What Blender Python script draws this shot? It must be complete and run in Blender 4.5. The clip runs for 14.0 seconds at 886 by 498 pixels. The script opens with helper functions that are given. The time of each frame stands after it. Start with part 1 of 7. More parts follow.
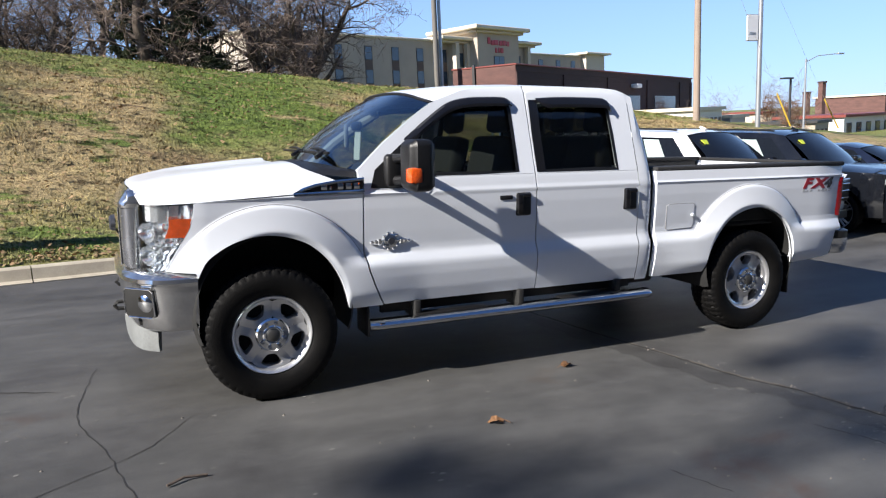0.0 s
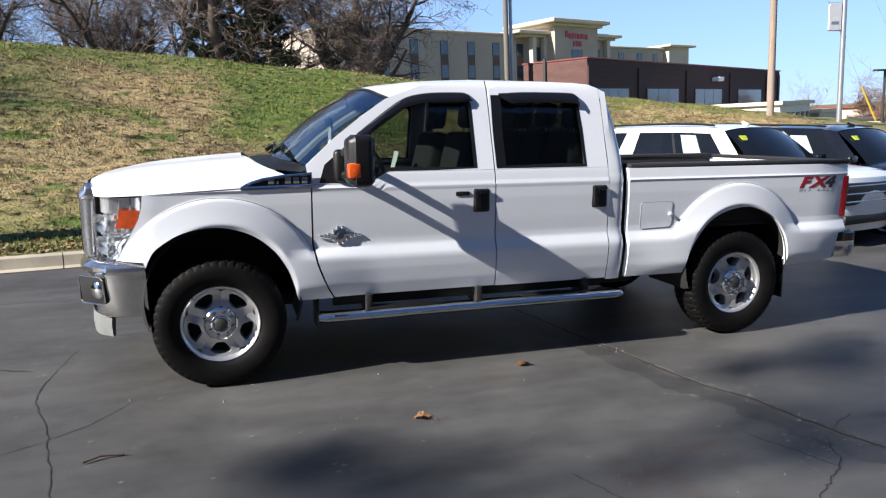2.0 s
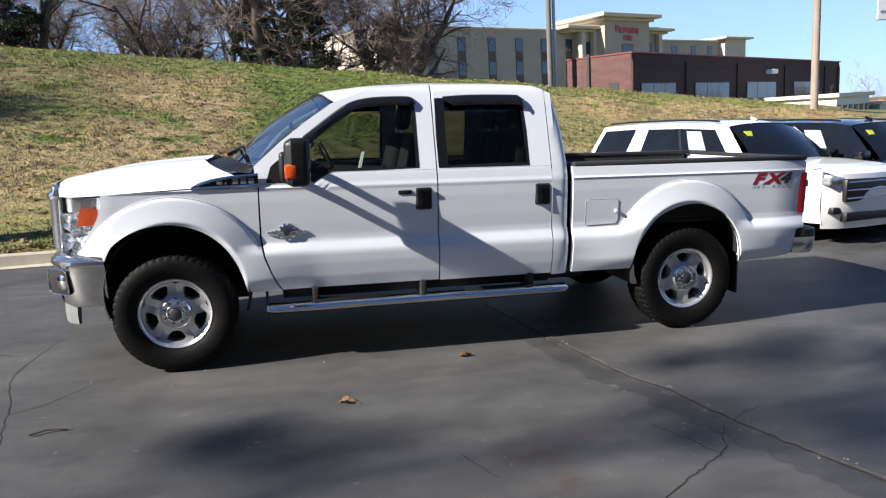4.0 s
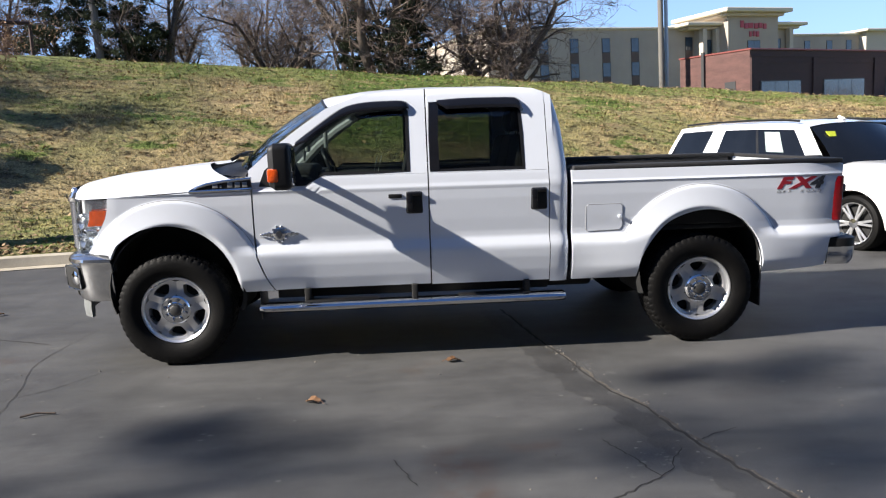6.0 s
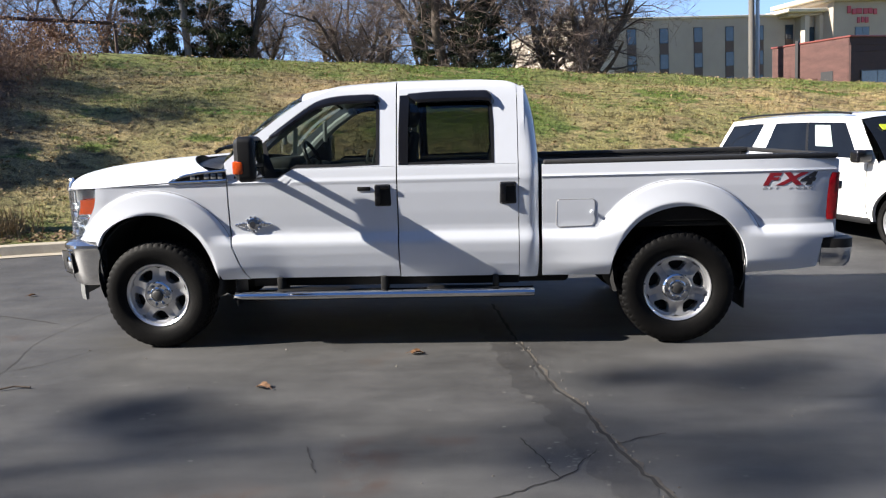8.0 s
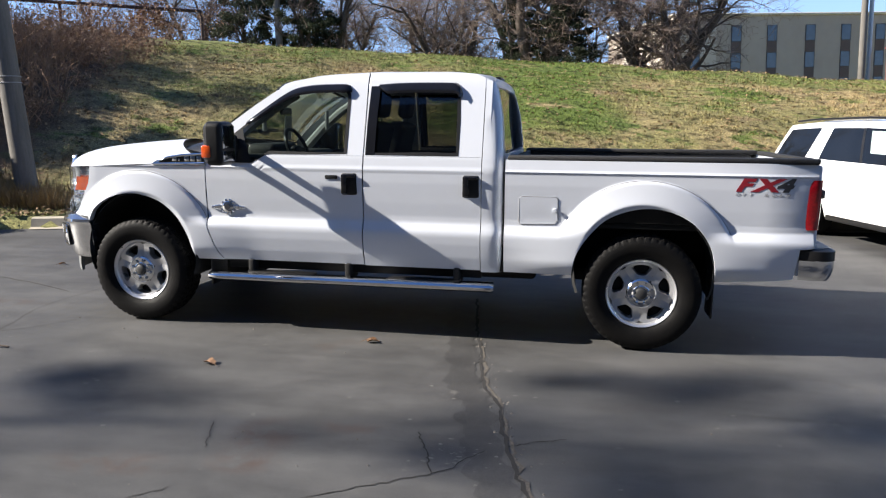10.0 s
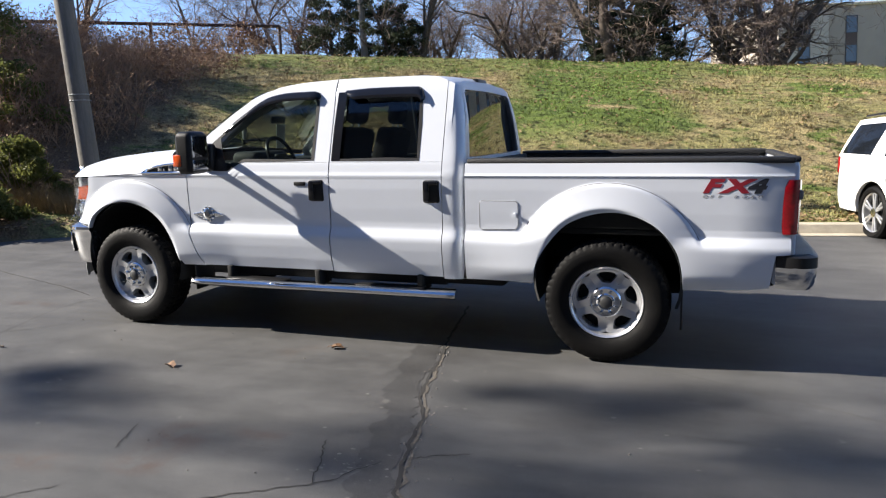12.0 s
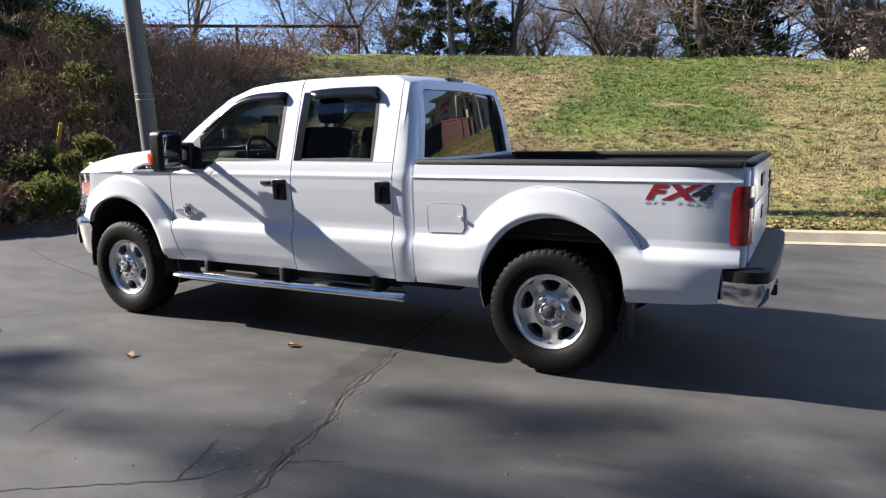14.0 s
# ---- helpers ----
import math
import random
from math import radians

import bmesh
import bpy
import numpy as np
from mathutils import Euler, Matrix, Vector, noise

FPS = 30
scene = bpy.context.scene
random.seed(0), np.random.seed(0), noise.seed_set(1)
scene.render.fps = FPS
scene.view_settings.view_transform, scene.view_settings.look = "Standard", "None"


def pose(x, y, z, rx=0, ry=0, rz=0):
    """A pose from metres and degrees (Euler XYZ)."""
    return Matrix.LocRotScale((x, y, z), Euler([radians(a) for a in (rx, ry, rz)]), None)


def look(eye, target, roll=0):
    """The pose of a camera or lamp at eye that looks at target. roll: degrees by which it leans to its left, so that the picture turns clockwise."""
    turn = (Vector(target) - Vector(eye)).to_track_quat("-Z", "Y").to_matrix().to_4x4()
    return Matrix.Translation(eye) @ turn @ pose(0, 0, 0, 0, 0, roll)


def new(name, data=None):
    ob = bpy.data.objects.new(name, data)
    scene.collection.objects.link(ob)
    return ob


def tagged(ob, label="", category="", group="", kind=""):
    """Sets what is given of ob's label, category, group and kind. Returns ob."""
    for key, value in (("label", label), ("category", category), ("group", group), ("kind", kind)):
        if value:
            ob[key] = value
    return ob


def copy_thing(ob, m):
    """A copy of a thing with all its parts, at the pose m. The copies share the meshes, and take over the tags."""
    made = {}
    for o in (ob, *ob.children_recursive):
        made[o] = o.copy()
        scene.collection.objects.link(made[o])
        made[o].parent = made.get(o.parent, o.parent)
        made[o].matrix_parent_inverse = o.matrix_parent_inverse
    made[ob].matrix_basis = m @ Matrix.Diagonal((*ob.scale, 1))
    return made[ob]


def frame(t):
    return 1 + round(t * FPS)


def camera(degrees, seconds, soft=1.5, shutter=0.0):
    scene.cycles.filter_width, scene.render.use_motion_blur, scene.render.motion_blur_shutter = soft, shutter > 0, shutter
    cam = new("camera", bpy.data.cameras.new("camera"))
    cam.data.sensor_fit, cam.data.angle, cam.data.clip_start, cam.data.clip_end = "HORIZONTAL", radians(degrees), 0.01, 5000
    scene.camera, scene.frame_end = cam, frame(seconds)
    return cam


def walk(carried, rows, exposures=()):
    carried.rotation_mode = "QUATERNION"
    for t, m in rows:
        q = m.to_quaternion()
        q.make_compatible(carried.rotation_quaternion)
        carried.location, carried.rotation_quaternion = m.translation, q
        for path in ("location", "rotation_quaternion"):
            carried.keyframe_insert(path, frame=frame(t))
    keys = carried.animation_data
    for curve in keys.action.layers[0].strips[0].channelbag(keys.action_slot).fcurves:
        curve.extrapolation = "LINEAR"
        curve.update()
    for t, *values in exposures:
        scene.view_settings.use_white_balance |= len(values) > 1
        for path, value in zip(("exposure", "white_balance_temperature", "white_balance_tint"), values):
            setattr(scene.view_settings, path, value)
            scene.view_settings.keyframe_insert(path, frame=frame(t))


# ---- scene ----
# The lot falls 2.5 degrees towards +x; LOT carries lot coordinates (z up from the asphalt) into the world.
LOT = pose(0, 0, 0, 0, 2.5, 0)
FALL = math.tan(radians(2.5))
cam = camera(63.9, 14.0, soft=1.2)
PATH = [
    (0.0, (-0.753, -4.344, 1.640), (0.042, -2.536, 1.326), -0.4),
    (0.5, (-0.542, -4.369, 1.662), (0.206, -2.54, 1.351), -0.8),
    (1.0, (-0.329, -4.528, 1.655), (0.37, -2.678, 1.357), -0.6),
    (1.5, (-0.15, -4.652, 1.657), (0.508, -2.793, 1.325), -0.5),
    (2.0, (0.046, -4.657, 1.641), (0.634, -2.773, 1.314), -0.3),
    (2.5, (0.201, -4.667, 1.655), (0.74, -2.773, 1.310), -0.6),
    (3.0, (0.379, -4.854, 1.652), (0.865, -2.938, 1.349), -0.7),
    (3.5, (0.548, -5.018, 1.661), (1.027, -3.105, 1.329), -0.8),
    (6.0, (1.67, -5.229, 1.643), (1.791, -3.258, 1.328), -1.6),
    (6.5, (1.873, -5.21, 1.645), (1.951, -3.237, 1.331), -1.6),
    (7.0, (2.141, -5.304, 1.642), (2.132, -3.328, 1.335), -0.6),
    (7.5, (2.329, -5.311, 1.626), (2.284, -3.335, 1.322), -1.5),
    (8.0, (2.561, -5.245, 1.621), (2.437, -3.276, 1.294), -1.6),
    (10.5, (3.749, -5.102, 1.596), (3.316, -3.179, 1.257), -0.2),
    (11.0, (3.966, -5.025, 1.587), (3.467, -3.115, 1.265), -1.2),
    (11.5, (4.172, -4.872, 1.591), (3.6, -2.983, 1.270), -1.3),
    (12.0, (4.476, -4.778, 1.586), (3.826, -2.915, 1.260), -1.1),
    (12.5, (4.724, -4.7, 1.601), (4.004, -2.858, 1.304), -1.5),
    (13.0, (4.916, -4.5, 1.582), (4.1, -2.702, 1.265), -0.4),
    (13.5, (5.112, -4.356, 1.594), (4.256, -2.575, 1.288), -1.6),
    (14.0, (5.427, -4.267, 1.586), (4.516, -2.517, 1.259), -0.9),
]
walk(cam, [(t, LOT @ look(eye, target, roll)) for t, eye, target, roll in PATH], exposures=[(0.0, 1.22, 6170, 10), (6.0, 1.36, 6280, 10), (10.5, 1.48, 6340, 10), (14.0, 1.54, 6380, 10)])

# ---- light ----
SUN_WAY = (LOT.to_3x3() @ Vector((1.0, 0.205, -0.61))).normalized()
sun_elev = math.asin(-SUN_WAY.z)
world = bpy.data.worlds.new("world")
scene.world = world
world.use_nodes = True
sky = world.node_tree.nodes.new("ShaderNodeTexSky")
sky.sky_type, sky.sun_disc = "NISHITA", False
sky.sun_elevation = sun_elev
sky.sun_rotation = math.atan2(-SUN_WAY.x, -SUN_WAY.y)
sky.air_density, sky.dust_density, sky.ozone_density = 0.95, 0.0, 3.0
bg_node = world.node_tree.nodes["Background"]
tint = world.node_tree.nodes.new("ShaderNodeMix")
tint.data_type, tint.blend_type = "RGBA", "MULTIPLY"
tint.inputs[0].default_value, tint.inputs[7].default_value = 1.0, (0.80, 0.95, 1.20, 1)
world.node_tree.links.new(sky.outputs[0], tint.inputs[6])
# paler towards the horizon
wt = world.node_tree
height = wt.nodes.new("ShaderNodeSeparateXYZ")
wt.links.new(wt.nodes.new("ShaderNodeTexCoord").outputs["Generated"], height.inputs[0])
pale = wt.nodes.new("ShaderNodeMapRange")
pale.inputs[1].default_value, pale.inputs[2].default_value, pale.inputs[3].default_value, pale.inputs[4].default_value = 0.0, 0.55, 0.68, 0.0
wt.links.new(height.outputs[2], pale.inputs[0])
even = wt.nodes.new("ShaderNodeMix")
even.data_type = "RGBA"
even.inputs[7].default_value = (5.6, 8.2, 13.0, 1)
wt.links.new(pale.outputs[0], even.inputs[0])
wt.links.new(tint.outputs[2], even.inputs[6])
wt.links.new(even.outputs[2], bg_node.inputs[0])
bg_node.inputs[1].default_value = 0.046
sun = new("sun", bpy.data.lights.new("sun", "SUN"))
sun.data.energy, sun.data.angle, sun.data.color = 5.0, radians(0.55), (1.0, 0.915, 0.80)
sun.matrix_world = look((-40, 0, 40), Vector((-40, 0, 40)) + SUN_WAY)


# ---- materials ----
def node(nt, kind, **values):
    n = nt.nodes.new(kind)
    for key, value in values.items():
        n.inputs[key.replace("_", " ")].default_value = value
    return n


def ramp(nt, fac, stops):
    n = nt.nodes.new("ShaderNodeValToRGB")
    els = n.color_ramp.elements
    while len(els) < len(stops):
        els.new(0.5)
    for e, (p, c) in zip(els, stops):
        e.position, e.color = p, (c[0], c[1], c[2], 1)
    nt.links.new(fac, n.inputs[0])
    return n.outputs[0]


def noise_tex(nt, scale, detail=4, rough=0.55, coord="Object", stretch=None):
    co = nt.nodes.new("ShaderNodeTexCoord").outputs[coord]
    if stretch:
        mp = nt.nodes.new("ShaderNodeMapping")
        mp.inputs["Scale"].default_value = stretch
        nt.links.new(co, mp.inputs[0])
        co = mp.outputs[0]
    n = node(nt, "ShaderNodeTexNoise", Scale=scale, Detail=detail, Roughness=rough)
    nt.links.new(co, n.inputs["Vector"])
    return n.outputs["Fac"]


def mix(nt, fac, a, b, mode="MIX"):
    n = nt.nodes.new("ShaderNodeMix")
    n.data_type, n.blend_type = "RGBA", mode
    for sock, v in ((n.inputs[0], fac), (n.inputs[6], a), (n.inputs[7], b)):
        if isinstance(v, (int, float)):
            sock.default_value = v
        elif isinstance(v, tuple):
            sock.default_value = (*v, 1)
        else:
            nt.links.new(v, sock)
    return n.outputs[2]


def bump(nt, bsdf, height, strength=0.3, dist=0.01):
    b = node(nt, "ShaderNodeBump", Strength=strength, Distance=dist)
    nt.links.new(height, b.inputs["Height"])
    nt.links.new(b.outputs[0], bsdf.inputs["Normal"])


def base_mat(name):
    m = bpy.data.materials.new(name)
    m.use_nodes = True
    return m, m.node_tree, m.node_tree.nodes["Principled BSDF"]


def mat(name, col, rough=0.5, metal=0.0, col2=None, scale=6.0, fine=60.0, bumps=0.0, coat=0.0, spread=0.12, random_tone=0.0, spec=0.5, stretch=None, rough_var=0.08):
    """Principled surface with variation of colour at two scales, uneven gloss and optional relief."""
    m, nt, b = base_mat(name)
    col2 = col2 or tuple(c * (1 - spread) for c in col)
    a = noise_tex(nt, scale, 5, 0.6, stretch=stretch)
    f = noise_tex(nt, fine, 3, 0.6, stretch=stretch)
    c = ramp(nt, a, [(0.32, col2), (0.68, col)])
    dark = tuple(x * (1 - spread) for x in (1, 1, 1))
    c = mix(nt, 1.0, c, ramp(nt, f, [(0.3, dark), (0.7, (1, 1, 1))]), "MULTIPLY")
    if random_tone:
        info = nt.nodes.new("ShaderNodeObjectInfo")
        lo = 1 - random_tone
        c = mix(nt, 1.0, c, ramp(nt, info.outputs["Random"], [(0, (lo, lo, lo)), (1, (1, 1, 1))]), "MULTIPLY")
    nt.links.new(c, b.inputs["Base Color"])
    r = node(nt, "ShaderNodeMapRange")
    r.inputs[3].default_value, r.inputs[4].default_value = max(0.0, rough - rough_var), min(1.0, rough + rough_var)
    nt.links.new(a, r.inputs[0])
    nt.links.new(r.outputs[0], b.inputs["Roughness"])
    b.inputs["Metallic"].default_value = metal
    b.inputs["Coat Weight"].default_value = coat
    b.inputs["Coat Roughness"].default_value = 0.04
    b.inputs["Specular IOR Level"].default_value = spec
    if bumps:
        bump(nt, b, f, bumps, 0.01)
    return m


def glass_mat(name, tint, rough=0.0, base=0.045, power=4.0):
    """Thin tinted pane: part clear, part mirror by facing."""
    m, nt, b = base_mat(name)
    nt.nodes.remove(b)
    tr = node(nt, "ShaderNodeBsdfTransparent", Color=(*tint, 1))
    gl = node(nt, "ShaderNodeBsdfGlossy", Roughness=rough, Color=(0.95, 0.97, 1, 1))
    lw = nt.nodes.new("ShaderNodeLayerWeight")
    lw.inputs["Blend"].default_value = 0.5
    pw = nt.nodes.new("ShaderNodeMath")
    pw.operation = "POWER"
    pw.inputs[1].default_value = power
    nt.links.new(lw.outputs["Facing"], pw.inputs[0])
    fr = node(nt, "ShaderNodeMapRange")
    fr.inputs[3].default_value, fr.inputs[4].default_value = base, 0.95
    nt.links.new(pw.outputs[0], fr.inputs[0])
    mx = nt.nodes.new("ShaderNodeMixShader")
    nt.links.new(fr.outputs[0], mx.inputs[0])
    nt.links.new(tr.outputs[0], mx.inputs[1])
    nt.links.new(gl.outputs[0], mx.inputs[2])
    nt.links.new(mx.outputs[0], nt.nodes["Material Output"].inputs[0])
    return m


def asphalt_mat(name, dark, light, stains=()):
    """Worn asphalt with blotches; stains: rusty spots as (x, y, half length, half width, depth)."""
    m, nt, b = base_mat(name)
    big = noise_tex(nt, 0.35, 6, 0.62)
    mid = noise_tex(nt, 2.2, 6, 0.7)
    fine = noise_tex(nt, 160, 3, 0.7)
    streak = noise_tex(nt, 1.3, 5, 0.65, stretch=(0.25, 1.6, 1))
    c = ramp(nt, big, [(0.3, dark), (0.7, light)])
    c = mix(nt, 0.55, c, ramp(nt, mid, [(0.3, dark), (0.72, light)]))
    c = mix(nt, 1.0, c, ramp(nt, streak, [(0.35, (0.72, 0.72, 0.72)), (0.6, (1, 1, 1))]), "MULTIPLY")
    c = mix(nt, 1.0, c, ramp(nt, fine, [(0.3, (0.6, 0.6, 0.6)), (0.75, (1.35, 1.35, 1.33))]), "MULTIPLY")
    spots = noise_tex(nt, 7, 3, 0.5)
    c = mix(nt, ramp(nt, spots, [(0.70, (0, 0, 0)), (0.74, (0.5, 0.5, 0.5))]), c, (0.13, 0.125, 0.115))
    blot = noise_tex(nt, 1.0, 6, 0.72, stretch=(0.8, 1.2, 1))
    c = mix(nt, 1.0, c, ramp(nt, blot, [(0.36, (0.70, 0.69, 0.70)), (0.5, (1, 1, 1)), (0.64, (1.20, 1.19, 1.18))]), "MULTIPLY")
    rust = noise_tex(nt, 0.8, 4, 0.6)
    c = mix(nt, ramp(nt, rust, [(0.66, (0, 0, 0)), (0.78, (0.35, 0.35, 0.35))]), c, (0.07, 0.045, 0.03))
    ragged = noise_tex(nt, 6.0, 5, 0.7)
    for x, y, rx, ry, deep in stains:
        co = nt.nodes.new("ShaderNodeTexCoord").outputs["Object"]
        mp = nt.nodes.new("ShaderNodeMapping")
        mp.inputs["Location"].default_value = (-x / rx, -y / ry, 0)
        mp.inputs["Scale"].default_value = (1 / rx, 1 / ry, 0)
        nt.links.new(co, mp.inputs[0])
        ln = nt.nodes.new("ShaderNodeVectorMath")
        ln.operation = "LENGTH"
        nt.links.new(mp.outputs[0], ln.inputs[0])
        inside = node(nt, "ShaderNodeMapRange")
        inside.inputs[1].default_value, inside.inputs[2].default_value, inside.inputs[3].default_value, inside.inputs[4].default_value = 1.0, 0.2, 0.0, deep
        nt.links.new(ln.outputs["Value"], inside.inputs[0])
        spot = nt.nodes.new("ShaderNodeMath")
        spot.operation = "MULTIPLY"
        nt.links.new(inside.outputs[0], spot.inputs[0])
        edge = node(nt, "ShaderNodeMapRange")
        edge.inputs[1].default_value, edge.inputs[2].default_value = 0.40, 0.58
        nt.links.new(ragged, edge.inputs[0])
        nt.links.new(edge.outputs[0], spot.inputs[1])
        c = mix(nt, spot.outputs[0], c, (0.060, 0.036, 0.026))
    nt.links.new(c, b.inputs["Base Color"])
    rr = node(nt, "ShaderNodeMapRange")
    rr.inputs[3].default_value, rr.inputs[4].default_value = 0.52, 0.78
    nt.links.new(mid, rr.inputs[0])
    nt.links.new(rr.outputs[0], b.inputs["Roughness"])
    b.inputs["Specular IOR Level"].default_value = 0.45
    bump(nt, b, fine, 0.35, 0.006)
    return m


def grass_mat(name, fade=1.0):
    """Mown autumn turf: straw and green in patches, the same patches for soil and blades."""
    m, nt, b = base_mat(name)
    big = noise_tex(nt, 0.23, 3, 0.6)
    mid = noise_tex(nt, 1.1, 5, 0.68, stretch=(0.55, 1.0, 1.0))
    fine = noise_tex(nt, 30, 4, 0.7)
    straw, green = (0.282 * fade, 0.226 * fade, 0.128 * fade), (0.108 * fade, 0.148 * fade, 0.038 * fade)
    brown, lush = (0.175 * fade, 0.130 * fade, 0.078 * fade), (0.094 * fade, 0.132 * fade, 0.038 * fade)
    c1 = ramp(nt, mid, [(0.32, straw), (0.42, green), (0.55, green), (0.64, lush)])
    c2 = ramp(nt, mid, [(0.36, brown), (0.46, straw), (0.55, straw), (0.62, green)])
    xyz = nt.nodes.new("ShaderNodeSeparateXYZ")
    nt.links.new(nt.nodes.new("ShaderNodeTexCoord").outputs["Object"], xyz.inputs[0])

    def calc(op, a, b, d=0.0):
        n = nt.nodes.new("ShaderNodeMath")
        n.operation = op
        for sock, val in zip(n.inputs, (a, b, d)):
            if isinstance(val, (int, float)):
                sock.default_value = val
            else:
                nt.links.new(val, sock)
        return n.outputs[0]

    def rise(val, lo, hi):
        n = node(nt, "ShaderNodeMapRange")
        n.inputs[1].default_value, n.inputs[2].default_value = lo, hi
        nt.links.new(val, n.inputs[0])
        return n.outputs[0]
    # greener in the middle of the slope, along the crest and at the foot; straw elsewhere
    wx = calc("MULTIPLY_ADD", big, 5.0, calc("SUBTRACT", xyz.outputs[0], 2.5))
    up = calc("MULTIPLY_ADD", mid, 4.0, calc("SUBTRACT", calc("MULTIPLY_ADD", xyz.outputs[0], -0.2, xyz.outputs[1]), 7.4))
    middle = calc("MULTIPLY", calc("MULTIPLY", rise(wx, -0.9, 0.6), rise(wx, 5.4, 3.4)), rise(up, 3.4, 5.2))
    crest = calc("MULTIPLY", rise(up, 8.9, 10.0), 0.75)
    foot = calc("MULTIPLY", rise(up, 3.0, 1.4), 0.55)
    lushness = calc("MAXIMUM", calc("MAXIMUM", middle, crest), calc("MAXIMUM", foot, calc("MULTIPLY", rise(big, 0.46, 0.66), 0.5)))
    c = mix(nt, lushness, c2, c1)
    clump = noise_tex(nt, 5.5, 4, 0.65, stretch=(0.7, 1.0, 1.0))
    c = mix(nt, 1.0, c, ramp(nt, clump, [(0.34, (0.30, 0.28, 0.26)), (0.47, (0.95, 0.95, 0.95)), (0.68, (1.42, 1.38, 1.30))]), "MULTIPLY")
    c = mix(nt, 1.0, c, ramp(nt, fine, [(0.30, (0.36, 0.36, 0.34)), (0.72, (1.38, 1.35, 1.26))]), "MULTIPLY")
    wob = nt.nodes.new("ShaderNodeMath")
    wob.operation = "MULTIPLY_ADD"
    wob.inputs[1].default_value = 3.0
    nt.links.new(mid, wob.inputs[0])
    nt.links.new(calc("MULTIPLY_ADD", xyz.outputs[1], 0.3, calc("SUBTRACT", xyz.outputs[0], 1.8)), wob.inputs[2])
    woods = node(nt, "ShaderNodeMapRange")
    woods.inputs[1].default_value, woods.inputs[2].default_value = -4.3, -5.4
    nt.links.new(wob.outputs[0], woods.inputs[0])
    floor_c = ramp(nt, fine, [(0.3, (0.07, 0.045, 0.03)), (0.55, (0.16, 0.105, 0.065)), (0.75, (0.25, 0.175, 0.11))])
    c = mix(nt, woods.outputs[0], c, floor_c)
    nt.links.new(c, b.inputs["Base Color"])
    b.inputs["Roughness"].default_value = 0.85
    b.inputs["Specular IOR Level"].default_value = 0.2
    bump(nt, b, fine, 0.8, 0.05)
    return m


M_ASPHALT = asphalt_mat("asphalt", (0.052, 0.0515, 0.0515), (0.098, 0.097, 0.096), ((1.93, -1.86, 0.26, 0.24, 0.7), (1.96, -2.16, 0.22, 0.16, 0.8), (1.35, -2.3, 0.42, 0.16, 0.6), (2.35, -1.7, 0.30, 0.10, 0.5), (-1.6, 0.3, 0.5, 0.14, 0.5), (-0.2, -2.2, 0.4, 0.2, 0.5)))
M_ROAD = asphalt_mat("road_asphalt", (0.07, 0.07, 0.07), (0.11, 0.11, 0.108))
def lit_through(m, share):
    """Thin leaves: part of the light passes through the blade."""
    nt = m.node_tree
    b, out = nt.nodes["Principled BSDF"], nt.nodes["Material Output"]
    tl, mx = nt.nodes.new("ShaderNodeBsdfTranslucent"), nt.nodes.new("ShaderNodeMixShader")
    nt.links.new(b.inputs["Base Color"].links[0].from_socket, tl.inputs["Color"])
    mx.inputs[0].default_value = share
    nt.links.new(b.outputs[0], mx.inputs[1])
    nt.links.new(tl.outputs[0], mx.inputs[2])
    nt.links.new(mx.outputs[0], out.inputs[0])
    return m


M_GRASS = grass_mat("turf", 1.3)
M_BLADE = grass_mat("grass_blade", 1.95)
M_CONC = mat("concrete_kerb", (0.50, 0.445, 0.345), 0.85, col2=(0.36, 0.315, 0.24), scale=3, fine=90, bumps=0.4, spread=0.2)
M_TAR = mat("crack_filler", (0.016, 0.016, 0.017), 0.55, scale=8, spread=0.3)
M_CRACK = mat("crack_dirt", (0.030, 0.028, 0.026), 0.9, scale=20, spread=0.3)
M_DRYLEAF = mat("dry_leaf", (0.24, 0.12, 0.05), 0.7, col2=(0.14, 0.07, 0.03), scale=30, fine=200, spread=0.25)
M_TANLEAF = mat("fallen_leaf_tan", (0.36, 0.25, 0.13), 0.8, col2=(0.22, 0.13, 0.06), scale=4, fine=50, spread=0.3)
M_BARK = mat("bark", (0.14, 0.108, 0.086), 0.9, col2=(0.075, 0.058, 0.047), scale=3, fine=40, bumps=0.6, spread=0.3)
M_TWIG = mat("twig", (0.27, 0.20, 0.155), 0.9, col2=(0.165, 0.122, 0.098), scale=2, fine=20, spread=0.25)
M_EVERGREEN = lit_through(mat("evergreen_leaf", (0.062, 0.076, 0.036), 0.6, col2=(0.026, 0.034, 0.018), scale=1.5, fine=25, spread=0.3, spec=0.3), 0.25)
M_IVY = lit_through(mat("ivy_leaf", (0.21, 0.215, 0.06), 0.6, col2=(0.085, 0.10, 0.03), scale=1.2, fine=25, spread=0.35, spec=0.2), 0.5)
M_BRUSH = mat("dead_brush", (0.42, 0.255, 0.15), 0.9, col2=(0.20, 0.12, 0.075), scale=1.0, fine=25, spread=0.35)
M_POLE = mat("weathered_pole", (0.20, 0.185, 0.165), 0.85, col2=(0.13, 0.12, 0.105), scale=2, fine=30, bumps=0.4, stretch=(8, 8, 0.5), spread=0.25)
M_POLE_B = mat("brown_pole", (0.36, 0.285, 0.225), 0.85, col2=(0.26, 0.20, 0.16), scale=2, fine=30, bumps=0.3, stretch=(8, 8, 0.5), spread=0.25)
M_GALV = mat("galvanised_steel", (0.42, 0.43, 0.44), 0.45, 0.7, scale=4, fine=60)
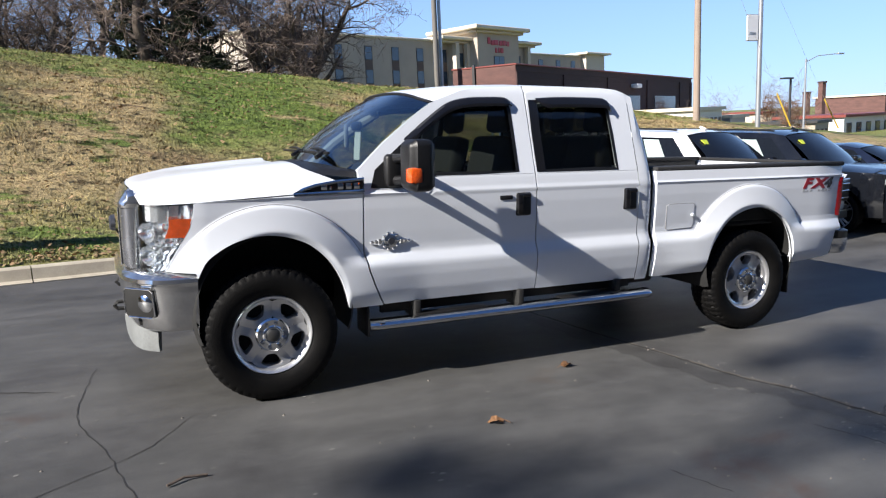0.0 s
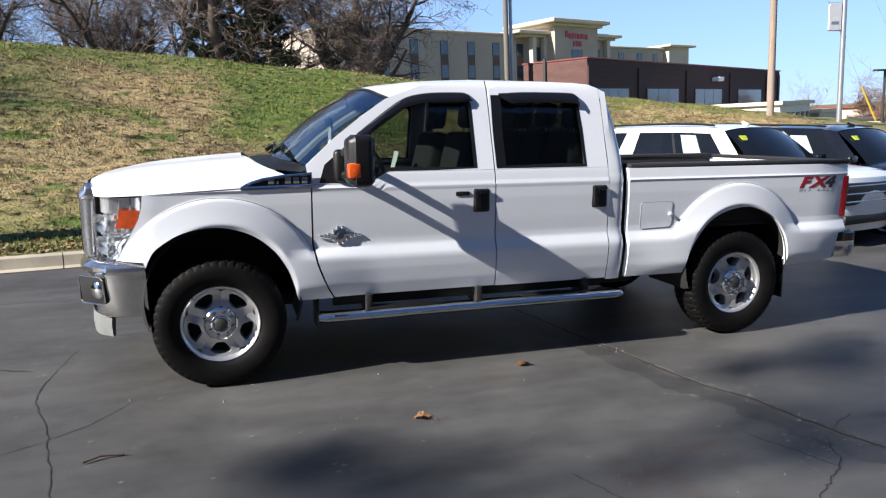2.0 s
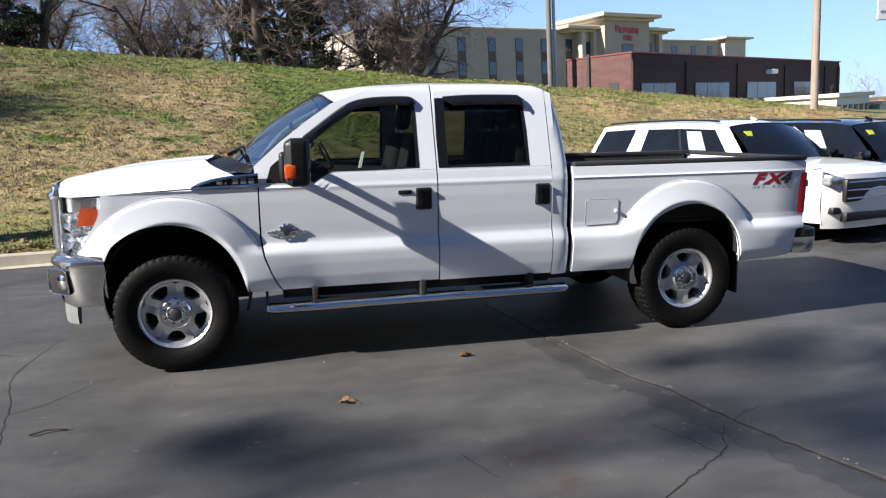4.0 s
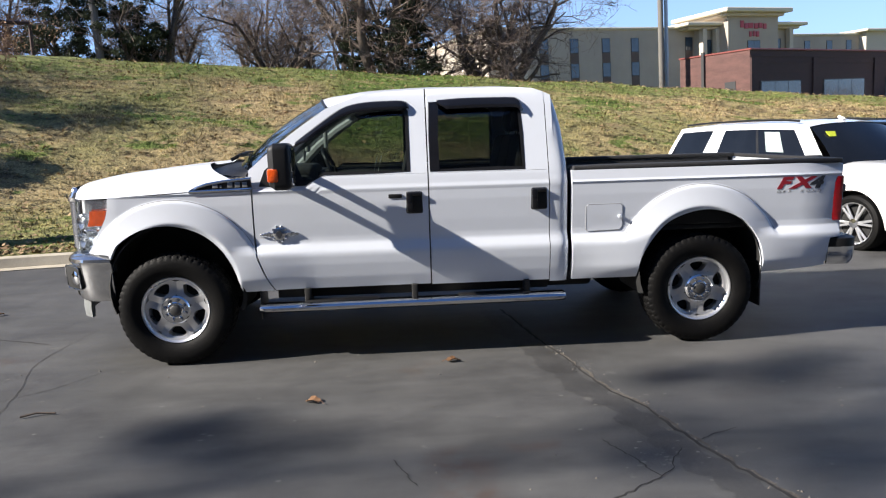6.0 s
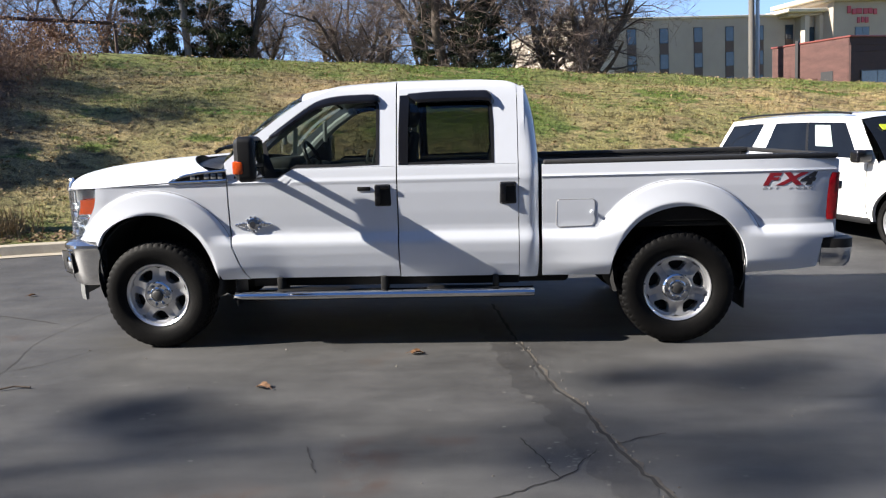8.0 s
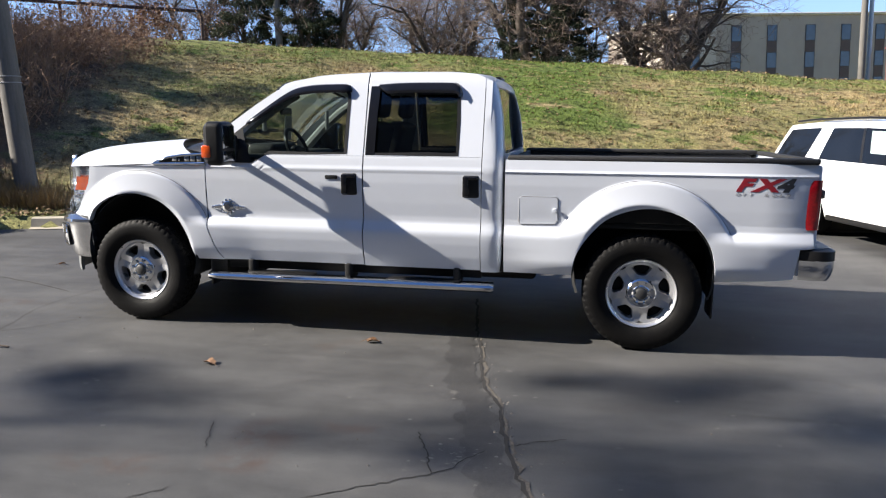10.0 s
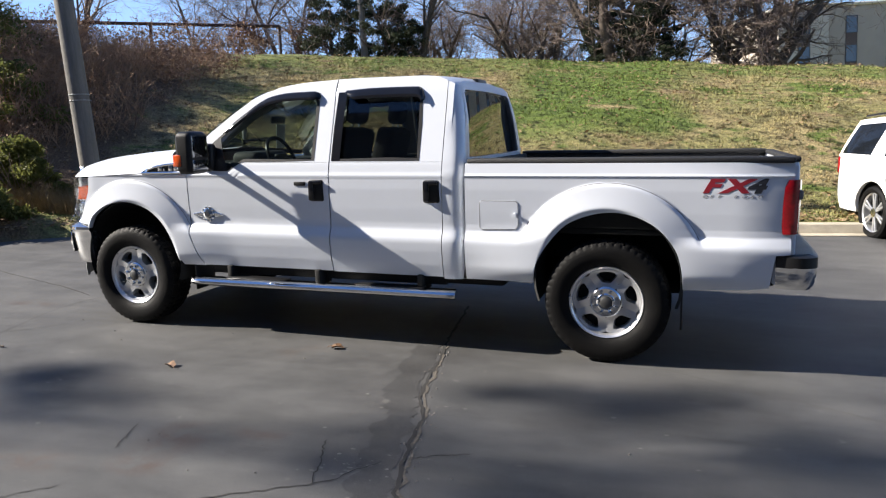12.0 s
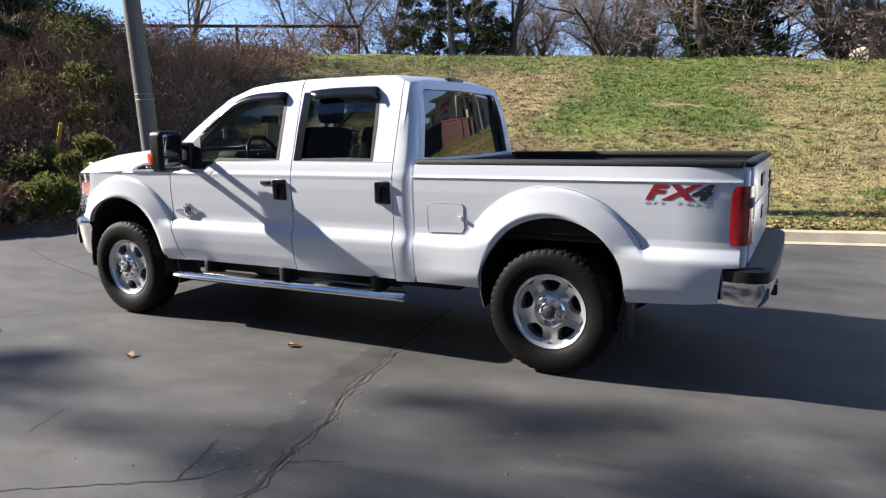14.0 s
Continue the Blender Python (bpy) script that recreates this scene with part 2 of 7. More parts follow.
M_YELLOW = mat("yellow_plastic", (0.62, 0.42, 0.04), 0.5, scale=5)
M_STUCCO = mat("beige_stucco", (0.42, 0.355, 0.285), 0.9, col2=(0.37, 0.31, 0.25), scale=0.4, fine=20, bumps=0.2, spread=0.06)
M_STUCCO_L = mat("cream_stucco", (0.53, 0.465, 0.38), 0.9, col2=(0.48, 0.42, 0.345), scale=0.4, fine=20, bumps=0.2, spread=0.05)
M_CORNICE = mat("cream_cornice", (0.60, 0.54, 0.43), 0.8, scale=1, spread=0.06)
# the shop front's shade and side wall's sun are put into these brick tones
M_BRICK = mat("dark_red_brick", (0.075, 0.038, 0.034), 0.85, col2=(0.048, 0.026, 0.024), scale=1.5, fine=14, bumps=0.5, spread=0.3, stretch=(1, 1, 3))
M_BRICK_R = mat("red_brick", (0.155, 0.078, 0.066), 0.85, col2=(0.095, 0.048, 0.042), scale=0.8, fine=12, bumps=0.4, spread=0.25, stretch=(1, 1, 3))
M_COPING = mat("red_coping", (0.20, 0.045, 0.035), 0.5, scale=2)
M_WINDARK = mat("window_glass_far", (0.05, 0.075, 0.11), 0.06, scale=1, spread=0.4, spec=0.8)
M_FRAME_D = mat("dark_window_frame", (0.03, 0.03, 0.032), 0.5)
M_SPANDREL = mat("brown_spandrel", (0.10, 0.065, 0.05), 0.6)
M_WHITE_W = mat("white_wall", (0.68, 0.66, 0.62), 0.8, scale=0.5, spread=0.08)
M_RED_SIGN = mat("red_sign", (0.42, 0.03, 0.045), 0.4)
M_BANNER = mat("white_banner", (0.8, 0.8, 0.8), 0.7, scale=2, spread=0.06)


# ---- mesh helpers ----
def link_mesh(name, me, material, parent=None, label=""):
    ob = new(name, me)
    if material and not me.materials:
        me.materials.append(material)
    if parent is not None:
        ob.parent = parent
    if label:
        ob["label"] = label
    return ob


def smooth(me, angle=35):
    me.polygons.foreach_set("use_smooth", [True] * len(me.polygons))
    me.set_sharp_from_angle(angle=radians(angle))


def part(name, bm, material, parent=None, label="", sharp=35):
    bmesh.ops.recalc_face_normals(bm, faces=bm.faces)
    me = bpy.data.meshes.new(name)
    bm.to_mesh(me)
    bm.free()
    if sharp:
        smooth(me, sharp)
    return link_mesh(name, me, material, parent, label)


def raw(name, verts, faces, material, parent=None, label="", sharp=35):
    me = bpy.data.meshes.new(name)
    me.from_pydata([tuple(v) for v in verts], [], faces)
    me.update()
    if sharp:
        smooth(me, sharp)
    return link_mesh(name, me, material, parent, label)


def empty(name, m=None, label="", category="", group="", kind=""):
    ob = new(name)
    if m is not None:
        ob.matrix_world = m
    return tagged(ob, label, category, group, kind)


def box_bm(x0, x1, y0, y1, z0, z1, bevel=0.0, seg=2, bm=None):
    own = bmesh.new()
    bmesh.ops.create_cube(own, size=1.0, matrix=Matrix.Translation(((x0 + x1) / 2, (y0 + y1) / 2, (z0 + z1) / 2)) @ Matrix.Diagonal((x1 - x0, y1 - y0, z1 - z0, 1)))
    if bevel:
        bmesh.ops.bevel(own, geom=own.edges[:], offset=bevel, segments=seg, affect="EDGES", profile=0.5)
    if bm is None:
        return own
    join(bm, own)
    return bm


def join(bm, other, m=None):
    if m is not None:
        bmesh.ops.transform(other, matrix=m, verts=other.verts)
    tmp = bpy.data.meshes.new("tmp")
    other.to_mesh(tmp)
    other.free()
    bm.from_mesh(tmp)
    bpy.data.meshes.remove(tmp)
    return bm


def cyl_bm(p0, p1, r0, r1=None, n=16, caps=True):
    p0, p1 = Vector(p0), Vector(p1)
    bm = bmesh.new()
    d = p1 - p0
    m = Matrix.Translation((p0 + p1) / 2) @ d.to_track_quat("Z", "Y").to_matrix().to_4x4()
    bmesh.ops.create_cone(bm, cap_ends=caps, segments=n, radius1=r0, radius2=r0 if r1 is None else r1, depth=d.length, matrix=m)
    return bm


def tube(points, radius, n=8, closed=False):
    """Tube mesh along points; radius a number or one per point. Returns verts, faces."""
    pts = [Vector(p) for p in points]
    rs = radius if isinstance(radius, (list, tuple)) else [radius] * len(pts)
    verts, faces = [], []
    up = Vector((0.13, 0.21, 1)).normalized()
    for i, p in enumerate(pts):
        a, b = pts[max(i - 1, 0)], pts[min(i + 1, len(pts) - 1)]
        if closed:
            a, b = pts[i - 1], pts[(i + 1) % len(pts)]
        d = (b - a).normalized()
        s = d.cross(up).normalized()
        t = s.cross(d)
        for k in range(n):
            an = 2 * math.pi * k / n
            verts.append(p + (s * math.cos(an) + t * math.sin(an)) * rs[i])
    m = len(pts)
    for i in range(m if closed else m - 1):
        j = (i + 1) % m
        for k in range(n):
            k2 = (k + 1) % n
            faces.append((i * n + k, i * n + k2, j * n + k2, j * n + k))
    if not closed:
        faces.append(tuple(range(n))[::-1])
        faces.append(tuple(range((m - 1) * n, m * n)))
    return verts, faces


def lathe(profile, n=48, axis="y"):
    """Revolve (radius, along) pairs about an axis through the origin. Returns verts, faces."""
    verts, faces = [], []
    for r, a in profile:
        for k in range(n):
            an = 2 * math.pi * k / n
            c, s = r * math.cos(an), r * math.sin(an)
            verts.append((c, a, s) if axis == "y" else (c, s, a) if axis == "z" else (a, c, s))
    for i in range(len(profile) - 1):
        for k in range(n):
            k2 = (k + 1) % n
            faces.append((i * n + k, i * n + k2, (i + 1) * n + k2, (i + 1) * n + k))
    return verts, faces


def lerp_curve(pts, x):
    """Piecewise-linear z at x through (x, z) pairs."""
    if x <= pts[0][0]:
        return pts[0][1]
    for (a, za), (b, zb) in zip(pts, pts[1:]):
        if x <= b:
            return za + (zb - za) * (x - a) / (b - a)
    return pts[-1][1]


def spline(pts, n):
    """n points along a Catmull-Rom curve through 2D or 3D pts, evenly by length."""
    p = [np.array(q, float) for q in pts]
    p = [2 * p[0] - p[1]] + p + [2 * p[-1] - p[-2]]
    fine = []
    for i in range(1, len(p) - 2):
        for t in np.linspace(0, 1, 16, endpoint=False):
            a, b, c, d = p[i - 1], p[i], p[i + 1], p[i + 2]
            fine.append(0.5 * (2 * b + (c - a) * t + (2 * a - 5 * b + 4 * c - d) * t * t + (3 * b - a - 3 * c + d) * t ** 3))
    fine.append(p[-2])
    fine = np.array(fine)
    s = np.concatenate([[0], np.cumsum(np.linalg.norm(np.diff(fine, axis=0), axis=1))])
    q = np.linspace(0, s[-1], n)
    return np.stack([np.interp(q, s, fine[:, k]) for k in range(fine.shape[1])], 1)


def sstep(a, b, x):
    t = min(1.0, max(0.0, (x - a) / (b - a)))
    return t * t * (3 - 2 * t)

# ---- ground: lot, kerb, hill, road ----
KERB = [(-60, -40), (-30, -14), (-16, -5), (-10, -0.6), (-7.4, 1.6), (-6.1, 2.9), (-5.2, 4.0), (-3.8, 4.63), (-1.1, 5.17), (6.0, 6.60), (30, 11.40), (90, 23.40)]
KA = np.array(KERB, float)


def kerb_dist(x, y):
    """Signed distance to the kerb line: positive up the hill."""
    x, y = np.asarray(x, float), np.asarray(y, float)
    best = np.full(x.shape, 1e9)
    sign = np.ones(x.shape)
    for (ax, ay), (bx, by) in zip(KA, KA[1:]):
        dx, dy = bx - ax, by - ay
        t = np.clip(((x - ax) * dx + (y - ay) * dy) / (dx * dx + dy * dy), 0, 1)
        ex, ey = x - ax - t * dx, y - ay - t * dy
        d = np.hypot(ex, ey)
        sg = np.where(dx * ey - dy * ex >= 0, 1.0, -1.0)
        closer = d < best - 1e-9
        best, sign = np.where(closer, d, best), np.where(closer, sg, sign)
    return best * sign


def crest_z(x):
    return np.clip(3.62 - 0.055 * x, 1.2, 5.2)


def hill_z(x, y):
    """Height of the land in lot coordinates."""
    x, y = np.asarray(x, float), np.asarray(y, float)
    v = kerb_dist(x, y)
    top = crest_z(x)
    s = np.clip(v / 11.0, 0, 1)
    rise = top * (s - 0.10 * np.sin(np.pi * np.clip(s, 0, 0.5) * 2) * (s < 0.5) + 0.03 * np.sin(np.pi * s))
    over = np.clip((v - 11.0) / 4.0, 0, 1)
    z = 0.13 + np.maximum(rise, 0) * 0.965 - 0.22 * over * over
    lump = 0.05 * np.sin(x * 1.3 + 0.7 * y) * np.sin(y * 1.1 - 0.4 * x) * np.clip(v / 2, 0, 1)
    z = z + lump * (v < 16)
    z = np.where(v < 0.05, -0.25, z)
    # far land is level again in the world
    far = x - np.clip(x, -45, 60)
    return z + FALL * far


def axis_steps(lo, hi, near_lo, near_hi, step):
    mid = list(np.arange(near_lo, near_hi + 1e-6, step))
    a, d = [], step
    p = near_lo
    while p > lo:
        d *= 1.35
        p -= d
        a.append(max(p, lo))
    b, d = [], step
    p = near_hi
    while p < hi:
        d *= 1.35
        p += d
        b.append(min(p, hi))
    return np.array(a[::-1] + mid + b)


def ground_sheet():
    xs, ys = axis_steps(-1800, 1800, -26, 40, 0.5), axis_steps(-1800, 1800, -2, 30, 0.4)
    gx, gy = np.meshgrid(xs, ys)
    gz = hill_z(gx, gy)
    nx, ny = len(xs), len(ys)
    verts = np.stack([gx.ravel(), gy.ravel(), gz.ravel()], 1)
    idx = np.arange(nx * ny).reshape(ny, nx)
    faces = np.stack([idx[:-1, :-1].ravel(), idx[:-1, 1:].ravel(), idx[1:, 1:].ravel(), idx[1:, :-1].ravel()], 1)
    ob = raw("ground", verts.tolist(), faces.tolist(), M_GRASS, sharp=80)
    ob.matrix_world = LOT
    return tagged(ob, "grassy embankment with straw-coloured and green patches", "ground", kind="structure")


ground_sheet()


def offset_line(pts, d):
    """The polyline moved d to its left."""
    p = np.array(pts, float)
    t = np.gradient(p, axis=0)
    t /= np.linalg.norm(t, axis=1)[:, None]
    return p + np.stack([-t[:, 1], t[:, 0]], 1) * d


KERB_FINE = spline(KERB, 260)


def lot_sheet():
    edge = offset_line(KERB_FINE, 0.02)
    verts, faces = [], []
    rows = [0, 0.5, 1.5, 4, 10, 30, 120]
    for x, y in edge:
        for d in rows:
            verts.append((x + d * 0.1, y - d, 0.0))
    n = len(rows)
    for i in range(len(edge) - 1):
        for k in range(n - 1):
            faces.append((i * n + k, i * n + k + 1, (i + 1) * n + k + 1, (i + 1) * n + k))
    ob = raw("parking_lot", verts, faces, M_ASPHALT, sharp=0)
    ob.matrix_world = LOT
    tagged(ob, "worn dark asphalt car park with cracks and stains", "pavement", kind="structure")


lot_sheet()


def sweep_profile(name, line, profile, material):
    """Sweep a closed (offset, z) profile along a plan line."""
    cols = [offset_line(line, o) for o, _ in profile]
    n, verts, faces = len(profile), [], []
    for i in range(len(line)):
        for c, (_, z) in zip(cols, profile):
            verts.append((c[i][0], c[i][1], z))
    for i in range(len(line) - 1):
        for k in range(n):
            k2 = (k + 1) % n
            faces.append((i * n + k, i * n + k2, (i + 1) * n + k2, (i + 1) * n + k))
    return raw(name, verts, faces, material, sharp=40)


kerb = empty("kerb", LOT, "weathered tan concrete kerb with joints along the lot", "kerb", kind="structure")
# cast in lengths of about three metres, with open joints
along = np.concatenate([[0], np.cumsum(np.linalg.norm(np.diff(KERB_FINE, axis=0), axis=1))])
s = 20.0
while s < along[-1] - 40:
    q = np.linspace(s + 0.006, s + 3.0 - 0.006, 5)
    line = np.stack([np.interp(q, along, KERB_FINE[:, 0]), np.interp(q, along, KERB_FINE[:, 1])], 1)
    if line[0][0] < -5.9:
        s += 3.0
        continue
    ob = sweep_profile("kerb_stone", line, [(-0.14, 0.0), (-0.14, 0.012), (-0.03, 0.03), (0.0, 0.10), (0.02, 0.15), (0.05, 0.165), (0.17, 0.165), (0.18, 0.0)], M_CONC)
    ob.parent = kerb
    s += 3.0

# road along the top of the hill
keep = [i for i in range(0, 260, 3) if -60 < KERB_FINE[i][0] < 88]
rl, rr = offset_line(KERB_FINE, 14.5)[keep], offset_line(KERB_FINE, 22.0)[keep]
rv, rf = [], []
for a, b in zip(rl, rr):
    for t in (0, 0.5, 1):
        p = a + (b - a) * t
        rv.append((p[0], p[1], float(hill_z(p[0], p[1])) + 0.05 + 0.05 * (t == 0.5)))
for i in range(len(rl) - 1):
    for k in range(2):
        rf.append((i * 3 + k, i * 3 + k + 1, i * 3 + k + 4, i * 3 + k + 3))
ob = raw("road", rv, rf, M_ROAD, sharp=0)
ob.matrix_world = LOT
tagged(ob, "grey asphalt street along the top of the embankment", "road", kind="structure")


def world_at(x, y, dz=0.0):
    """World place on the land at lot x, y."""
    return LOT @ Vector((x, y, float(hill_z(x, y)) + dz))

# unseen plain wall behind the camera, added to cut sky light and reflections
M_PLAIN = mat("plain_render", (0.22, 0.22, 0.225), 0.9, col2=(0.17, 0.17, 0.175), scale=0.6, fine=18, bumps=0.2, spread=0.12)
ob = part("wall_south", box_bm(-30, 34, -14.0, -13.5, -0.3, 12.0), M_PLAIN, sharp=0)
ob.matrix_world = LOT
tagged(ob, "unseen plain wall added to block sky light and reflections", "wall", kind="structure")

# ---- the white pickup truck ----
M_PAINT = mat("white_car_paint", (0.63, 0.66, 0.715), 0.34, coat=0.4, spread=0.015, scale=2, fine=8, rough_var=0.04)
M_CHROME = mat("chrome", (0.78, 0.79, 0.80), 0.09, 1.0, spread=0.06, scale=6, fine=40, rough_var=0.04)
M_ALU = mat("machined_aluminium", (0.66, 0.665, 0.68), 0.30, 0.80, spread=0.06, scale=12, fine=80)
M_RUBBER = mat("tyre_rubber", (0.004, 0.004, 0.0045), 0.6, col2=(0.008, 0.0075, 0.007), scale=9, fine=120, bumps=0.3, spread=0.3, spec=0.12)
M_BLACK = mat("black_plastic", (0.012, 0.012, 0.013), 0.42, scale=8, fine=150, bumps=0.1, spread=0.25, spec=0.35)
M_BLACK_G = mat("gloss_black_trim", (0.010, 0.010, 0.012), 0.14, scale=5, spread=0.2)
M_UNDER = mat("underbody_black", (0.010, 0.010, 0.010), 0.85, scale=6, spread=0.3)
M_LINER = mat("bed_liner", (0.020, 0.020, 0.021), 0.75, scale=20, fine=140, bumps=0.5, spread=0.3)
M_SEAT = mat("dark_seat_fabric", (0.016, 0.0155, 0.0155), 0.9, scale=9, fine=150, bumps=0.3, spread=0.25)
M_SEAT_L = mat("grey_seat_bolster", (0.22, 0.22, 0.215), 0.85, scale=9, fine=150, bumps=0.2, spread=0.15)
M_DASH = mat("grey_dash", (0.055, 0.055, 0.056), 0.7, scale=9, fine=150, spread=0.2)
M_TRIM_L = mat("light_cabin_trim", (0.46, 0.47, 0.46), 0.7, spread=0.1)
M_AMBER = mat("amber_lens", (0.92, 0.12, 0.012), 0.18, coat=0.8, scale=30, fine=90, spread=0.3, bumps=0.3)
M_REDLENS = mat("red_lens", (0.36, 0.006, 0.012), 0.18, coat=0.35, scale=20, fine=60, spread=0.3)
M_BADGE_R = mat("red_badge", (0.27, 0.016, 0.028), 0.4)
M_BADGE_D = mat("dark_badge", (0.03, 0.032, 0.04), 0.4)
M_BADGE_G = mat("grey_badge", (0.25, 0.25, 0.26), 0.4)
M_PAPER = mat("paper", (0.72, 0.76, 0.72), 0.8, scale=8, spread=0.08)
M_AIRDAM = mat("grey_air_dam", (0.20, 0.21, 0.21), 0.5, scale=6, spread=0.2)
M_MIRROR = mat("mirror_glass", (0.30, 0.31, 0.33), 0.04, 1.0, spread=0.05)
M_BUMPER = mat("bumper_chrome", (0.77, 0.77, 0.77), 0.11, 0.94, spread=0.14, scale=9, fine=50, rough_var=0.10)
M_SHELL = mat("grille_shell", (0.30, 0.31, 0.34), 0.26, 0.8, spread=0.10, scale=9, fine=50)
M_LAMP = mat("lamp_reflector", (0.84, 0.86, 0.88), 0.14, 0.84, spread=0.06, scale=30, fine=90)
M_SCREWS = mat("cast_steel", (0.10, 0.10, 0.10), 0.5, 0.8)
G_CLEAR = glass_mat("door_glass", (0.46, 0.50, 0.47))
G_SHIELD = glass_mat("windscreen_glass", (0.50, 0.56, 0.55), base=0.10, power=2.6)
G_DARK = glass_mat("privacy_glass", (0.33, 0.35, 0.33))
G_BACK = glass_mat("rear_glass", (0.03, 0.033, 0.035), base=0.08, power=3.0)
G_LENS = glass_mat("lamp_cover", (0.93, 0.95, 0.96))

TYPE_W = [(0.40, 0.90), (0.46, 0.940), (0.50, 0.962), (0.60, 0.988), (0.70, 1.004), (0.765, 1.009), (0.79, 1.006), (0.835, 0.986), (0.858, 0.975), (0.90, 0.973), (1.0, 0.980), (1.15, 0.986), (1.232, 0.985), (1.247, 0.992), (1.262, 0.980), (1.33, 0.966), (1.85, 0.802), (1.93, 0.772), (1.975, 0.735)]


def body_w(x, z):
    """Half width of the body at length x and height z, with the bulging wheel-arch flares."""
    w = lerp_curve(TYPE_W, z)
    for cx, cz, k in ((0.02, 0.56, 1.0), (3.965, 0.555, 1.0)):
        dx, dz = (x - cx), (z - cz)
        if dz < 0:
            dz *= 0.45
        r = math.hypot(dx, dz)
        high = 0.0
        if r < 0.66 and z > 0.45:
            high = (0.30 * sstep(0.654, 0.628, r) + 0.70 * min(1.0, max(0.0, (0.65 - r) / 0.16))) * (1 - 0.22 * sstep(0.485, 0.45, r))
        # below the crease the flare runs flush into the lower body
        low = 0.85 * sstep(1.05, 0.46, abs(dx)) * sstep(0.44, 0.62, z) * (1 - 0.22 * sstep(0.485, 0.45, r))
        k = sstep(0.775, 0.855, z)
        w = w + (1.038 - w) * (high * k + low * (1 - k))
    if x < -0.35:  # the nose rounds in
        w -= 0.30 * (max(0.0, -0.35 - x) ** 1.6)
    if x > 4.75:  # so does the tail
        w -= 0.35 * (max(0.0, x - 4.75) ** 2.0)
    return w


truck = empty("pickup_truck", LOT @ pose(0, 1.0, 0.028), "white four-door pickup truck with chrome bumpers parked on the asphalt", "pickup truck")


def fold(verts, faces, depth):
    """Turn the open border of a panel inwards (towards the middle plane), so that it has an edge."""
    count = {}
    for f in faces:
        for a, b in zip(f, f[1:] + f[:1]):
            count[(a, b)] = count.get((a, b), 0) + 1
    verts, faces, made = list(verts), list(faces), {}
    for a, b in [e for e in count if (e[1], e[0]) not in count]:
        for v in (a, b):
            if v not in made:
                x, y, z = verts[v]
                verts.append((x, y + (depth if y < 0 else -depth), z))
                made[v] = len(verts) - 1
        faces.append((b, a, made[a], made[b]))
    return verts, faces


def both(name, verts, faces, material, label="", parent=None, sharp=35, far_name=None):
    """The part on the near side (y < 0) and its mirror on the far side."""
    parent = parent or truck
    near = raw(name, verts, faces, material, parent, label, sharp)
    raw(name, [(x, -y, z) for x, y, z in verts], [tuple(f[::-1]) for f in faces], material, parent, label, sharp)
    return near


def ruled(pairs, sub, radial, wfun=body_w, closed=False, out=0.0):
    """Panel between two matched (x, z) outlines, laid on the body side."""
    pts = list(pairs) + ([pairs[0]] if closed else [])
    cols = []
    for (i0, o0), (i1, o1) in zip(pts, pts[1:]):
        for k in range(sub):
            t = k / sub
            cols.append((np.array(i0) * (1 - t) + np.array(i1) * t, np.array(o0) * (1 - t) + np.array(o1) * t))
    if not closed:
        cols.append((np.array(pts[-1][0]), np.array(pts[-1][1])))
    verts, faces = [], []
    for a, b in cols:
        for k in range(radial + 1):
            x, z = a + (b - a) * k / radial
            verts.append((float(x), -wfun(x, z) - out, float(z)))
    n, r = len(cols), radial + 1
    for i in range(n if closed else n - 1):
        j = (i + 1) % n
        for k in range(radial):
            faces.append((i * r + k, j * r + k, j * r + k + 1, i * r + k + 1))
    return verts, faces


def gridded(xs, zs, xl, xr, zb, zt, wfun=body_w):
    """Body-side panel on a regular x, z grid, clamped to its outline."""
    verts, index, grid = [], {}, []
    for x in xs:
        col = []
        for z in zs:
            xx = min(max(x, xl(z)), xr(z))
            zz = min(max(z, zb(xx)), zt(xx))
            xx = min(max(xx, xl(zz)), xr(zz))
            key = (round(xx, 4), round(zz, 4))
            if key not in index:
                index[key] = len(verts)
                verts.append((key[0], -wfun(*key), key[1]))
            col.append(index[key])
        grid.append(col)
    faces = []
    for a, b in zip(grid, grid[1:]):
        for k in range(len(zs) - 1):
            q = list(dict.fromkeys((a[k], b[k], b[k + 1], a[k + 1])))
            if len(q) > 2:
                p = [Vector(verts[i]) for i in q]
                if (p[1] - p[0]).cross(p[2] - p[0]).length + (p[2] - p[0]).cross(p[-1] - p[0]).length > 1e-7:
                    faces.append(tuple(q))
    return verts, faces


def arch_line(pts):
    """Height of a wheel opening's edge over x, from points along the arch; low outside it."""
    p = spline(pts, 60)
    return lambda x: float(np.interp(x, p[:, 0], p[:, 1])) if p[0][0] < x < p[-1][0] else 0.0


Z_LEVELS = sorted(set(np.round(np.concatenate([np.arange(0.50, 0.80, 0.016), np.arange(0.80, 0.90, 0.008), np.arange(0.90, 1.22, 0.009), np.arange(1.22, 1.345, 0.007)]), 4)))
# front fender
ARCH_F = [(-0.432, 0.76), (-0.405, 0.83), (-0.35, 0.91), (-0.19, 1.0), (0.01, 1.025), (0.21, 0.97), (0.35, 0.86), (0.43, 0.74), (0.475, 0.62), (0.505, 0.49)]
arch_f = arch_line(ARCH_F)
FENDER_L = [(0.78, -0.56), (0.832, -0.60), (0.96, -0.52), (1.09, -0.447), (1.16, -0.425), (1.226, -0.418)]
FENDER_R = [(0.50, 0.740), (0.56, 0.703), (0.645, 0.664), (0.76, 0.622), (0.88, 0.602), (1.08, 0.602), (1.28, 0.605)]
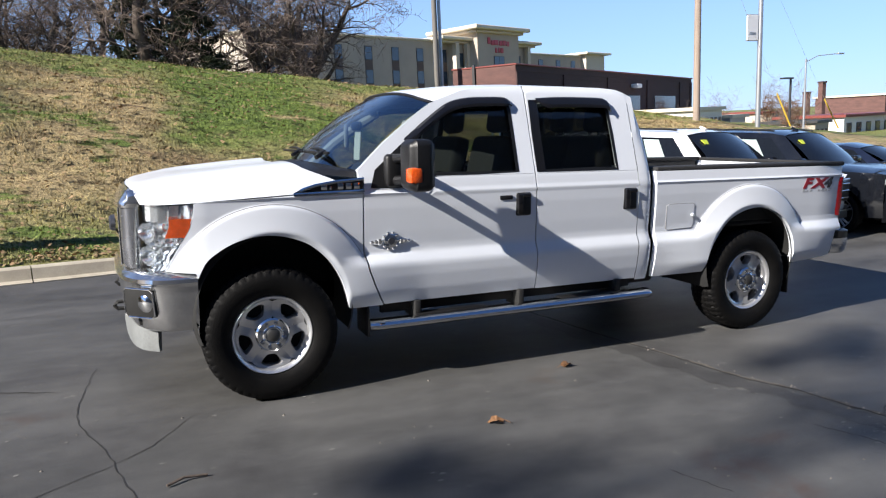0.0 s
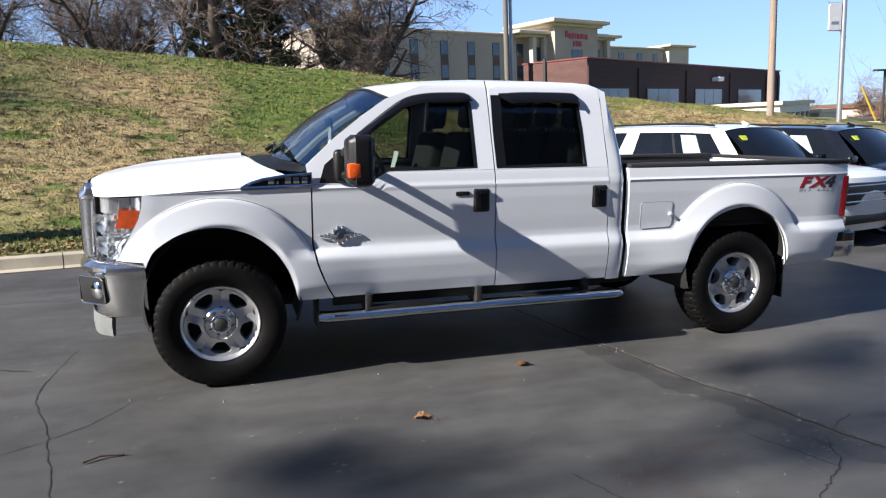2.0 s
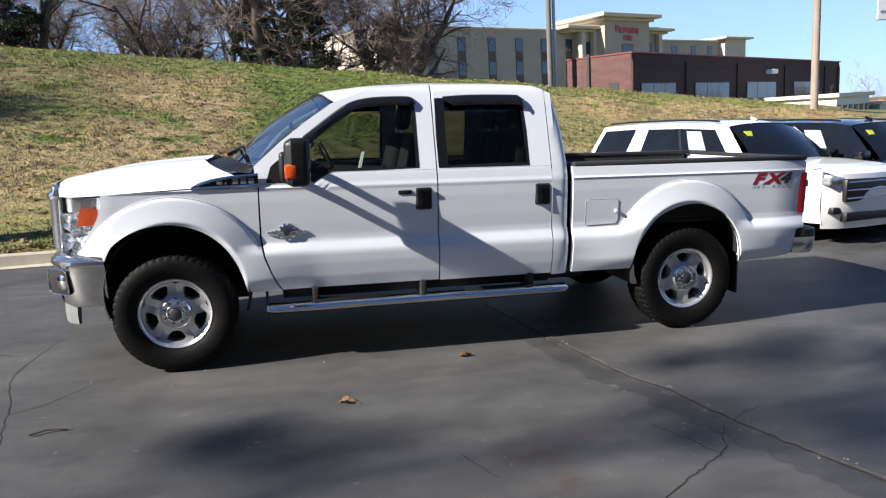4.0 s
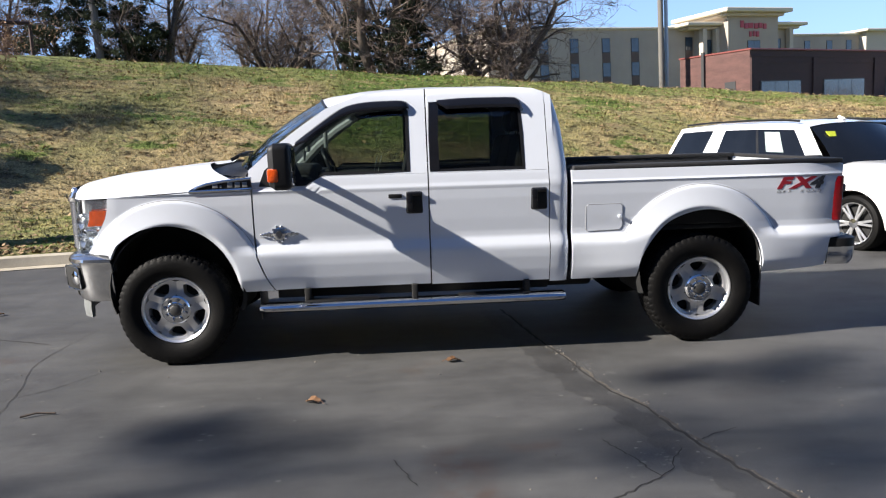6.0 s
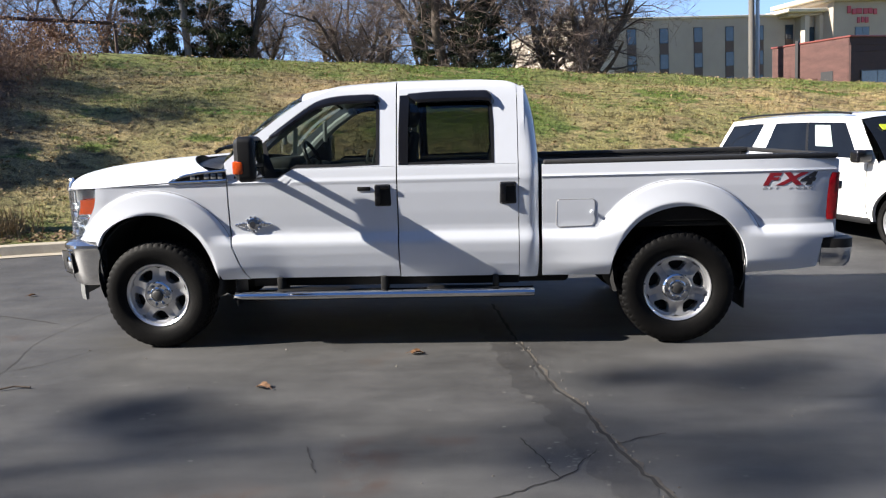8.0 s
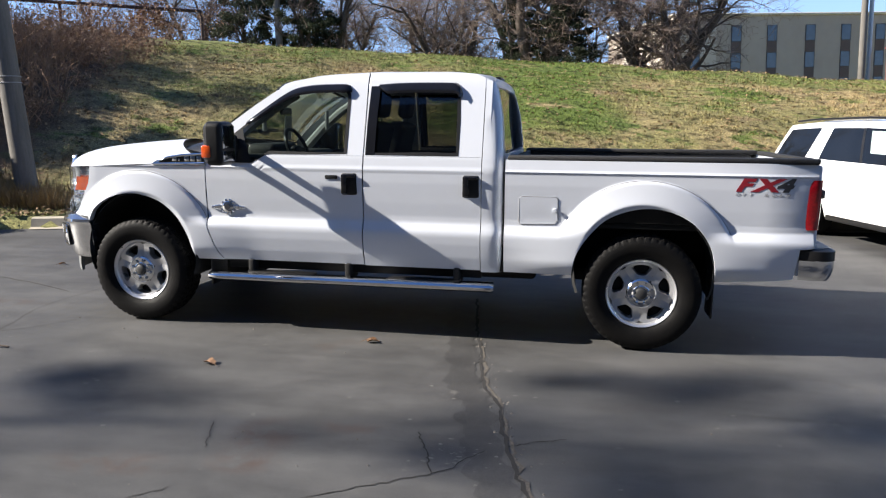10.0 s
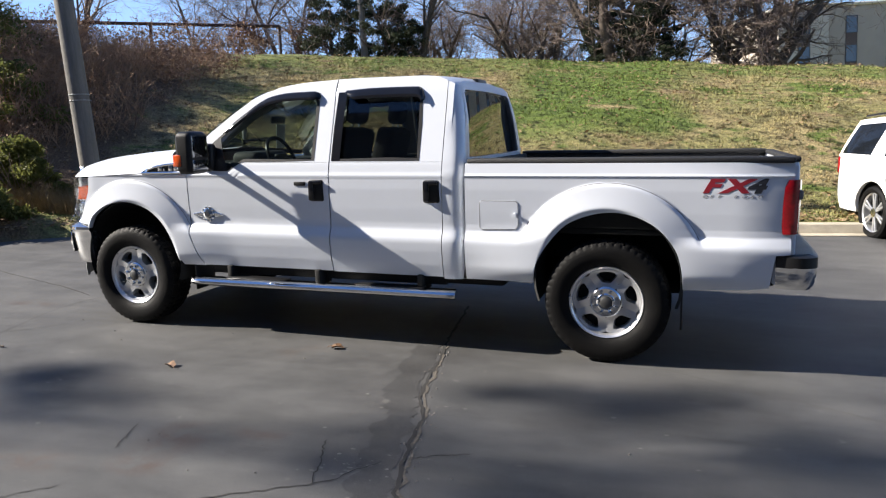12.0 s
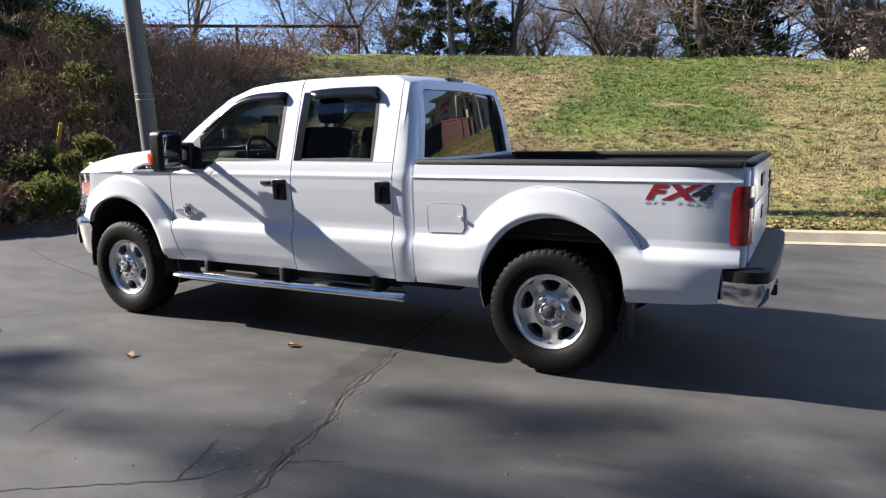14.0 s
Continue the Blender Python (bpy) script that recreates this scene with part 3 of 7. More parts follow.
FENDER_T = [(-0.60, 1.226), (-0.10, 1.243), (0.22, 1.258), (0.62, 1.270)]
FENDER_B = [(-0.62, 0.842), (-0.43, 0.826), (-0.42, 0.51), (0.76, 0.51)]
xs_f = sorted(set(np.round(np.concatenate([np.arange(-0.62, 0.76, 0.0125), spline(ARCH_F, 40)[:, 0]]), 4)))
v, f = fold(*gridded(xs_f, Z_LEVELS, lambda z: lerp_curve(FENDER_L, z) if z > 0.78 else -0.44, lambda z: lerp_curve(FENDER_R, z), lambda x: max(lerp_curve(FENDER_B, x), arch_f(x)), lambda x: lerp_curve(FENDER_T, x)), 0.05)
both("fender", v, f, M_PAINT)


# doors: lower skins
def door_skin(xl, xr, zb, zt, nu=26, nv=64):
    verts, faces = [], []
    for j in range(nv + 1):
        for i in range(nu + 1):
            z = zb + (1.30 - zb) * j / nv
            for _ in range(2):
                x = xl(z) + (xr(z) - xl(z)) * i / nu
                z = zb + (zt(x) - zb) * j / nv
            verts.append((x, -body_w(x, z), z))
    n = nu + 1
    for j in range(nv):
        for i in range(nu):
            faces.append((j * n + i, j * n + i + 1, (j + 1) * n + i + 1, (j + 1) * n + i))
    return fold(verts, faces, 0.04)


FRONT_CUT = [(0.50, 0.752), (0.56, 0.715), (0.64, 0.678), (0.76, 0.635), (0.88, 0.614), (1.17, 0.614), (1.30, 0.617)]
v, f = door_skin(lambda z: lerp_curve(FRONT_CUT, z), lambda z: 1.893 + 0.012 * max(0, 0.7 - z), 0.515, lambda x: 1.272 + 0.073 * sstep(0.99, 1.13, x))
front_door = both("front_door", v, f, M_PAINT)
v, f = door_skin(lambda z: 1.903 + 0.012 * max(0, 0.7 - z), lambda z: 2.797, 0.51, lambda x: 1.345)
rear_door = both("rear_door", v, f, M_PAINT)

# window surrounds on the same side surface
RING_F = [((0.665, 1.285), (0.60, 1.276)), ((0.705, 1.40), (0.585, 1.40)), ((0.90, 1.556), (0.79, 1.578)), ((1.10, 1.702), (0.985, 1.722)), ((1.27, 1.812), (1.165, 1.843)), ((1.42, 1.852), (1.40, 1.925)), ((1.60, 1.861), (1.60, 1.952)), ((1.735, 1.858), (1.893, 1.966)), ((1.765, 1.80), (1.893, 1.80)), ((1.765, 1.36), (1.893, 1.347)), ((1.45, 1.354), (1.45, 1.347)), ((1.13, 1.354), (1.13, 1.347)), ((1.00, 1.283), (1.00, 1.274)), ((0.80, 1.283), (0.80, 1.274))]
v, f = fold(*ruled(RING_F, 4, 5, closed=True), 0.035)
both("pillar", v, f, M_PAINT)
RING_R = [((1.915, 1.356), (1.903, 1.347)), ((1.915, 1.60), (1.903, 1.60)), ((1.925, 1.866), (1.903, 1.966)), ((2.20, 1.869), (2.20, 1.968)), ((2.56, 1.866), (2.58, 1.966)), ((2.605, 1.83), (2.72, 1.955)), ((2.612, 1.79), (2.797, 1.925)), ((2.622, 1.62), (2.797, 1.80)), ((2.622, 1.50), (2.797, 1.60)), ((2.622, 1.356), (2.797, 1.347)), ((2.40, 1.356), (2.40, 1.347))]
v, f = fold(*ruled(RING_R, 4, 5, closed=True), 0.035)
both("door_frame", v, f, M_PAINT)


def window_pane(name, ring, material, inset, x_from=None):
    """Pane that fills the inner outline of a surround."""
    pts = [p for p, _ in ring]
    mx, mz = sum(p[0] for p in pts) / len(pts), sum(p[1] for p in pts) / len(pts)
    pairs = [((mx, mz), p) for p in pts]
    v, f = ruled(pairs, 3, 3, closed=True, out=-inset)
    return both(name, v, f, material)


window_pane("front_window", RING_F, G_CLEAR, 0.022)
window_pane("rear_window", RING_R, G_DARK, 0.022)
# black seals, visors, mirror corner and pillar trim
for ring, nm in ((RING_F, "window_seal"), (RING_R, "window_seal")):
    pairs = []
    cx, cz = np.mean([p for p, _ in ring], axis=0)
    for p, _ in ring:
        d = np.array((cx, cz)) - np.array(p)
        pairs.append((tuple(np.array(p) + d / np.linalg.norm(d) * 0.024), tuple(np.array(p) - d / np.linalg.norm(d) * 0.003)))
    v, f = ruled(pairs, 3, 1, closed=True, out=0.002)
    both(nm, v, f, M_BLACK)
SAIL = [((0.667, 1.287), (0.667, 1.2871)), ((0.667, 1.287), (0.707, 1.40)), ((0.80, 1.287), (0.90, 1.554)), ((0.97, 1.287), (0.93, 1.45)), ((1.0, 1.288), (1.0, 1.2881))]
v, f = ruled(SAIL, 4, 4, out=0.004)
both("mirror_corner", v, f, M_BLACK)
v, f = ruled([((1.917, 1.358), (1.985, 1.358)), ((1.917, 1.62), (1.985, 1.62)), ((1.927, 1.864), (1.995, 1.864))], 6, 3, out=0.004)
both("pillar_trim", v, f, M_BLACK_G)


def visor(top, drop):
    """Smoked rain visor: a curved lip that stands off the window's upper edge."""
    verts, faces = [], []
    p = spline(top, 28)
    prof = [(0.012, 0.004), (0.0, 0.030), (-0.5, 0.040), (-1.0, 0.034), (-1.0, 0.030), (-0.5, 0.034), (0.0, 0.022)]
    for k, (x, z) in enumerate(p):
        e = min(1, k / 3, (len(p) - 1 - k) / 2) * 0.8 + 0.2
        for d, o in prof:
            zz = z + d * drop * e if d < 0 else z + d
            verts.append((x, -body_w(x, zz) - o * (0.4 + 0.6 * e), zz))
    n = len(prof)
    for i in range(len(p) - 1):
        for k in range(n):
            k2 = (k + 1) % n
            faces.append((i * n + k, i * n + k2, (i + 1) * n + k2, (i + 1) * n + k))
    faces.append(tuple(range(n)))
    faces.append(tuple(range((len(p) - 1) * n, len(p) * n))[::-1])
    return verts, faces


v, f = visor([(0.93, 1.585), (1.10, 1.712), (1.27, 1.822), (1.42, 1.862), (1.60, 1.872), (1.74, 1.868), (1.775, 1.83)], 0.055)
both("window_visor", v, f, M_BLACK_G)
v, f = visor([(1.985, 1.868), (2.2, 1.880), (2.55, 1.878), (2.60, 1.862), (2.632, 1.80)], 0.065)
both("window_visor", v, f, M_BLACK_G)

# roof
Z_EDGE = [(1.13, 1.82), (1.165, 1.843), (1.40, 1.925), (1.60, 1.952), (1.893, 1.966), (2.58, 1.966), (2.72, 1.955), (2.797, 1.925), (2.85, 1.90)]
Z_MID = [(1.05, 1.925), (1.15, 1.955), (1.40, 1.984), (1.9, 2.004), (2.5, 1.999), (2.78, 1.972), (2.85, 1.93)]


def roof_z(x, s):
    e = lerp_curve(Z_EDGE, x)
    return e + (lerp_curve(Z_MID, x) - e) * (1 - abs(s) ** 2.6)


v, f = [], []
NX, NS = 30, 24
for i in range(NX + 1):
    for j in range(NS + 1):
        s_ = -1 + 2 * j / NS
        x0 = 1.07 + 0.095 * s_ * s_
        x = x0 + (2.835 - x0) * i / NX
        ze = lerp_curve(Z_EDGE, x)
        z = roof_z(x, s_)
        ribs = 0.004 * math.cos(s_ * 3.5 * math.pi) * sstep(1.3, 1.5, x) * sstep(2.7, 2.5, x) * (abs(s_) < 0.72)
        v.append((x, s_ * body_w(x, ze), z + ribs))
for i in range(NX):
    for j in range(NS):
        a = i * (NS + 1) + j
        f.append((a, a + 1, a + NS + 2, a + NS + 1))
raw("roof", v, f, M_PAINT, truck, sharp=50)

# windscreen, with a black border under the glass edge
v, f = [], []
NA, NB = 20, 10
for i in range(NA + 1):
    s_ = -1 + 2 * i / NA
    top = Vector((1.07 + 0.095 * s_ * s_, s_ * body_w(1.165, 1.843), roof_z(1.07 + 0.095 * s_ * s_, s_) - 0.004))
    bot = Vector((0.40 + 0.19 * abs(s_) ** 2.2, s_ * 0.925, 1.445 - 0.045 * abs(s_) ** 2))
    for k in range(NB + 1):
        t = k / NB
        p = bot.lerp(top, t) + Vector((-0.02, 0, 0.03)) * math.sin(math.pi * t)
        v.append(tuple(p))
for i in range(NA):
    for k in range(NB):
        a = i * (NB + 1) + k
        f.append((a, a + NB + 1, a + NB + 2, a + 1))
raw("windscreen", v, f, G_SHIELD, truck, "tinted windscreen")
edge = [v[i * (NB + 1) + NB] for i in range(NA + 1)]
tv, tf = tube(edge, 0.012, 6)
raw("windscreen_trim", tv, tf, M_BLACK, truck)

# cowl with wipers
v, f = [], []
for i in range(25):
    s_ = -1 + 2 * i / 24
    for t in (0, 0.5, 1):
        a = Vector((0.20 + 0.36 * abs(s_) ** 5, s_ * 0.93, 1.405 - 0.05 * abs(s_) ** 3))
        b = Vector((0.42 + 0.18 * abs(s_) ** 2.2, s_ * 0.925, 1.442 - 0.045 * abs(s_) ** 2))
        p = a.lerp(b, t)
        v.append((p.x, p.y, p.z + 0.012 * math.sin(t * math.pi)))
for i in range(24):
    for k in range(2):
        a = i * 3 + k
        f.append((a, a + 3, a + 4, a + 1))
raw("cowl", v, f, M_BLACK, truck)
for y0 in (-0.62, 0.12):
    tv, tf = tube([(0.40, y0, 1.475), (0.47, y0 + 0.04, 1.515), (0.49, y0 + 0.25, 1.53), (0.50, y0 + 0.55, 1.525)], [0.016, 0.012, 0.01, 0.008], 6)
    wiper = raw("wiper", tv, tf, M_BLACK, truck)
    bl = box_bm(0.455, 0.475, y0 - 0.08, y0 + 0.62, 1.497, 1.515, 0.004)
    part("wiper_blade", bl, M_BLACK, wiper)

# bonnet
H_MID = [(-0.80, 1.322), (-0.72, 1.338), (-0.5, 1.374), (-0.05, 1.418), (0.22, 1.437), (0.5, 1.437)]
H_EDGE = [(-0.62, 1.228), (-0.418, 1.234), (-0.10, 1.251), (0.22, 1.266), (0.60, 1.283)]


def nose_x(a):
    """Front edge of the bonnet at the share a of its half width."""
    return -0.785 + 0.055 * a * a + 0.022 * a ** 9


v, f = [], []
NX, NS = 28, 40
for i in range(NX + 1):
    for j in range(NS + 1):
        s_ = -1 + 2 * j / NS
        a = abs(s_)
        x0 = nose_x(a)
        x1 = 0.215 + 0.37 * a ** 6
        x = x0 + (x1 - x0) * i / NX
        ze = lerp_curve(H_EDGE, x)
        z = ze + (lerp_curve(H_MID, x) - ze) * (1 - a ** 6.5)
        z += 0.016 * sstep(0.80, 0.62, a) * sstep(-0.8, -0.3, x) - 0.018 * sstep(0.42, 0.30, a) * sstep(-0.8, -0.2, x)
        z = 1.230 + (z - 1.230) * (1 - 0.12 * max(0.0, 1 - (x - x0) / 0.05) ** 2)
        w = 0.972 - 0.30 * max(0.0, -0.35 - x) ** 1.6 - 0.10 * sstep(-0.60, -0.73, x)
        y = s_ * w
        v.append((x, y, z))
for i in range(NX):
    for j in range(NS):
        a = i * (NS + 1) + j
        f.append((a, a + 1, a + NS + 2, a + NS + 1))
v, f = fold(v, f, 0.0)
raw("bonnet", v, f, M_PAINT, truck, sharp=40)

# badge vent at the rear of the bonnet side: chrome frame, dark insert, plain bars for the lettering
VENT = [(0.165, 1.262), (0.225, 1.292), (0.30, 1.314), (0.42, 1.332), (0.612, 1.346), (0.612, 1.270), (0.42, 1.266)]


def bonnet_w(x, z):
    return 0.985


cx, cz = np.mean(VENT, axis=0)
v, f = ruled([((cx, cz), p) for p in VENT], 3, 2, wfun=bonnet_w, closed=True)
vent = both("badge_vent", [(x, y * 1.003, z) for x, y, z in v], f, M_BLACK, "dark badge vent with chrome frame")
tv, tf = tube([(x, -0.989, z) for x, z in VENT], 0.0115, 6, closed=True)
both("badge_frame", tv, tf, M_CHROME)
for k, wdt in enumerate((0.038, 0.014, 0.038, 0.038, 0.038)):
    x = 0.335 + k * 0.053
    for sy in (-1, 1):
        part("badge_bar", box_bm(x, x + wdt, sy * 0.990 - 0.004, sy * 0.990 + 0.004, 1.284, 1.326 if k != 1 else 1.306, 0.003), M_CHROME, truck)

# cab corner and back wall with its window
CAB_REAR = [(0.48, 2.955), (1.30, 2.952), (1.41, 2.948), (1.65, 2.925), (1.79, 2.895), (1.88, 2.868), (1.925, 2.850), (1.95, 2.842)]


def cab_x(z):
    return lerp_curve(CAB_REAR, z)


v, f = [], []
rows = np.concatenate([np.linspace(0.495, 0.90, 16), np.linspace(0.93, 1.35, 14), np.linspace(1.40, 1.89, 12), [1.905, 1.925]])
for z in rows:
    xr, w = cab_x(z), body_w(2.85, z)
    line = [(2.803, w), (2.85, w), (xr - 0.075, w - 0.002)]
    for k in range(1, 7):
        a = math.pi / 2 * k / 6
        line.append((xr - 0.075 + 0.075 * math.sin(a), w - 0.002 - 0.075 * (1 - math.cos(a))))
    line.append((xr, 0.80 * (w / 0.98) if z > 1.3 else 0.70))
    for x, y in line:
        v.append((x, -y, min(z, lerp_curve(Z_EDGE, x) + 0.001)))
n = 10
for j in range(len(rows) - 1):
    for i in range(n - 1):
        a = j * n + i
        f.append((a, a + 1, a + n + 1, a + n))
both("cab_corner", v, f, M_PAINT)


def back_pt(y, z, out=0.0):
    return (cab_x(z) + out, y, z)


WIN_B = [(-0.81, 1.375), (-0.757, 1.62), (-0.69, 1.825), (-0.62, 1.865), (0, 1.875), (0.62, 1.865), (0.69, 1.825), (0.757, 1.62), (0.81, 1.375), (0.5, 1.365), (-0.5, 1.365)]
OUT_B2 = [(-0.845, 1.30), (-0.795, 1.62), (-0.70, 1.90), (-0.60, 1.93), (0, 1.945), (0.60, 1.93), (0.70, 1.90), (0.795, 1.62), (0.845, 1.30), (0.5, 1.28), (-0.5, 1.28)]
v, f = [], []
sub = 4
loop_i, loop_o = [], []
for k in range(len(WIN_B)):
    a, b = np.array(WIN_B[k]), np.array(WIN_B[(k + 1) % len(WIN_B)])
    c, d = np.array(OUT_B2[k]), np.array(OUT_B2[(k + 1) % len(WIN_B)])
    for t in np.arange(sub) / sub:
        loop_i.append(a + (b - a) * t)
        loop_o.append(c + (d - c) * t)
n = len(loop_i)
for p in loop_i:
    v.append(back_pt(p[0], p[1], -0.022))
for p in loop_i:
    v.append(back_pt(p[0], p[1], 0.002))
for p in loop_o:
    v.append(back_pt(p[0], p[1], 0.003))
for k in range(n):
    j = (k + 1) % n
    f += [(k, j, n + j, n + k), (n + k, n + j, 2 * n + j, 2 * n + k)]
raw("back_panel", v, f, M_PAINT, truck)
part("back_wall", box_bm(2.90, 2.945, -0.76, 0.76, 0.5, 1.30, 0.005), M_PAINT, truck)
v, f = [], []
half_b = [(1.365, 0.812), (1.62, 0.759), (1.80, 0.703), (1.84, 0.675), (1.872, 0.61)]
for z in np.linspace(1.366, 1.872, 15):
    for j in range(25):
        s_ = -1 + 2 * j / 24
        v.append((2.893 - 0.10 * (z - 1.37) + 0.012 * (1 - s_ * s_), s_ * lerp_curve(half_b, z), z))
for k in range(14):
    for j in range(24):
        i = k * 25 + j
        f.append((i, i + 1, i + 26, i + 25))
raw("back_window", v, f, G_BACK, truck, "dark tinted rear window")
brake = part("brake_lamp", box_bm(2.785, 2.832, -0.13, 0.13, 1.940, 1.974, 0.008), M_BLACK, truck)
part("lens", box_bm(2.826, 2.837, -0.10, 0.10, 1.946, 1.968, 0.003), M_SEAT_L, brake)
v, f = [], []
for j in range(21):
    s_ = -1 + 2 * j / 20
    ze = roof_z(2.835, s_)
    v += [(2.835, s_ * body_w(2.835, 1.91), ze), (2.850, s_ * 0.74, min(ze, 1.938) - 0.008), (2.842, s_ * 0.62, 1.92)]
for j in range(20):
    for k in range(2):
        a = j * 3 + k
        f.append((a, a + 3, a + 4, a + 1))
raw("roof_edge", v, f, M_PAINT, truck)

# bed side with rear arch
ARCH_R = [(3.468, 0.49), (3.475, 0.57), (3.50, 0.67), (3.58, 0.80), (3.71, 0.93), (3.91, 1.003), (4.10, 1.0), (4.28, 0.92), (4.40, 0.78), (4.445, 0.64), (4.458, 0.48)]
arch_r = arch_line(ARCH_R)
BED_B = [(2.98, 0.505), (3.47, 0.508), (4.45, 0.505), (4.85, 0.525), (4.98, 0.540), (4.992, 0.752), (5.09, 0.760)]
xs_r = sorted(set(np.round(np.concatenate([np.arange(2.974, 5.092, 0.0125), spline(ARCH_R, 50)[:, 0]]), 4)))
v, f = fold(*gridded(xs_r, Z_LEVELS, lambda z: 2.974, lambda z: 5.086, lambda x: max(lerp_curve(BED_B, x), arch_r(x)), lambda x: 1.334), 0.05)
both("bed_side", v, f, M_PAINT)
# grey line for the crease's shadow at the crisp outer edge of the flares
for cx, cz, a0, a1 in ((0.02, 0.56, 24, 148), (3.965, 0.555, 26, 154)):
    arc = [(cx + 0.647 * math.cos(radians(a)), cz + 0.647 * math.sin(radians(a))) for a in np.linspace(a0, a1, 40)]
    tv, tf = tube([(x, -body_w(x, z) + 0.0005, z) for x, z in arc], 0.0032, 6)
    both("flare_edge", tv, tf, M_BADGE_G)
# fuel door
FD = [(3.080, 0.884), (3.080, 1.057), (3.096, 1.073), (3.340, 1.073), (3.356, 1.057), (3.356, 0.902), (3.336, 0.877), (3.096, 0.870)]
v, f = fold(*ruled([((3.218, 0.972), p) for p in FD], 2, 4, closed=True, out=0.004), 0.01)
fuel = raw("fuel_door", v, f, M_PAINT, truck, "fuel flap")
part("fuel_latch", cyl_bm((3.338, -0.975, 0.978), (3.338, -1.002, 0.978), 0.016, 0.012, 14), M_PAINT, fuel)
tv, tf = tube([(x, -body_w(x, z) - 0.0015, z) for x, z in FD], 0.0034, 6, closed=True)
raw("flap_gap", tv, tf, M_BADGE_G, fuel)

# bed: floor, inner walls, caps, tailgate
for sy in (-1, 1):
    part("bed_wall", box_bm(2.99, 5.02, min(sy * 0.80, sy * 0.86), max(sy * 0.80, sy * 0.86), 0.88, 1.33, 0.01), M_LINER, truck)
    cap = bmesh.new()
    join(cap, box_bm(2.985, 5.085, min(sy * 0.79, sy * 0.968), max(sy * 0.79, sy * 0.968), 1.328, 1.366, 0.014, 3))
    part("rail_cap", cap, M_LINER, truck, "black bed rail cap")
part("bed_front", box_bm(2.99, 3.03, -0.80, 0.80, 0.88, 1.345, 0.01), M_LINER, truck)
part("bed_floor", box_bm(2.99, 5.03, -0.86, 0.86, 0.84, 0.88, 0.01), M_LINER, truck)
gate = bmesh.new()
join(gate, box_bm(5.078, 5.128, -0.79, 0.79, 0.76, 1.335, 0.018, 3))
join(gate, box_bm(5.115, 5.136, -0.70, 0.70, 0.86, 1.10, 0.01, 2))
tailgate = part("tailgate", gate, M_PAINT, truck)
part("gate_cap", box_bm(5.066, 5.136, -0.80, 0.80, 1.328, 1.362, 0.012, 2), M_LINER, tailgate)
part("gate_handle", box_bm(5.122, 5.140, -0.14, 0.14, 1.17, 1.25, 0.006), M_BLACK, tailgate)
part("gate_badge", box_bm(5.130, 5.143, -0.10, 0.10, 0.95, 1.03, 0.004), M_BADGE_D, tailgate)

# tail lamps wrap the rear corners
v, f = [], []
zs = np.linspace(0.885, 1.225, 15)
for z in zs:
    e = sstep(0.885, 0.93, z) * sstep(1.225, 1.18, z)
    xl = 5.008 + 0.022 * sstep(1.05, 1.23, z) + (1 - e) * 0.022
    w = body_w(5.04, z)
    for k in range(9):
        a = k / 8
        if a < 0.45:
            t = a / 0.45
            x, y = xl + (5.085 - xl) * t, w + 0.012 - 0.012 * (1 - t) * (1 - t) - 0.008 * t
        else:
            t = (a - 0.45) / 0.55
            x, y = 5.085 + 0.055 * math.sin(t * math.pi / 2), w + 0.004 - 0.15 * (1 - math.cos(t * math.pi / 2))
        v.append((x, -y, z))
for j in range(14):
    for i in range(8):
        a = j * 9 + i
        f.append((a, a + 1, a + 10, a + 9))
v, f = fold(v, f, 0.03)
both("tail_lamp", v, f, M_REDLENS, "red tail lamp with clear reverse lens")
for sy in (-1, 1):
    part("reverse_lens", box_bm(5.115, 5.142, min(sy * 0.80, sy * 0.93), max(sy * 0.80, sy * 0.93), 1.10, 1.16, 0.01), M_SEAT_L, truck, "clear reverse lens")
    part("corner_post", box_bm(5.06, 5.115, min(sy * 0.80, sy * 0.93), max(sy * 0.80, sy * 0.93), 0.70, 1.325, 0.02, 3), M_PAINT, truck)
part("rear_sill", box_bm(4.99, 5.07, -0.93, 0.93, 0.56, 0.75, 0.01), M_PAINT, truck)


def wrap_bar(name, plan, profile, material, parent, label=""):
    """Sweep an (outward, z) profile round a plan outline of (x, y)."""
    p = spline(plan, 72)
    t = np.gradient(p, axis=0)
    t /= np.linalg.norm(t, axis=1)[:, None]
    nrm = np.stack([t[:, 1], -t[:, 0]], 1)
    verts, faces, n = [], [], len(profile)
    for (x, y), (nx_, ny_) in zip(p, nrm):
        for o, z in profile:
            verts.append((x + nx_ * o, y + ny_ * o, z))
    for i in range(len(p) - 1):
        for k in range(n):
            k2 = (k + 1) % n
            faces.append((i * n + k, i * n + k2, (i + 1) * n + k2, (i + 1) * n + k))
    faces.append(tuple(range(n)))
    faces.append(tuple(range((len(p) - 1) * n, len(p) * n))[::-1])
    return raw(name, verts, faces, material, parent, label, 40)


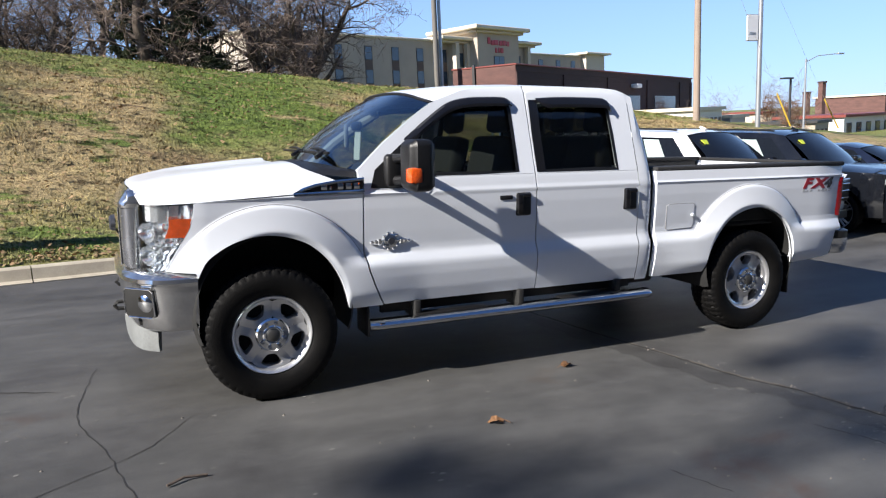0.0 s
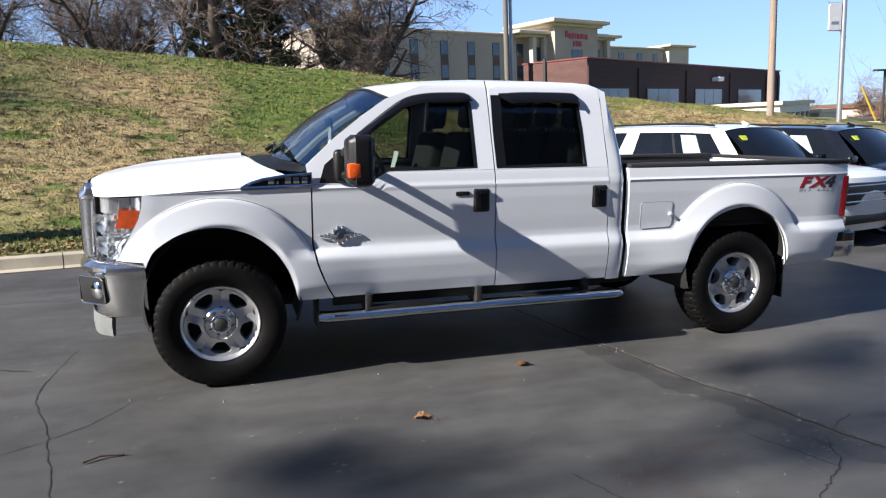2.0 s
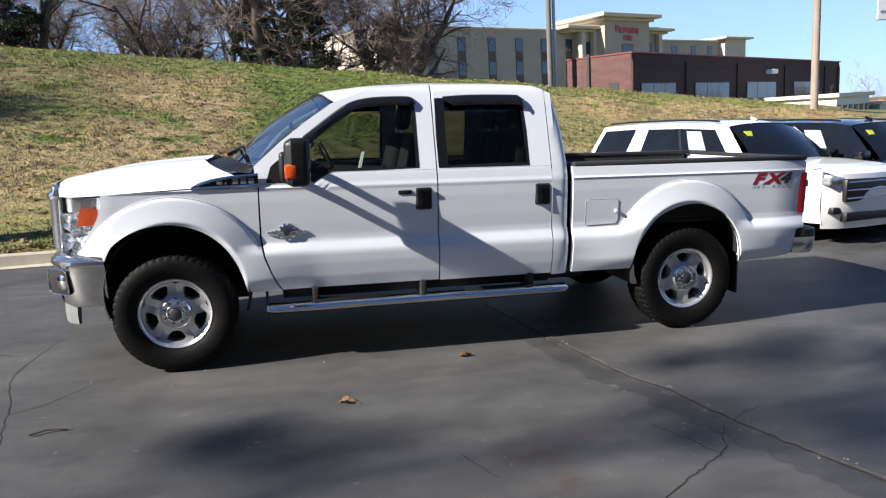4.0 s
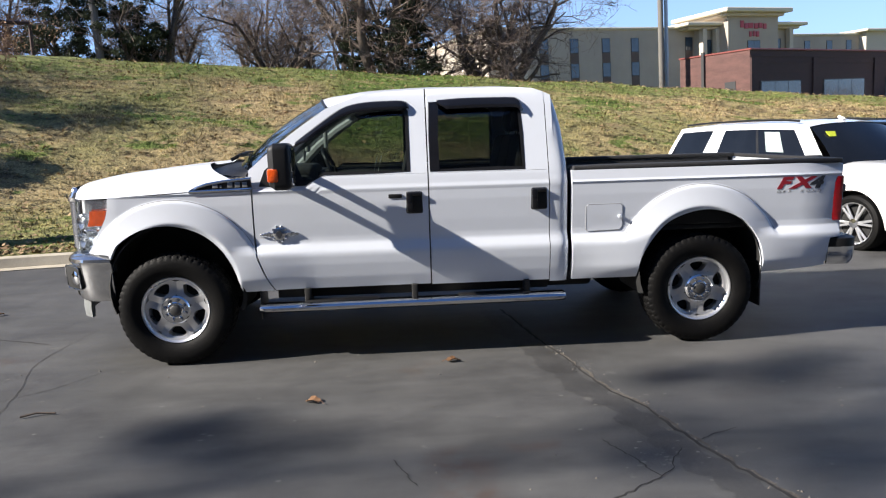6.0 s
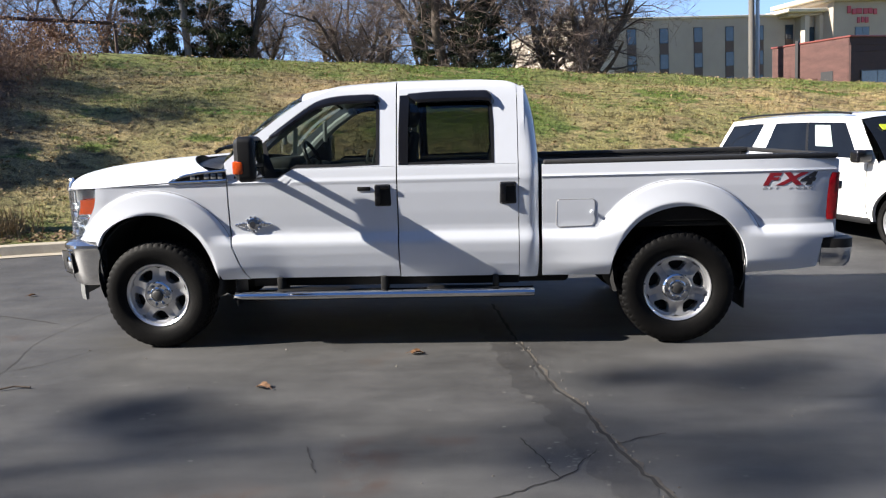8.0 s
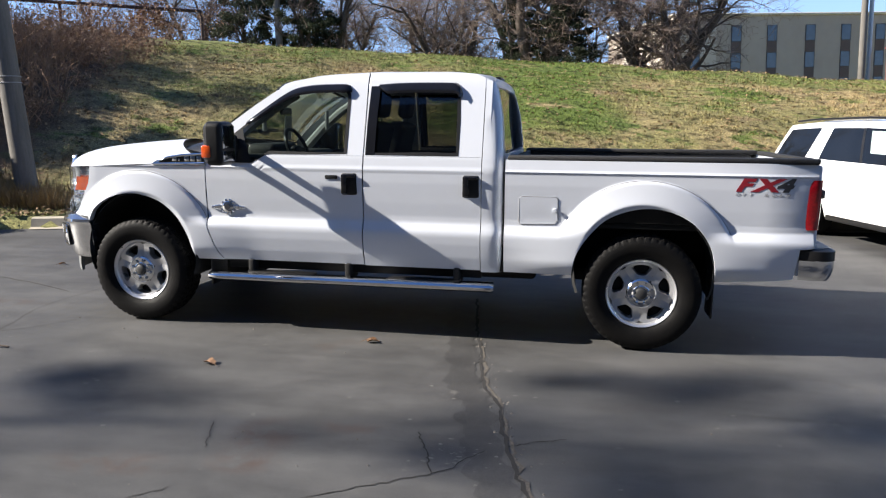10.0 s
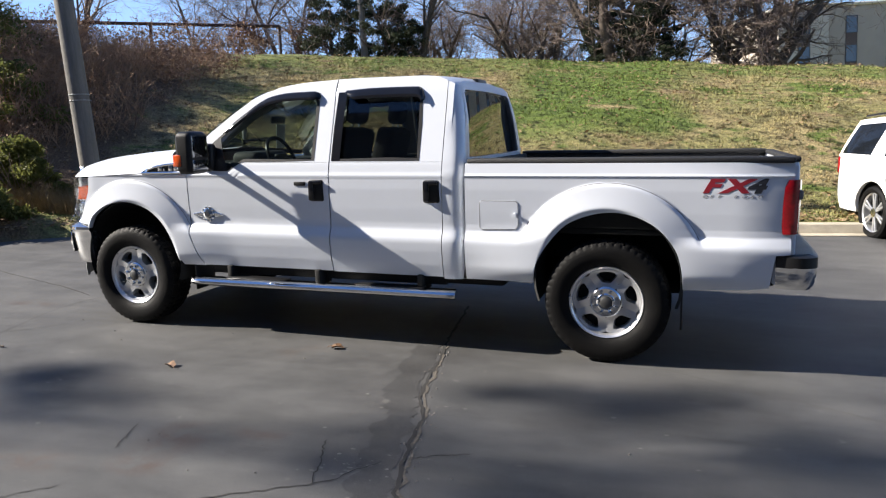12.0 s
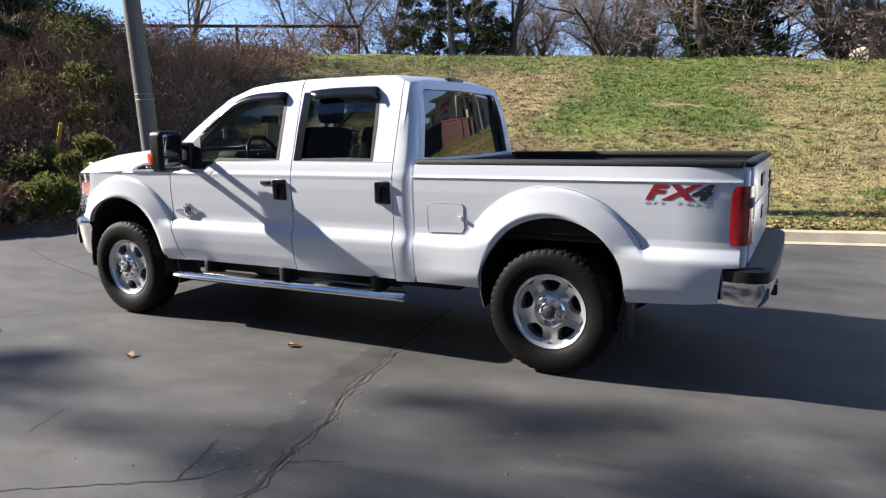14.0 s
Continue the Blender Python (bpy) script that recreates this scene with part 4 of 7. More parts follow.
# rear bumper: chrome face, black step pad
REAR_PLAN = [(5.005, -0.955), (5.11, -0.978), (5.20, -0.955), (5.245, -0.88), (5.262, -0.60), (5.268, 0), (5.262, 0.60), (5.245, 0.88), (5.20, 0.955), (5.11, 0.978), (5.005, 0.955)]
rb = wrap_bar("rear_bumper", REAR_PLAN, [(-0.05, 0.545), (-0.028, 0.535), (-0.008, 0.565), (0.006, 0.63), (0.004, 0.68), (-0.03, 0.70)][::-1], M_CHROME, truck, "chrome rear bumper with black step pad")
wrap_bar("step_pad", [(x, y * 0.995) for x, y in REAR_PLAN], [(-0.20, 0.69), (-0.20, 0.750), (-0.03, 0.758), (0.008, 0.742), (0.009, 0.676), (-0.03, 0.68)], M_BLACK, rb)
hitch = part("hitch", box_bm(4.95, 5.26, -0.06, 0.06, 0.43, 0.52, 0.01), M_UNDER, truck)
part("hitch_bar", cyl_bm((5.0, -0.45, 0.50), (5.0, 0.45, 0.50), 0.035), M_UNDER, truck)
part("plug_socket", box_bm(5.20, 5.275, -0.42, -0.34, 0.50, 0.57, 0.008), M_BLACK, truck)

# front bumper: chrome, with fog lamp recess and a lighter dam below
FRONT_PLAN = [(-0.425, 1.004), (-0.575, 1.002), (-0.675, 0.955), (-0.762, 0.86), (-0.82, 0.68), (-0.855, 0.35), (-0.865, 0), (-0.855, -0.35), (-0.82, -0.68), (-0.762, -0.86), (-0.675, -0.955), (-0.575, -1.002), (-0.425, -1.004)]
fb = wrap_bar("front_bumper", FRONT_PLAN, [(-0.08, 0.50), (-0.055, 0.475), (-0.036, 0.49), (-0.016, 0.58), (0.0, 0.70), (0.004, 0.748), (0.010, 0.762), (0.022, 0.776), (0.018, 0.798), (-0.014, 0.824), (-0.05, 0.834), (-0.12, 0.834)][::-1], M_BUMPER, truck, "chrome front bumper with fog lamps")
for sy in (-1, 1):
    m = look((-0.733, sy * 0.880, 0.655), (-1.71, sy * 1.91, 0.57))
    # no opening is cut: a black block stands for the recess in shade
    rec = bmesh.new()
    join(rec, box_bm(-0.105, 0.105, -0.085, 0.085, -0.028, 0.03, 0.012, 2))
    bmesh.ops.transform(rec, matrix=m, verts=rec.verts)
    fog = part("fog_recess", rec, M_UNDER, fb, "black block in place of the shaded fog lamp recess")
    vv, ff = lathe([(0.0, -0.058), (0.04, -0.056), (0.056, -0.044), (0.060, -0.03), (0.06, 0.0)], 20, "z")
    fl = raw("fog_lamp", [tuple(m @ Vector((x + sy * 0.045, y, z + 0.018))) for x, y, z in vv], ff, M_CHROME, fb, "round fog lamp")
    rim_pts = [(0.107 * sx, 0.087 * sz) for sx, sz in ((-1, -0.8), (-0.8, -1), (0, -1), (0.8, -1), (1, -0.8), (1, 0), (1, 0.8), (0.8, 1), (0, 1), (-0.8, 1), (-1, 0.8), (-1, 0))]
    raw("fog_bezel", *tube([tuple(m @ Vector((px_, pz_, -0.026))) for px_, pz_ in rim_pts], 0.005, 6, closed=True), M_CHROME, fb)
    hook = tube([(-0.82, sy * 0.42, 0.53), (-0.875, sy * 0.42, 0.53), (-0.895, sy * 0.42, 0.55), (-0.875, sy * 0.42, 0.575), (-0.82, sy * 0.42, 0.575)], 0.013, 8)
    raw("tow_hook", *hook, M_UNDER, truck)
wrap_bar("air_dam", [(x * 0.97, y * 0.90) for x, y in FRONT_PLAN[2:-2]], [(-0.02, 0.34), (0.0, 0.335), (0.006, 0.40), (0.0, 0.49), (-0.03, 0.49)][::-1], M_AIRDAM, truck, "grey plastic air dam")
part("bumper_fill", box_bm(-0.76, -0.48, -0.84, 0.84, 0.50, 0.80, 0.02), M_UNDER, truck)

# grille: chrome surround, bars, dark mesh
grille = empty("grille")
grille.parent = truck
grille.matrix_local = pose(0.03, 0, 0)
mesh_bm = bmesh.new()
join(mesh_bm, box_bm(-0.845, -0.80, -0.62, 0.62, 0.84, 1.225))
for k in range(14):
    z = 0.865 + k * 0.026
    join(mesh_bm, box_bm(-0.862, -0.84, -0.60, 0.60, z - 0.004, z + 0.004))
for k in range(40):
    y = -0.6 + k * 0.0308
    join(mesh_bm, box_bm(-0.860, -0.84, y - 0.003, y + 0.003, 0.85, 1.21))
part("grille_mesh", mesh_bm, M_BLACK, grille)
for z0, z1, d in ((0.838, 0.878, 0.04), (1.16, 1.205, 0.05), (0.965, 1.01, 0.045), (1.075, 1.12, 0.045)):
    v, f = [], []
    for j in range(31):
        y = -0.63 + 1.26 * j / 30
        x = -0.885 + 0.05 * (y / 0.63) ** 2
        for dx, z in ((d, z0), (0, z0 + 0.008), (-0.008, (z0 + z1) / 2), (0, z1 - 0.008), (d, z1)):
            v.append((x + dx, y, z))
    for j in range(30):
        for k in range(4):
            a = j * 5 + k
            f.append((a, a + 5, a + 6, a + 1))
    raw("grille_bar", v, f, M_CHROME, grille)


def nose_line(front, back, reach):
    """Plan outline of the nose from one lamp round the front to the other."""
    half = [(back, reach), (back - 0.045, reach - 0.004), (front + 0.040, reach - 0.030), (front + 0.022, reach - 0.085), (front + 0.012, 0.45), (front, 0.15)]
    return spline([(x - 0.03, -y) for x, y in half] + [(x - 0.03, y) for x, y in half[::-1]], 81)


def nose_skin(name, levels, material, i0, i1, label=""):
    """Surface through nose lines at several heights, as (z, front, back, reach)."""
    lines = [(z, nose_line(fr, bk, rc)[i0:i1]) for z, fr, bk, rc in levels]
    n = i1 - i0
    v = [(x, y, z - (0.012 * (abs(y) / 0.7) ** 4 if z > 1.25 else 0.0)) for z, line in lines for x, y in line]
    f = [(j * n + i + 1, j * n + i, (j + 1) * n + i, (j + 1) * n + i + 1) for j in range(len(lines) - 1) for i in range(n - 1)]
    return raw(name, v, f, material, grille, label, 50)


# chrome header bowed back to the bonnet, dark shells beside the mesh, thin chrome seams
nose_skin("grille_header", [(1.196, -0.835, -0.716, 0.728), (1.204, -0.852, -0.716, 0.736), (1.23, -0.850, -0.718, 0.737), (1.262, -0.836, -0.722, 0.734), (1.292, -0.812, -0.730, 0.726), (1.318, -0.786, -0.738, 0.706)], M_BUMPER, 0, 81, "chrome grille header")
for i0, i1 in ((0, 19), (62, 81)):
    nose_skin("grille_post", [(0.835, -0.828, -0.730, 0.726), (0.86, -0.840, -0.726, 0.730), (1.00, -0.842, -0.722, 0.730), (1.20, -0.842, -0.716, 0.730)], M_SHELL, i0, i1, "dark grille shell")
for i in (1, 11, 69, 79):
    line = [tuple(nose_line(-0.846, lerp_curve([(0.835, -0.730), (1.20, -0.716)], z), 0.733)[i]) + (z,) for z in np.linspace(0.84, 1.195, 8)]
    raw("grille_seam", *tube(line, 0.006, 6), M_CHROME, grille)
vv, ff = lathe([(0.0, -0.02), (0.10, -0.018), (0.125, -0.006), (0.13, 0.02)], 32, "x")
raw("grille_badge", [(x - 0.91, y, z * 0.42 + 1.043) for x, y, z in vv], ff, M_BADGE_D, grille)
part("radiator_support", box_bm(-0.79, -0.60, -0.69, 0.69, 0.80, 1.20, 0.02), M_UNDER, truck)


# headlamps: chrome reflector behind a clear cover, amber side lens
def lamp_line(z):
    """Plan outline of the headlamp at height z, from the grille round to the fender."""
    rear = lerp_curve([(0.83, -0.605), (0.96, -0.525), (1.09, -0.45), (1.226, -0.424)], z)
    return spline([(-0.735, 0.735), (-0.722, 0.79), (-0.698, 0.855), (-0.660, 0.914), (min(rear - 0.10, -0.60), body_w(-0.60, z) + 0.004), (rear, body_w(rear, z) + 0.002)], 19)


def lamp_surface(z0, z1, i0, i1, push, nz=10):
    v, f = [], []
    for z in np.linspace(z0, z1, nz):
        L = lamp_line(z)[i0:i1]
        for x, y in L:
            c = np.array((-0.3, 0.5))
            d = c - np.array((x, y))
            d /= np.linalg.norm(d)
            v.append((x + d[0] * push, -(y + d[1] * push), z))
    n = i1 - i0
    for j in range(nz - 1):
        for i in range(n - 1):
            a = j * n + i
            f.append((a, a + 1, a + n + 1, a + n))
    return v, f


headlamp = both("headlamp", *fold(*lamp_surface(0.838, 1.222, 0, 19, 0.0), 0.02), G_LENS, "clear headlamp with chrome reflector and amber lens")
v, f = lamp_surface(0.84, 1.22, 0, 19, 0.0, 40)
for k, (x, y, z) in enumerate(v):
    i, u = k % 19, (z - 0.84) / 0.38
    deep = 0.030 + 0.012 * (i % 3) + (0.016 * abs(math.sin(u * 12.0 + i * 1.7)) if u < 0.74 else 0.0) + 0.016 * (abs(u - 0.40) > 0.03)
    d = Vector((-0.3 - x, -0.5 - y, 0)).normalized()
    v[k] = (x + d.x * deep, y + d.y * deep, z)
both("reflector", v, f, M_LAMP, sharp=20)
both("amber_lens", *fold(*lamp_surface(1.035, 1.145, 13, 19, 0.004), 0.02), M_AMBER, "amber side lens")
for sy in (-1, 1):
    for zc in (1.062, 0.925):
        vv, ff = lathe([(0.060, -0.015), (0.054, 0.0), (0.035, 0.03), (0.014, 0.04), (0.014, 0.0), (0.0, -0.005)], 22, "z")
        m = look((-0.672, sy * 0.835, zc), (-1.45, sy * 1.60, zc - 0.12))
        raw("lamp_bowl", [tuple(m @ Vector(q)) for q in vv], ff, M_LAMP, truck)

# inner wheel arches, underbody, chassis
for cx in (0.03, 3.965):
    for sy in (-1, 1):
        v, f = [], []
        for k in range(25):
            a = math.pi * (-0.12 + 1.24 * k / 24)
            for yy in (1.012, 0.98, 0.50):
                r = 0.50 if yy < 1 else 0.478
                v.append((cx + r * math.cos(a), sy * yy, 0.555 + r * 0.98 * math.sin(a)))
        for k in range(24):
            for q in range(2):
                a = k * 3 + q
                f.append((a, a + 1, a + 4, a + 3))
        n0 = len(v)
        v += [(cx + 0.5 * math.cos(math.pi * (-0.12 + 1.24 * k / 24)), sy * 0.50, 0.555 + 0.49 * math.sin(math.pi * (-0.12 + 1.24 * k / 24))) for k in range(25)]
        f.append(tuple(range(n0, n0 + 25)))
        raw("wheel_liner", v, f, M_UNDER, truck)
core = bmesh.new()
join(core, box_bm(0.55, 3.42, -0.93, 0.93, 0.50, 0.70))
join(core, box_bm(4.47, 5.0, -0.90, 0.90, 0.56, 0.84))
join(core, box_bm(-0.5, 0.56, -0.45, 0.45, 0.5, 1.1))
join(core, box_bm(3.4, 4.6, -0.45, 0.45, 0.55, 0.84))
for sy in (-1, 1):
    join(core, box_bm(-0.8, 5.05, min(sy * 0.38, sy * 0.50), max(sy * 0.38, sy * 0.50), 0.46, 0.62, 0.01))
part("chassis", core, M_UNDER, truck)
part("axle", cyl_bm((0, -0.8, 0.395), (0, 0.8, 0.395), 0.05, n=12), M_UNDER, truck)
part("axle", cyl_bm((3.967, -0.8, 0.395), (3.967, 0.8, 0.395), 0.055, n=12), M_UNDER, truck)
vv, ff = lathe([(0.0, -0.16), (0.10, -0.14), (0.15, -0.06), (0.16, 0.0), (0.15, 0.06), (0.10, 0.14), (0.0, 0.16)], 20, "y")
for cx, cy in ((0.0, 0.2), (3.967, 0.0)):
    raw("differential", [(x + cx, y + cy, z + 0.395) for x, y, z in vv], ff, M_UNDER, truck)
for sy in (-1, 1):
    part("rocker_flange", box_bm(0.74, 2.80, min(sy * 0.86, sy * 0.90), max(sy * 0.86, sy * 0.90), 0.435, 0.525, 0.006), M_UNDER, truck)
part("fuel_tank", box_bm(2.1, 3.2, -0.72, -0.38, 0.40, 0.56, 0.04, 3), M_UNDER, truck)
part("exhaust_pipe", cyl_bm((1.2, 0.62, 0.45), (4.9, 0.66, 0.47), 0.045, n=12), M_SCREWS, truck)
for cx in (0.62, 4.445):
    for sy in (-1, 1):
        w0, w1 = 0.74, 0.985
        part("mud_flap", box_bm(cx, cx + 0.015, min(sy * w0, sy * w1), max(sy * w0, sy * w1), 0.235 if cx > 1 else 0.30, 0.56, 0.005), M_BLACK, truck, "black mud flap")

# chrome step bars with pads
for sy in (-1, 1):
    pts = [(0.63, sy * 0.975, 0.385), (0.70, sy * 0.985, 0.385), (1.2, sy * 0.985, 0.386), (2.0, sy * 0.985, 0.388), (2.83, sy * 0.985, 0.390), (2.90, sy * 0.980, 0.390)]
    bv, bf = tube([tuple(p) for p in spline(pts, 48)], 0.038, 16)
    bv = [(p.x, sy * (0.975 + (sy * p.y - 0.975) * 1.9), p.z) for p in bv]
    bar = raw("step_bar", bv, bf, M_CHROME, truck, "chrome tubular step bar")
    for x0 in (0.95, 2.1):
        part("step_pad", box_bm(x0, x0 + 0.55, min(sy * 0.93, sy * 1.02), max(sy * 0.93, sy * 1.02), 0.412, 0.432, 0.008), M_BLACK, bar)
    for x0 in (0.95, 1.75, 2.6):
        part("bracket", box_bm(x0, x0 + 0.045, min(sy * 0.80, sy * 1.0), max(sy * 0.80, sy * 1.0), 0.395, 0.52, 0.008), M_UNDER, bar)


# wheels
def wheel_parts():
    root = empty("wheel")
    prof = [(0.238, -0.09), (0.255, -0.115), (0.285, -0.132), (0.315, -0.139), (0.338, -0.138), (0.352, -0.136), (0.366, -0.130), (0.378, -0.124), (0.388, -0.116)]
    tread = [(-0.108, 0), (-0.084, 0), (-0.080, 9), (-0.074, 9), (-0.070, 1), (-0.044, 1), (-0.040, 9), (-0.034, 9), (-0.030, 2), (-0.003, 2), (0.003, 2), (0.030, 2), (0.034, 9), (0.040, 9), (0.044, 3), (0.070, 3), (0.074, 9), (0.080, 9), (0.084, 4), (0.108, 4)]
    n, cut, depth = 288, (0.0, 3.0, 1.1, 4.2, 2.0), 0.009
    prof = [(0.238 + (r - 0.238) * 1.145, y) for r, y in prof]
    rings = [(r, y, 5 if r > 0.398 else -1) for r, y in prof] + [(0.4205 - 10.0 * max(0.0, abs(y) - 0.075) ** 2, y, k) for y, k in tread] + [(r, -y, 5 if r > 0.398 else -1) for r, y in prof[::-1]]
    v, f = [], []
    for r, y, k in rings:
        for i in range(n):
            a = 2 * math.pi * i / n
            if k == 9:
                rr = r - depth
            elif k < 0:
                rr = r + (0.0015 if 0.30 < r < 0.35 and (i // 12) % 2 else 0.0)
            else:
                ph = 0.0 if k == 5 else cut[k]
                hole = ((i + ph + 40 * (y if k < 5 else 0)) % 6.0) < 1.2 + 0.5 * ((i // 6) % 2)
                rr = r - (depth if hole else 0.0) * (0.6 if k == 5 else 1.0)
            sink = 0.002 if k == 5 and hole else 0.0
            v.append((rr * math.cos(a), y - math.copysign(sink, y), rr * math.sin(a)))
    for j in range(len(rings) - 1):
        for i in range(n):
            i2 = (i + 1) % n
            f.append((j * n + i, j * n + i2, (j + 1) * n + i2, (j + 1) * n + i))
    tyre = raw("tyre", v, f, M_RUBBER, root, "black all-terrain tyre", 28)
    # rim barrel and lip
    v, f = lathe([(0.225, 0.10), (0.215, 0.0), (0.222, -0.085), (0.232, -0.105), (0.246, -0.113), (0.253, -0.105), (0.253, -0.08)], 64, "y")
    rim = raw("rim", v, f, M_ALU, root, "five-spoke machined alloy rim")
    # five broad spokes: each sector has one window
    vv, ff = [], []
    nseg = 20
    for s in range(5):
        mid = 2 * math.pi * s / 5 + math.pi / 2
        win, outb = [], []
        for k in range(nseg):
            a = 2 * math.pi * k / nseg
            cu, su = math.cos(a), math.sin(a)
            sq = (abs(cu) ** 4 + abs(su) ** 4) ** -0.25
            rr = 0.168 + 0.036 * su * sq
            half = math.radians(16.5 + 4.5 * su * sq)
            win.append((rr, mid + half * cu * sq))
            sqo = max(abs(cu), abs(su))
            outb.append((0.163 + 0.065 * su / sqo, mid + math.radians(36) * cu / sqo))

        def pt(r, an, y):
            return (r * math.cos(an), y, r * math.sin(an))
        o = len(vv)
        for r, an in outb:
            d = -0.088 + 0.020 * sstep(0.10, 0.15, r) - 0.02 * sstep(0.19, 0.228, r)
            vv.append(pt(r, an, d))
        for r, an in win:
            vv.append(pt(0.168 + (r - 0.168) * 1.10, mid + (an - mid) * 1.12, -0.078))
        for r, an in win:
            vv.append(pt(r, an, -0.062))
        for r, an in win:
            vv.append(pt(r, an, -0.01))
        for k in range(nseg):
            j = (k + 1) % nseg
            for q in range(3):
                ff.append((o + q * nseg + k, o + q * nseg + j, o + (q + 1) * nseg + j, o + (q + 1) * nseg + k))
    raw("spokes", vv, ff, M_ALU, rim)
    # black disc that stands in for the shade behind the spokes
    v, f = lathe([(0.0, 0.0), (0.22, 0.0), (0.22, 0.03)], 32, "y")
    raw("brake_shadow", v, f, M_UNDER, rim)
    v, f = lathe([(0.108, -0.07), (0.106, -0.100), (0.096, -0.110), (0.064, -0.112), (0.058, -0.118), (0.050, -0.120), (0.040, -0.116), (0.0, -0.114)], 40, "y")
    cap = raw("hub_cap", v, f, M_CHROME, rim, "chrome hub cover with lug nuts")
    for k in range(8):
        a = 2 * math.pi * (k + 0.5) / 8
        part("lug_nut", cyl_bm((0.078 * math.cos(a), -0.10, 0.078 * math.sin(a)), (0.078 * math.cos(a), -0.132, 0.078 * math.sin(a)), 0.014, 0.011, 6), M_CHROME, cap)
    v, f = lathe([(0.040, -0.112), (0.040, -0.124), (0.034, -0.128), (0.0, -0.128)], 24, "y")
    raw("hub_centre", v, f, M_SCREWS, cap)
    return root


# the wheel is kept two levels deep under the truck: wheel > tyre, rim
WHEEL = wheel_parts()


def flat_copy(src, m):
    """Copies of a wheel's meshes, placed by m, as wheel > part under the truck."""
    w = new("wheel")
    w.parent = truck
    w.matrix_local = m
    for o in src.children_recursive:
        c = new(o.name.split(".")[0], o.data)
        c.parent = w
        if "label" in o:
            c["label"] = o["label"]
    return w


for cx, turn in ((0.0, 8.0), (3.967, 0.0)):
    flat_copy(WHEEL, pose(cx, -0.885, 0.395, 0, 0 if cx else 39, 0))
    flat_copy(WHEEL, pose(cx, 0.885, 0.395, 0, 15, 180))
for o in [WHEEL, *WHEEL.children_recursive]:
    bpy.data.objects.remove(o)

# door handles, keypad, badges
for x, door in ((1.79, front_door), (2.722, rear_door)):
    zc = 1.135
    w = body_w(x, zc)
    bz = bmesh.new()
    join(bz, box_bm(x - 0.068, x + 0.068, -w - 0.006, -w + 0.03, zc - 0.088, zc + 0.088, 0.022, 3))
    handle = part("door_handle", bz, M_BLACK, door, "black door handle")
    pull = bmesh.new()
    join(pull, box_bm(x - 0.058, x - 0.012, -w - 0.026, -w - 0.004, zc - 0.075, zc + 0.075, 0.010, 3))
    join(pull, box_bm(x - 0.05, x + 0.052, -w - 0.024, -w - 0.006, zc + 0.045, zc + 0.075, 0.009, 3))
    part("pull", pull, M_BLACK_G, truck)
part("keypad", box_bm(1.60, 1.70, -body_w(1.65, 1.185) - 0.008, -body_w(1.65, 1.185) + 0.01, 1.170, 1.200, 0.006), M_BLACK, front_door)
# ornate chrome door badge as plain shapes
bd = bmesh.new()
w = body_w(0.79, 0.93)
vv, ff = lathe([(0.0, -0.022), (0.03, -0.020), (0.046, -0.012), (0.05, 0.0)], 18, "y")
tmp = bpy.data.meshes.new("t")
tmp.from_pydata([(x + 0.79, y - w, z + 0.935) for x, y, z in vv], [], ff)
bd.from_mesh(tmp)
bpy.data.meshes.remove(tmp)
for k in range(10):
    a = 2 * math.pi * k / 10
    join(bd, box_bm(-0.009, 0.009, -0.014, 0.002, -0.009, 0.009, 0.004, 1), Matrix.Translation((0.79 + 0.054 * math.cos(a), -w, 0.935 + 0.054 * math.sin(a))))
for sx in (-1, 1):
    for k in range(3):
        h = 0.020 - 0.005 * k
        cx_ = 0.79 + sx * (0.075 + 0.026 * k)
        join(bd, box_bm(cx_ - 0.014, cx_ + 0.014, -w - 0.013, -w + 0.002, 0.930 - h, 0.930 + h, 0.006, 1))
part("badge_disc", cyl_bm((0.79, -w - 0.021, 0.935), (0.79, -w - 0.0245, 0.935), 0.024, 0.022, 18), M_BADGE_D, truck)
part("door_badge", bd, M_CHROME, truck, "chrome door badge")


def lettering(name, body, size, m, material, parent, shear=0.0, depth=0.002, bold=0.0, stretch=1.0):
    cu = bpy.data.curves.new(name, "FONT")
    cu.body, cu.size, cu.shear, cu.extrude, cu.offset = body, size, shear, depth, bold
    tmp_ob = new("tmp_text", cu)
    me = bpy.data.meshes.new_from_object(tmp_ob.evaluated_get(bpy.context.evaluated_depsgraph_get()))
    bpy.data.objects.remove(tmp_ob)
    bpy.data.curves.remove(cu)
    me.transform(m @ Matrix.Diagonal((stretch, 1, 1, 1)))
    for vert in me.vertices:
        vert.co.y += (-body_w(vert.co.x, vert.co.z) - 0.0015) - m.translation.y
    ob = link_mesh(name, me, None, parent)
    me.materials.clear()
    me.materials.append(material)
    return ob


yb = -body_w(4.7, 1.17) - 0.0015
lettering("bed_decal", "F", 0.115, pose(4.555, yb, 1.148, 90, 0, 0), M_BADGE_R, truck, 0.35, 0.001, 0.006, 1.55)
lettering("bed_decal", "X", 0.115, pose(4.672, yb, 1.148, 90, 0, 0), M_BADGE_R, truck, 0.30, 0.001, 0.006, 1.75)
lettering("bed_decal", "4", 0.115, pose(4.815, yb - 0.001, 1.148, 90, 0, 0), M_BADGE_D, truck, 0.30, 0.001, 0.007, 1.6)
